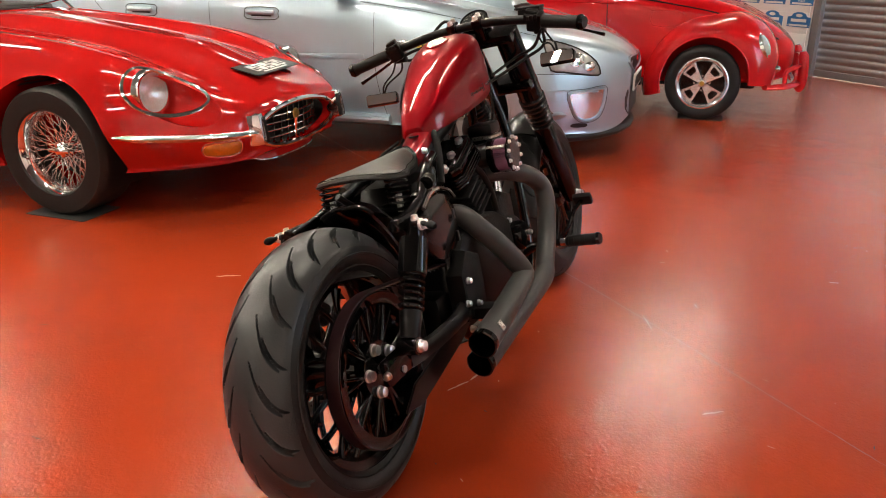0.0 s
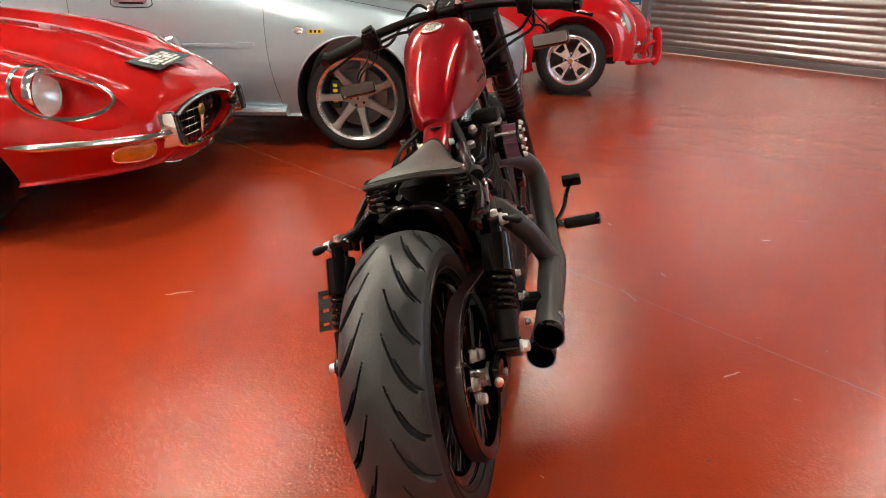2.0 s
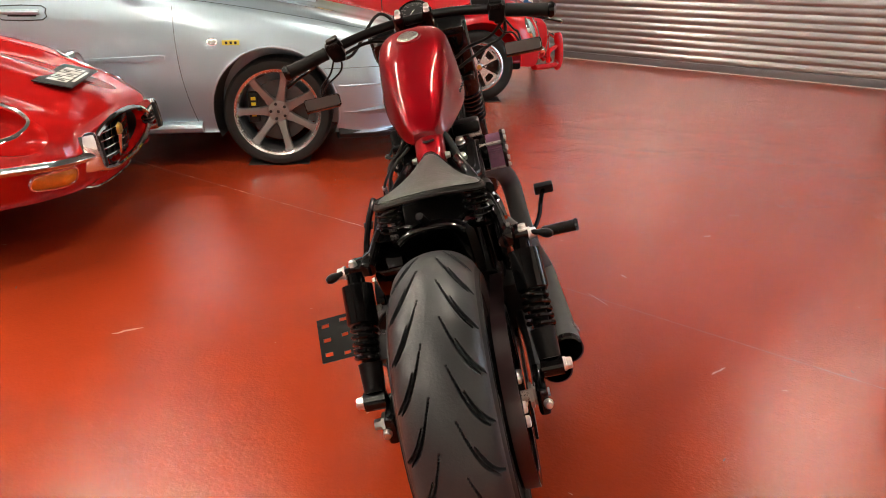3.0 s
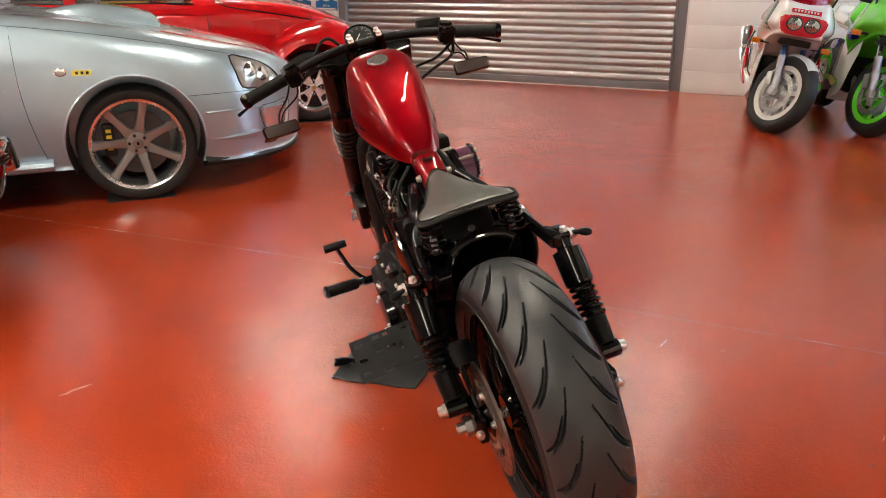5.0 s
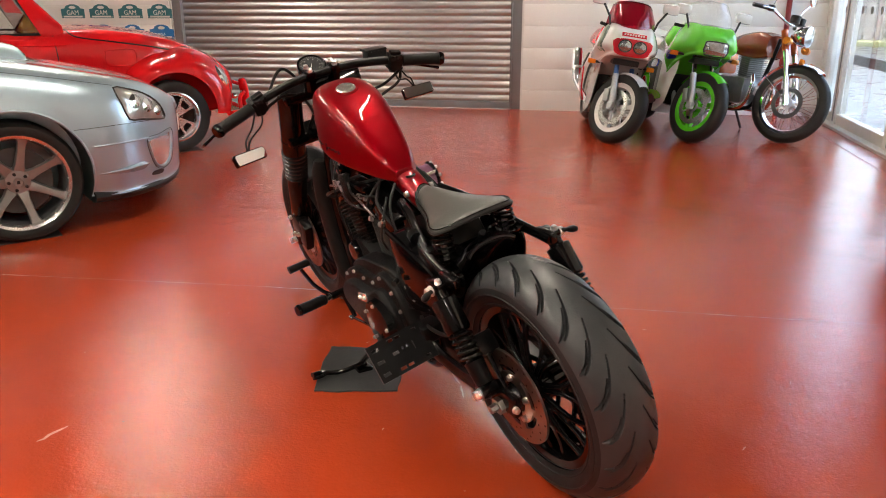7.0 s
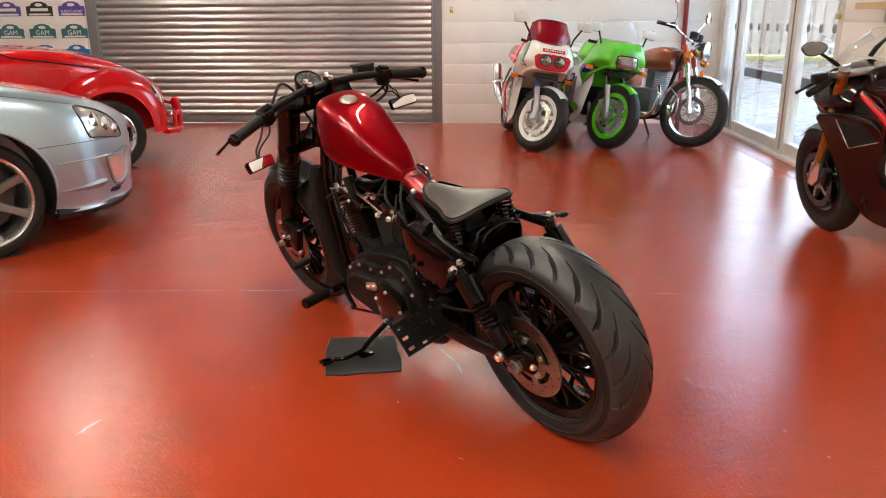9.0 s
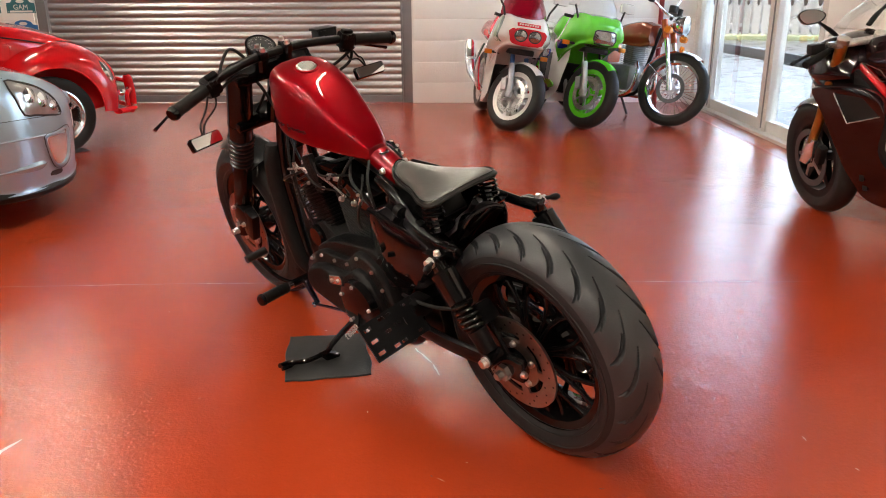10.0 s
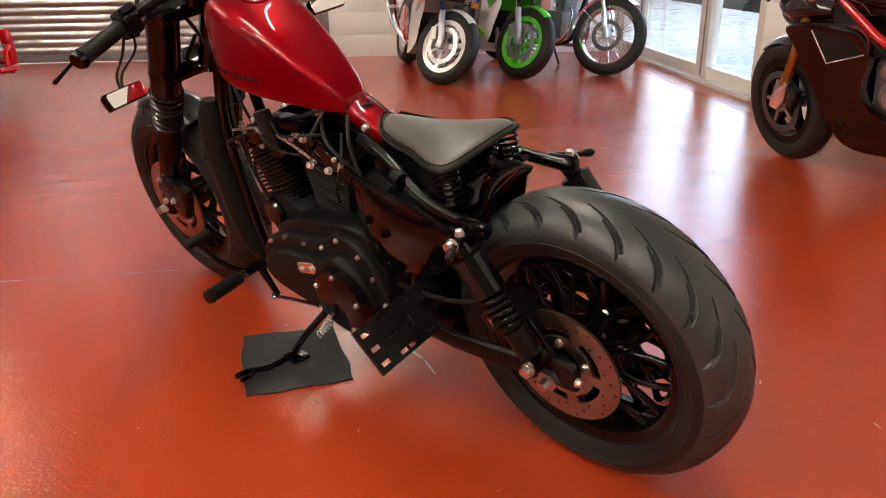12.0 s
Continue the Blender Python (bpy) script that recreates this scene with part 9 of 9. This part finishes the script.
lay(wall_north, "u", SHUT_R + 0.02, U_GLASS, W_WALL - 0.006)
lay(wall_north, "u", SHUT_L - 4.05, SHUT_L - 0.02, W_WALL - 0.006, 12)
lay(wall_east, "w", 2.2, GL0, U_GLASS - 0.006)

# rally plaques beside the shutter
M_PL = {k: material(k + "_plaque_enamel", c, 0.3, 0, 0.4, 0.05, 20) for k, c in dict(teal=(0.03, 0.16, 0.19), blue=(0.02, 0.16, 0.42), navy=(0.02, 0.03, 0.12), violet=(0.10, 0.07, 0.35), black=(0.02, 0.02, 0.02)).items()}


def plaque(u, z, col, word="", kind=0):
    t = thing("rally_plaque", ROOM @ pose(u, W_WALL - 0.016, z), f"{col} enamel rally plaque screwed to the white wall", "plaque", "rally plaques")
    o = [(-0.070, -0.155), (0.034, -0.155), (0.042, -0.105), (0.070, -0.085), (0.088, -0.03), (0.088, 0.03), (0.070, 0.085), (0.042, 0.105), (0.034, 0.155), (-0.070, 0.155)]
    part("plate", Geo().slab([(a, b) for a, b in o], "y", -0.003, 0.003, 0.001, 1), M_PL[col], t)
    part("number_bar", Geo().slab([(0.052 + 0.018 * math.cos(a), 0.045 * math.sin(a)) for a in np.arange(16) * 2 * math.pi / 16], "y", -0.0042, -0.002, 0.0005, 1), M_PRINT, t)
    if word:
        cu = bpy.data.curves.new("word", "FONT")
        cu.body, cu.size, cu.align_x, cu.extrude = word, 0.075 if len(word) < 5 else 0.040, "CENTER", 0.001
        tmp = new("word", cu)
        me = bpy.data.meshes.new_from_object(tmp.evaluated_get(bpy.context.evaluated_depsgraph_get()))
        bpy.data.objects.remove(tmp)
        me.materials.clear()
        me.materials.append(M_PRINT)
        w = part("word", me, None, t)
        w.matrix_basis = pose(0, -0.0045, -0.032, 90)
    else:
        part("lettering_bar", Geo().box((0, -0.0038, 0.0), (0.21, 0.002, 0.032), 0.0005), M_PRINT, t, smooth=0)
    part("lettering_bar", Geo().box((0, -0.0038, -0.052), (0.25, 0.002, 0.020), 0.0005), M_PRINT, t, smooth=0)
    for s in (-1, 1):
        part("screw", Geo().lathe([(0, -0.006), (0.005, -0.005), (0.006, -0.003)], (s * 0.142, 0, -0.055), "y", 8), M_STEEL, t)


ROWS = ((0.58, ("blue", "blue", "blue", "navy")), (0.81, ("blue", "blue", "blue", "blue")), (1.04, ("teal", "teal", "teal", "teal")), (1.285, ("violet", "black", "violet", "navy")), (1.53, ("teal", "navy", "teal", "blue")))
for z, cols in ROWS:
    for i, col in enumerate(cols):
        word = {1.04: "GAM", 0.81: "M.S.A", 1.285: ("EUROCLASSIC", "", "", "")[i]}.get(z, "")
        plaque(-5.025 - 0.378 * i, z, col, word)

# timber shelf end and bits on the east wall
shelf = thing("wall_shelf", ROOM @ pose(U_GLASS - 0.10, 2.72, 1.21), "pale timber shelf on the white wall", "shelf")
part("board", Geo().box((0, 0, 0), (0.20, 0.9, 0.04), 0.004), material("pale_timber", (0.55, 0.40, 0.22), 0.5, 0, 0, 0.2, 12), shelf)
part("bracket", Geo().box((0.05, 0.3, -0.06), (0.05, 0.03, 0.08), 0.004), M_STEEL, shelf)

# padlocks and a wire hook
M_BRASS = material("worn_yellow_brass", (0.50, 0.40, 0.06), 0.35, 0.6, 0, 0.2, 40)


def padlock(m, label):
    t = thing("padlock", m, label, "padlock", "padlocks")
    part("case", Geo().box((0, -0.012, 0.0), (0.042, 0.020, 0.040), 0.005), M_BRASS, t)
    part("shackle", Geo().tube([(0.014 * math.cos(a), -0.012, 0.020 + 0.026 * math.sin(a)) for a in np.linspace(0, math.pi, 11)], 0.0045, 8), M_STEEL, t)
    return t


hasp = padlock(ROOM @ pose(-0.69, W_WALL - 0.008, 1.235), "yellow brass padlock on a hasp beside the shutter")
part("hasp_plate", Geo().box((0.0, -0.002, 0.035), (0.055, 0.004, 0.11), 0.002), M_STEEL, hasp)
hung = padlock(ROOM @ pose(U_GLASS - 0.012, 3.80, 1.15, 0, 0, -90), "brass padlock hung on a chain beside the glass doors")
ring_m = Geo().tube([(0.010 * math.cos(a), 0, 0.015 * math.sin(a)) for a in np.arange(12) * math.pi / 6], 0.0035, 6, closed=True).mesh("chain_link", M_STEEL, 40)
for i in range(9):
    piece("chain_link", ring_m, hung, pose(0, -0.014, 0.060 + 0.023 * i, 0, 0, 90 * (i % 2)))
hook = thing("wall_hook", ROOM @ pose(0.38, W_WALL - 0.014, 1.36), "bent grey wire hook in the white wall", "hook")
part("wire", Geo().tube(curve([(-0.04, 0, 0.05), (-0.035, -0.02, 0.0), (0.0, -0.03, -0.018), (0.035, -0.02, 0.0), (0.04, 0, 0.04)], 5), 0.004, 8), M_STEEL, hook)

# worn marks in the floor paint
M_SCUFF = material("worn_pale_floor_mark", (0.52, 0.22, 0.15), 0.55, 0, 0, 0.3, 40)
M_SEAM = material("dark_floor_seam", (0.26, 0.03, 0.012), 0.4, 0, 0, 0.3, 20)
rng = random.Random(11)


def scuff(a, b, wide, mat=M_SCUFF):
    """A thin ragged streak from a to b on the floor."""
    a, b = np.array(a, float), np.array(b, float)
    d = (b - a) / np.linalg.norm(b - a)
    nrm = V(-d[1], d[0])
    n = max(5, int(np.linalg.norm(b - a) / 0.02))
    left, right = [], []
    for i in range(n + 1):
        p = a + (b - a) * i / n + nrm * rng.uniform(-0.3, 0.3) * wide
        w = wide * rng.uniform(0.15, 0.6) * math.sin(math.pi * min(0.97, max(0.03, i / n))) ** 0.3
        left.append((*(p + nrm * w), 0.0006))
        right.append((*(p - nrm * w), 0.0006))
    ob = part("scuff_mark", Geo().rows([left, right]), mat, floor, smooth=0)
    ob.matrix_basis = ROOM.inverted()


seam = [np.array((-3.2, 3.95)), np.array((-1.154, 2.375)), np.array((-0.315, 1.728)), np.array((0.385, 1.148)), np.array((1.6, 0.12))]
for a, b in zip(seam, seam[1:]):
    scuff(a, b, 0.004, M_SEAM)
    n = int(np.linalg.norm(b - a) / 0.09)
    for i in range(n):
        if rng.random() < 0.38:
            p = a + (b - a) * (i + rng.random()) / n
            scuff(p, p + (b - a) / np.linalg.norm(b - a) * rng.uniform(0.02, 0.14), rng.uniform(0.004, 0.008))
scuff((0.010, 0.665), (-0.012, 0.55), 0.010)
scuff((-0.015, 0.54), (-0.05, 0.47), 0.006)
scuff((0.61, 0.645), (0.66, 0.685), 0.008)
scuff((-1.18, 0.85), (-1.10, 0.90), 0.012)
scuff((0.35, 1.20), (0.40, 1.10), 0.004)
for i in range(150):
    p = np.array((rng.uniform(-2.2, 3.2), rng.uniform(-0.6, 4.2)))
    a = rng.uniform(0, 6.28)
    l = rng.choice((0.006, 0.008, 0.012, 0.02, 0.035))
    scuff(p, p + l * np.array((math.cos(a), math.sin(a))), rng.uniform(0.002, 0.005), rng.choice((M_SCUFF, M_SCUFF, M_MAT)))

# plate lying on the red bonnet
sign = thing("display_plate", pose(-2.40, 1.905, 0, 0, 0, 5) @ pose(0.610, 0.115, 0.6155, 0, 13, 8), "black display plate with white lettering lying on the red bonnet", "sign")
part("plate", Geo().box((0, 0, 0), (0.150, 0.52, 0.005), 0.002), M_PLASTIC, sign)
for k in range(5):
    part("letter_bar", Geo().box((-0.004, -0.150 + 0.075 * k, 0.0032), (0.080, 0.054, 0.0012)), M_PRINT, sign, smooth=0)
    part("letter_gap", Geo().box((-0.004 + 0.014 * (-1) ** k, -0.150 + 0.075 * k, 0.0040), (0.026, 0.024, 0.0010)), M_PLASTIC, sign, smooth=0)
part("underline_bar", Geo().box((0.052, 0, 0.0032), (0.012, 0.28, 0.0012)), M_PRINT, sign, smooth=0)
# yellow banner on the far wall
ban = thing("wall_banner", ROOM @ pose(-8.2, W_WALL - 0.03, 1.35), "yellow and red banner on the far wall", "banner")
part("sheet", Geo().box((0, 0, 0), (1.3, 0.01, 0.9), 0.003), material("yellow_banner", (0.75, 0.52, 0.03), 0.5), ban)
part("red_band", Geo().box((0.45, -0.007, 0), (0.22, 0.004, 0.9), 0.001), M_FAIRRED, ban)
